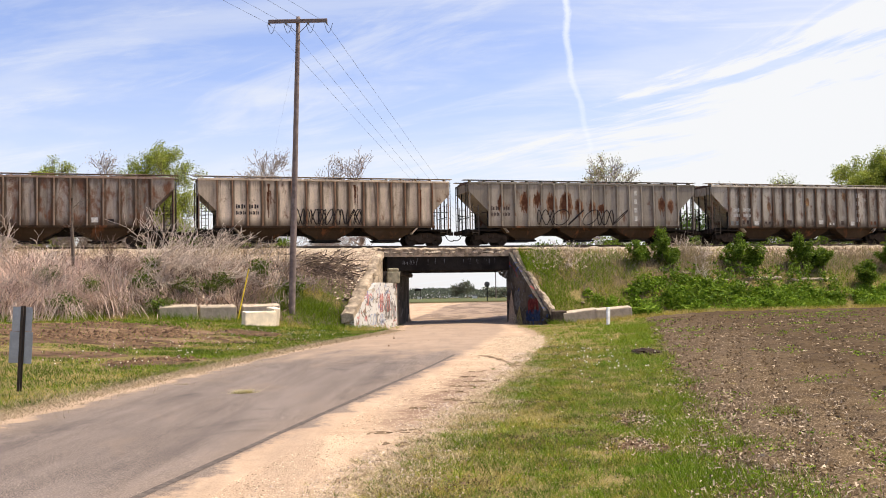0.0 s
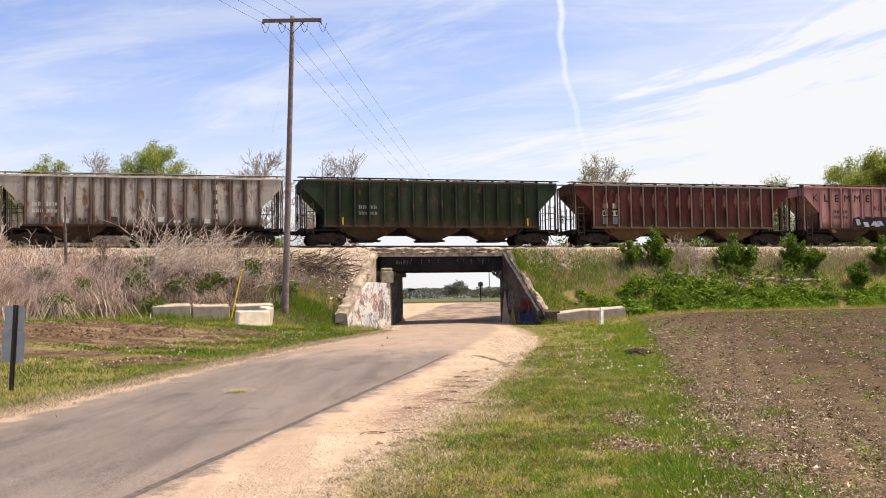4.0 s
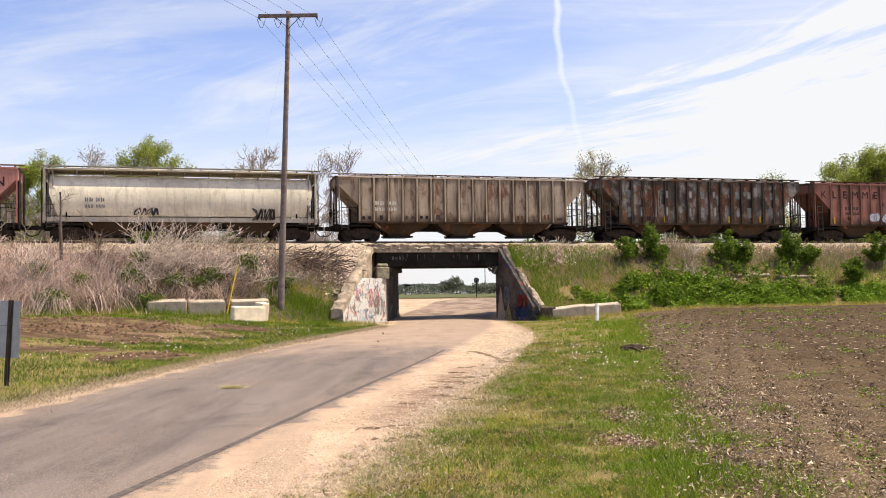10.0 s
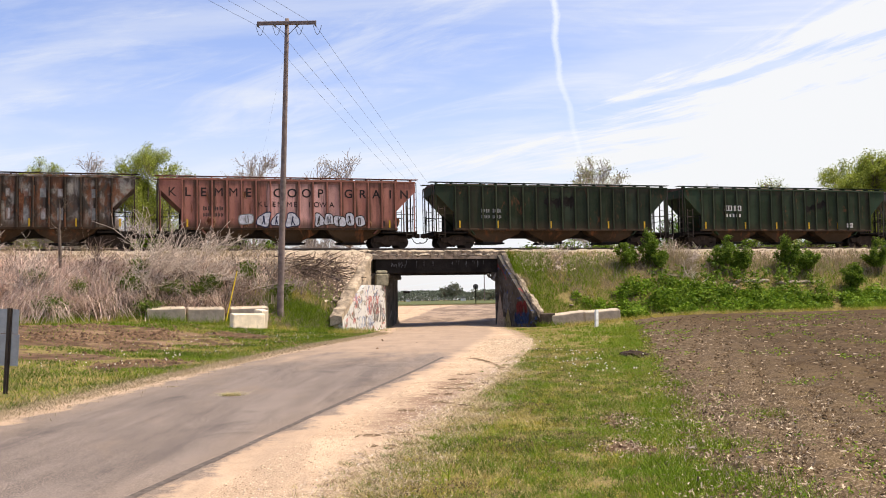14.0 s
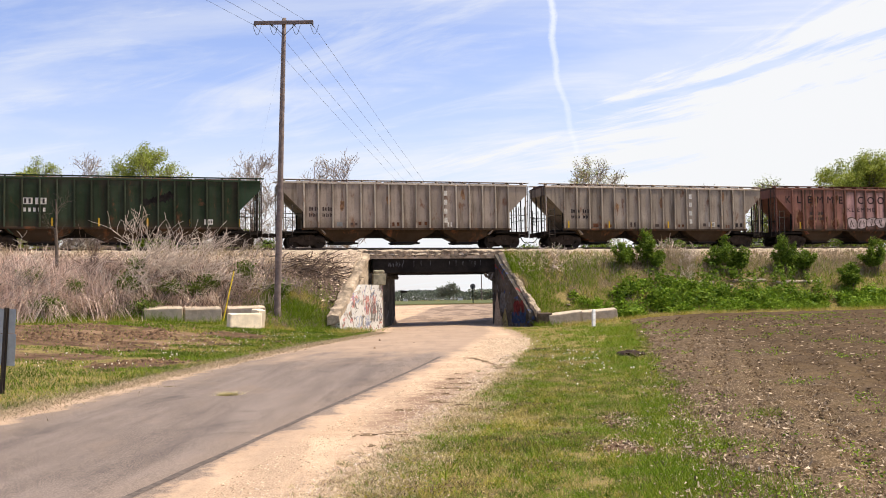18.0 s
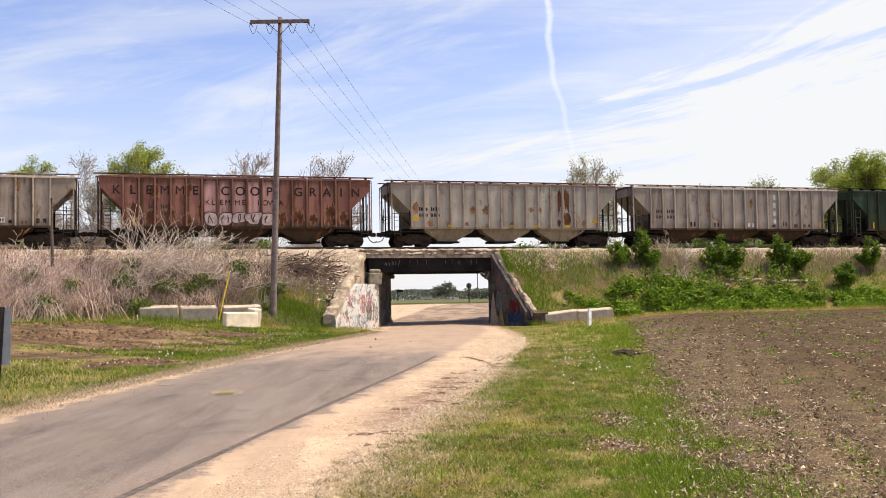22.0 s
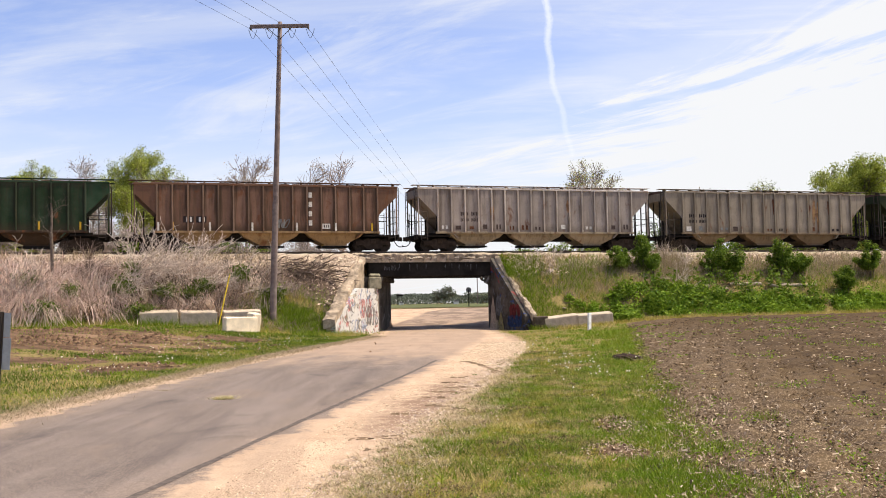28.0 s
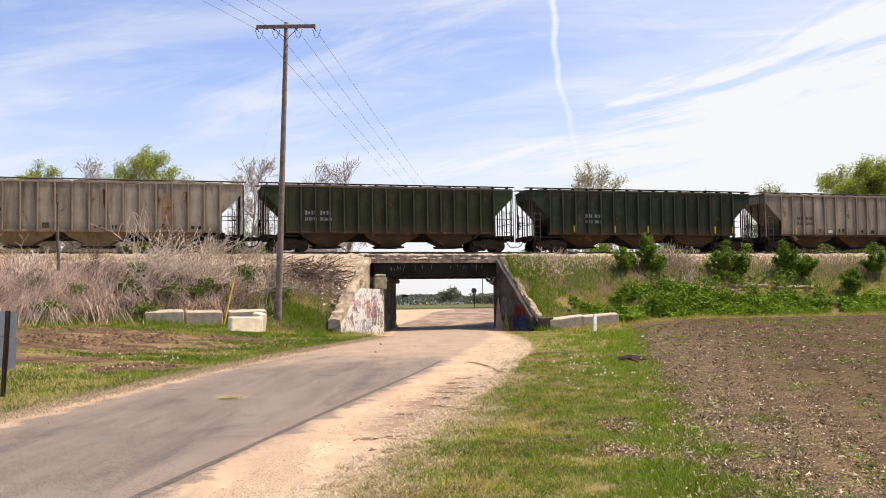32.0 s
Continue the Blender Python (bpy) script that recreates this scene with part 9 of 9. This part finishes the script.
def utility_pole(x, y, z, top, lean, arm, label, dia=0.205):
    pole = tagged(new("utility_pole"), label, "utility pole")
    pole.matrix_basis = pose(x, y, z)
    t = Vector((lean, 0, top - z))
    bm = bmesh.new()
    n = 9
    ring = []
    for i in range(n + 1):
        k = i / n
        c = Vector((t.x * k, 0, -0.5 + (t.z + 0.5) * k))
        r = dia * (1 - 0.40 * k)
        ring.append([bm.verts.new((c.x + r * math.cos(2 * math.pi * j / 14), r * math.sin(2 * math.pi * j / 14), c.z)) for j in range(14)])
    for a, b in zip(ring, ring[1:]):
        for j in range(14):
            bm.faces.new((a[j], a[(j + 1) % 14], b[(j + 1) % 14], b[j]))
    bm.faces.new(ring[-1])
    part("pole", bm, M_TIMBER, pole, smooth=True)
    z = t.z - 0.30
    bm = bmesh.new()
    box(bm, t.x - arm - 0.05, t.x + arm + 0.05, -0.24, -0.10, z - 0.11, z + 0.11, bevel=0.02)
    part("crossarm", bm, M_TIMBER, pole, "bolted timber crossarm")
    for sgn in (-1, 1):
        bm = bmesh.new()
        rod(bm, (t.x + sgn * arm * 0.45, -0.2, z - 0.05), (t.x, -0.1, z - 0.75), 0.02)
        part("brace", bm, M_WIRE, pole)
    for k in (-1.0, -0.42, 0.36, 1.0):
        bm = bmesh.new()
        for q in (-0.42, -0.27):
            rod(bm, (t.x + k * arm, q, z - 0.14), (t.x + k * arm, q + 0.1, z - 0.16), 0.06, sides=8)
        rod(bm, (t.x + k * arm, -0.5, z - 0.15), (t.x + k * arm, 0.25, z - 0.15), 0.025, sides=6)
        part("insulator", bm, plain("grey_insulator", (0.12, 0.11, 0.11), 0.4), pole)
        # slack jumper loop below each wire
        pts = [(t.x + k * arm - 0.12 + 0.06 * i, -0.2, z - 0.18 - 0.55 * math.sin(math.pi * i / 8)) for i in range(9)]
        part("jumper_loop", tube_mesh("jumper_loop", pts, 0.014, M_WIRE, 4), None, pole)
    return pole


utility_pole(-9.50, 59.04, 1.35, 18.61, 0.60, LINE_ARM, "leaning grey timber utility pole with one crossarm")
utility_pole(15.7, 380.0, 1.0, 20.0, 0.0, LINE_ARM, "distant timber utility pole beyond the bridge")
utility_pole(-31.0, -30.0, 0.0, 18.6, 0.0, LINE_ARM, "timber utility pole standing behind the viewer")


def span(a, b, sag, label, r=0.014, n=28):
    pts = []
    for i in range(n + 1):
        k = i / n
        p = Vector(a).lerp(Vector(b), k)
        p.z -= 4 * sag * k * (1 - k)
        pts.append(p)
    tagged(new("power_wire", tube_mesh("power_wire", pts, r, M_WIRE, 4)), label, "power line", "wires of the power line")


for k in (-1.0, -0.42, 0.36, 1.0):
    o = k * LINE_ARM
    span((-8.90 + o, 58.85, 18.16), (15.7 + o, 379.8, 19.55), 2.0, "thin dark overhead power wire", 0.011)
    span((-8.90 + o, 58.85, 18.16), (-31.0 + o, -30.2, 18.15), 1.0, "thin dark overhead power wire", 0.009)


# ---- beyond the bridge ----
def far_strip(name, x0, x1, y0, y1, lift, mat, label):
    xs, ys = np.linspace(x0, x1, 60), np.linspace(y0, y1, 8)
    X, Y = np.meshgrid(xs, ys, indexing="ij")
    Z = ground_level(X.ravel(), Y.ravel()) + lift
    me = fast_mesh(name, np.column_stack([X.ravel(), Y.ravel(), Z]), grid_faces(60, 8), mat, smooth=True)
    return tagged(new(name, me), label, "road" if "road" in name else "field", kind="structure")


far_strip("far_field", -200, 260, 143, 690, 0.10, plain("far_green_crop", (0.105, 0.115, 0.045), 1.0, 0, 0.3, 0.2, 0), "dull green crop field beyond the crossing road")
far_strip("cross_road", -160, 220, 128, 139, 0.06, M_GRAVEL, "pale crossing road beyond the bridge")


def far_sign():
    x, y = 4.9, 150.0
    z = ground_z(x, y)
    t = tagged(new("round_sign"), "round sign on a post beyond the bridge, seen from behind", "road sign")
    t.matrix_basis = pose(x, y, z)
    bm = bmesh.new()
    rod(bm, (0, 0, 0), (0, 0, 2.6), 0.08)
    part("post", bm, M_BLACK, t)
    bm = bmesh.new()
    rod(bm, (0, -0.03, 2.55), (0, 0.03, 2.55), 0.40, sides=20)
    part("sign_panel", bm, plain("dark_sign_back", (0.10, 0.10, 0.10), 0.6), t)


far_sign()


def far_house(x, y, w, h, label):
    z = ground_z(x, y)
    t = tagged(new("house"), label, "house")
    t.matrix_basis = pose(x, y, z)
    bm = bmesh.new()
    box(bm, -w / 2, w / 2, -3, 3, 0, h)
    part("wall", bm, plain("white_house_wall", (0.7, 0.7, 0.68), 0.8), t)
    bm = bmesh.new()
    prism(bm, [(-w / 2 - 0.3, h), (w / 2 + 0.3, h), (0, h + w * 0.35)], -3.3, 3.3)
    part("roof", bm, plain("grey_roof", (0.2, 0.19, 0.19), 0.8), t)


far_house(10.5, 520.0, 2.6, 1.3, "white farmhouse far beyond the bridge")
far_house(-20.5, 600.0, 2.4, 1.2, "small white shed far beyond the bridge")


def billboard():
    x, y = -18.5, 520.0
    t = tagged(new("billboard"), "distant dark billboard on two posts", "billboard")
    t.matrix_basis = pose(x, y, ground_z(x, y))
    for dx in (-1.2, 1.2):
        bm = bmesh.new()
        box(bm, dx - 0.10, dx + 0.10, -0.1, 0.1, 0, 4.6)
        part("post", bm, M_BLACK, t)
    bm = bmesh.new()
    box(bm, -1.7, 1.7, -0.2, 0.2, 4.5, 5.6, bevel=0.05)
    part("board", bm, M_UNDER, t)


billboard()


def far_woods():
    rng = np.random.default_rng(8)
    n = 90000
    x = rng.uniform(-500, 600, n)
    y = 760 + rng.normal(0, 20, n)
    top = 3 + 4 * noise_field(x, y * 0, 0.02, 4) + 4 * noise_field(x, y * 0, 0.11, 9)
    z = 1.0 + top * rng.random(n) ** 0.7
    v, f = leaf_quads(np.column_stack([x, y, z]), np.full(n, 0.8), rng)
    tagged(new("far_woods", fast_mesh("far_woods", v, f, leafy("far_woods_foliage", (0.075, 0.095, 0.075), (0.15, 0.17, 0.125)))), "low line of dark woods on the horizon", "woods", kind="stuff")


far_woods()
tree("round-headed tree far beyond the bridge", 1.0, 420.0, 6.6, 5.0, 101, M_LEAF_FAR, 520, 0.42, fuzz=0.6, base=1.0)
tree("taller tree far beyond the bridge", 5.4, 420.0, 7.8, 5.4, 102, M_LEAF_FAR, 560, 0.42, fuzz=0.6, base=1.0)
tree("tree in thin leaf far beyond the bridge", 16.0, 430.0, 5.2, 7.0, 103, M_LEAF_FAR, 700, 0.5, fuzz=0.6, base=1.0)
tree("small tree far beyond the bridge", 21.5, 440.0, 5.0, 6.0, 104, M_LEAF_FAR, 500, 0.5, fuzz=0.6, base=1.0)


def contrail():
    """An old vapour trail, high and far away."""
    m, nt, p = material("vapour_trail")
    uv = nt.nodes.new("ShaderNodeTexCoord").outputs["UV"]
    sep = nt.nodes.new("ShaderNodeSeparateXYZ")
    nt.links.new(uv, sep.inputs[0])
    across = maths(nt, "ABSOLUTE", maths(nt, "SUBTRACT", sep.outputs[0], 0.5), 0.0)
    mp = nt.nodes.new("ShaderNodeMapping")
    mp.inputs["Scale"].default_value = (2.2, 34, 1)
    nt.links.new(uv, mp.inputs[0])
    puff = noise_at(nt, mp.outputs[0], 1.0, 6, 0.7, 0.6)
    edge = ramp(nt, maths(nt, "ADD", across, maths(nt, "MULTIPLY", maths(nt, "SUBTRACT", puff, 0.5), 0.55)), 0.0, 0.46, 1, 0)
    border = ramp(nt, across, 0.30, 0.5, 1, 0)
    fade = ramp(nt, sep.outputs[1], 0.0, 0.75, 0.2, 0.56)
    a = maths(nt, "MULTIPLY", maths(nt, "MULTIPLY", edge, border), fade)
    em = node(nt, "ShaderNodeEmission", Strength=0.86)
    em.inputs[0].default_value = (0.97, 0.98, 1.0, 1)
    tr = nt.nodes.new("ShaderNodeBsdfTransparent")
    ms = nt.nodes.new("ShaderNodeMixShader")
    nt.links.new(a, ms.inputs[0])
    nt.links.new(tr.outputs[0], ms.inputs[1])
    nt.links.new(em.outputs[0], ms.inputs[2])
    nt.links.new(ms.outputs[0], nt.nodes["Material Output"].inputs[0])
    n = 70
    V, Fc, U = [], [], []
    for i in range(n + 1):
        k = i / n
        x = 285.0 + 60.0 * (1 - k) ** 2.2 + 4.5 * math.sin(k * 11) + 2.5 * math.sin(k * 29 + 1)
        z = 360.0 + 520.0 * k
        w = 12.0 + 4.0 * k
        for j in range(3):
            V.append((x + w * (j - 1), 2500.0, z))
    for i in range(n):
        for j in range(2):
            a0 = i * 3 + j
            Fc.append((a0, a0 + 1, a0 + 4, a0 + 3))
    me = fast_mesh("contrail", V, Fc, m)
    layer = me.uv_layers.new(name="lay")
    for li, loop in enumerate(me.loops):
        layer.data[li].uv = ((loop.vertex_index % 3) / 2, (loop.vertex_index // 3) / n)
    tagged(new("contrail", me), "fading white vapour trail high in the sky", "contrail", kind="stuff")


contrail()

# weeds pulled onto the asphalt
def uprooted_weed(x, y, wide, count, tall, mat, label, seed):
    rng = np.random.default_rng(seed)
    px, py = rng.normal(x, wide, count), rng.normal(y, wide * 0.5, count)
    blades("uprooted_weed", px, py, tall * rng.uniform(0.3, 1.3, count), np.full(count, 0.014), mat, label, "grass", rng, 1.6, z=ground_level(px, py) + 0.025)


uprooted_weed(-4.0, 19.1, 0.10, 420, 0.07, leafy("wilted_grass", (0.38, 0.33, 0.15), (0.72, 0.63, 0.38)), "wilted clump of grass on the asphalt", 6)
uprooted_weed(-5.7, 21.4, 0.10, 90, 0.03, M_STALK_TAN, "wisp of dry grass on the asphalt", 7)


# ---- motion ----
def motions():
    for car, middle in CARS:
        walk(car, [(t, TRACK @ pose(middle - run, 0, RAIL)) for t, run in TRAVEL])
    # the wheels roll: one turn for each circumference, all alike
    rows = []
    for i in range(0, 961):
        t = i / 30
        run = float(np.interp(t, [q[0] for q in TRAVEL], [q[1] for q in TRAVEL]))
        rows.append((t, pose(0, 0, 0, 0, -math.degrees(run / 0.42), 0)))
    walk(WHEELS[0], rows)
    keys = WHEELS[0].animation_data
    for w in WHEELS[1:]:
        w.rotation_mode = "QUATERNION"
        own = w.animation_data_create()
        own.action = keys.action
        own.action_slot = keys.action_slot


motions()
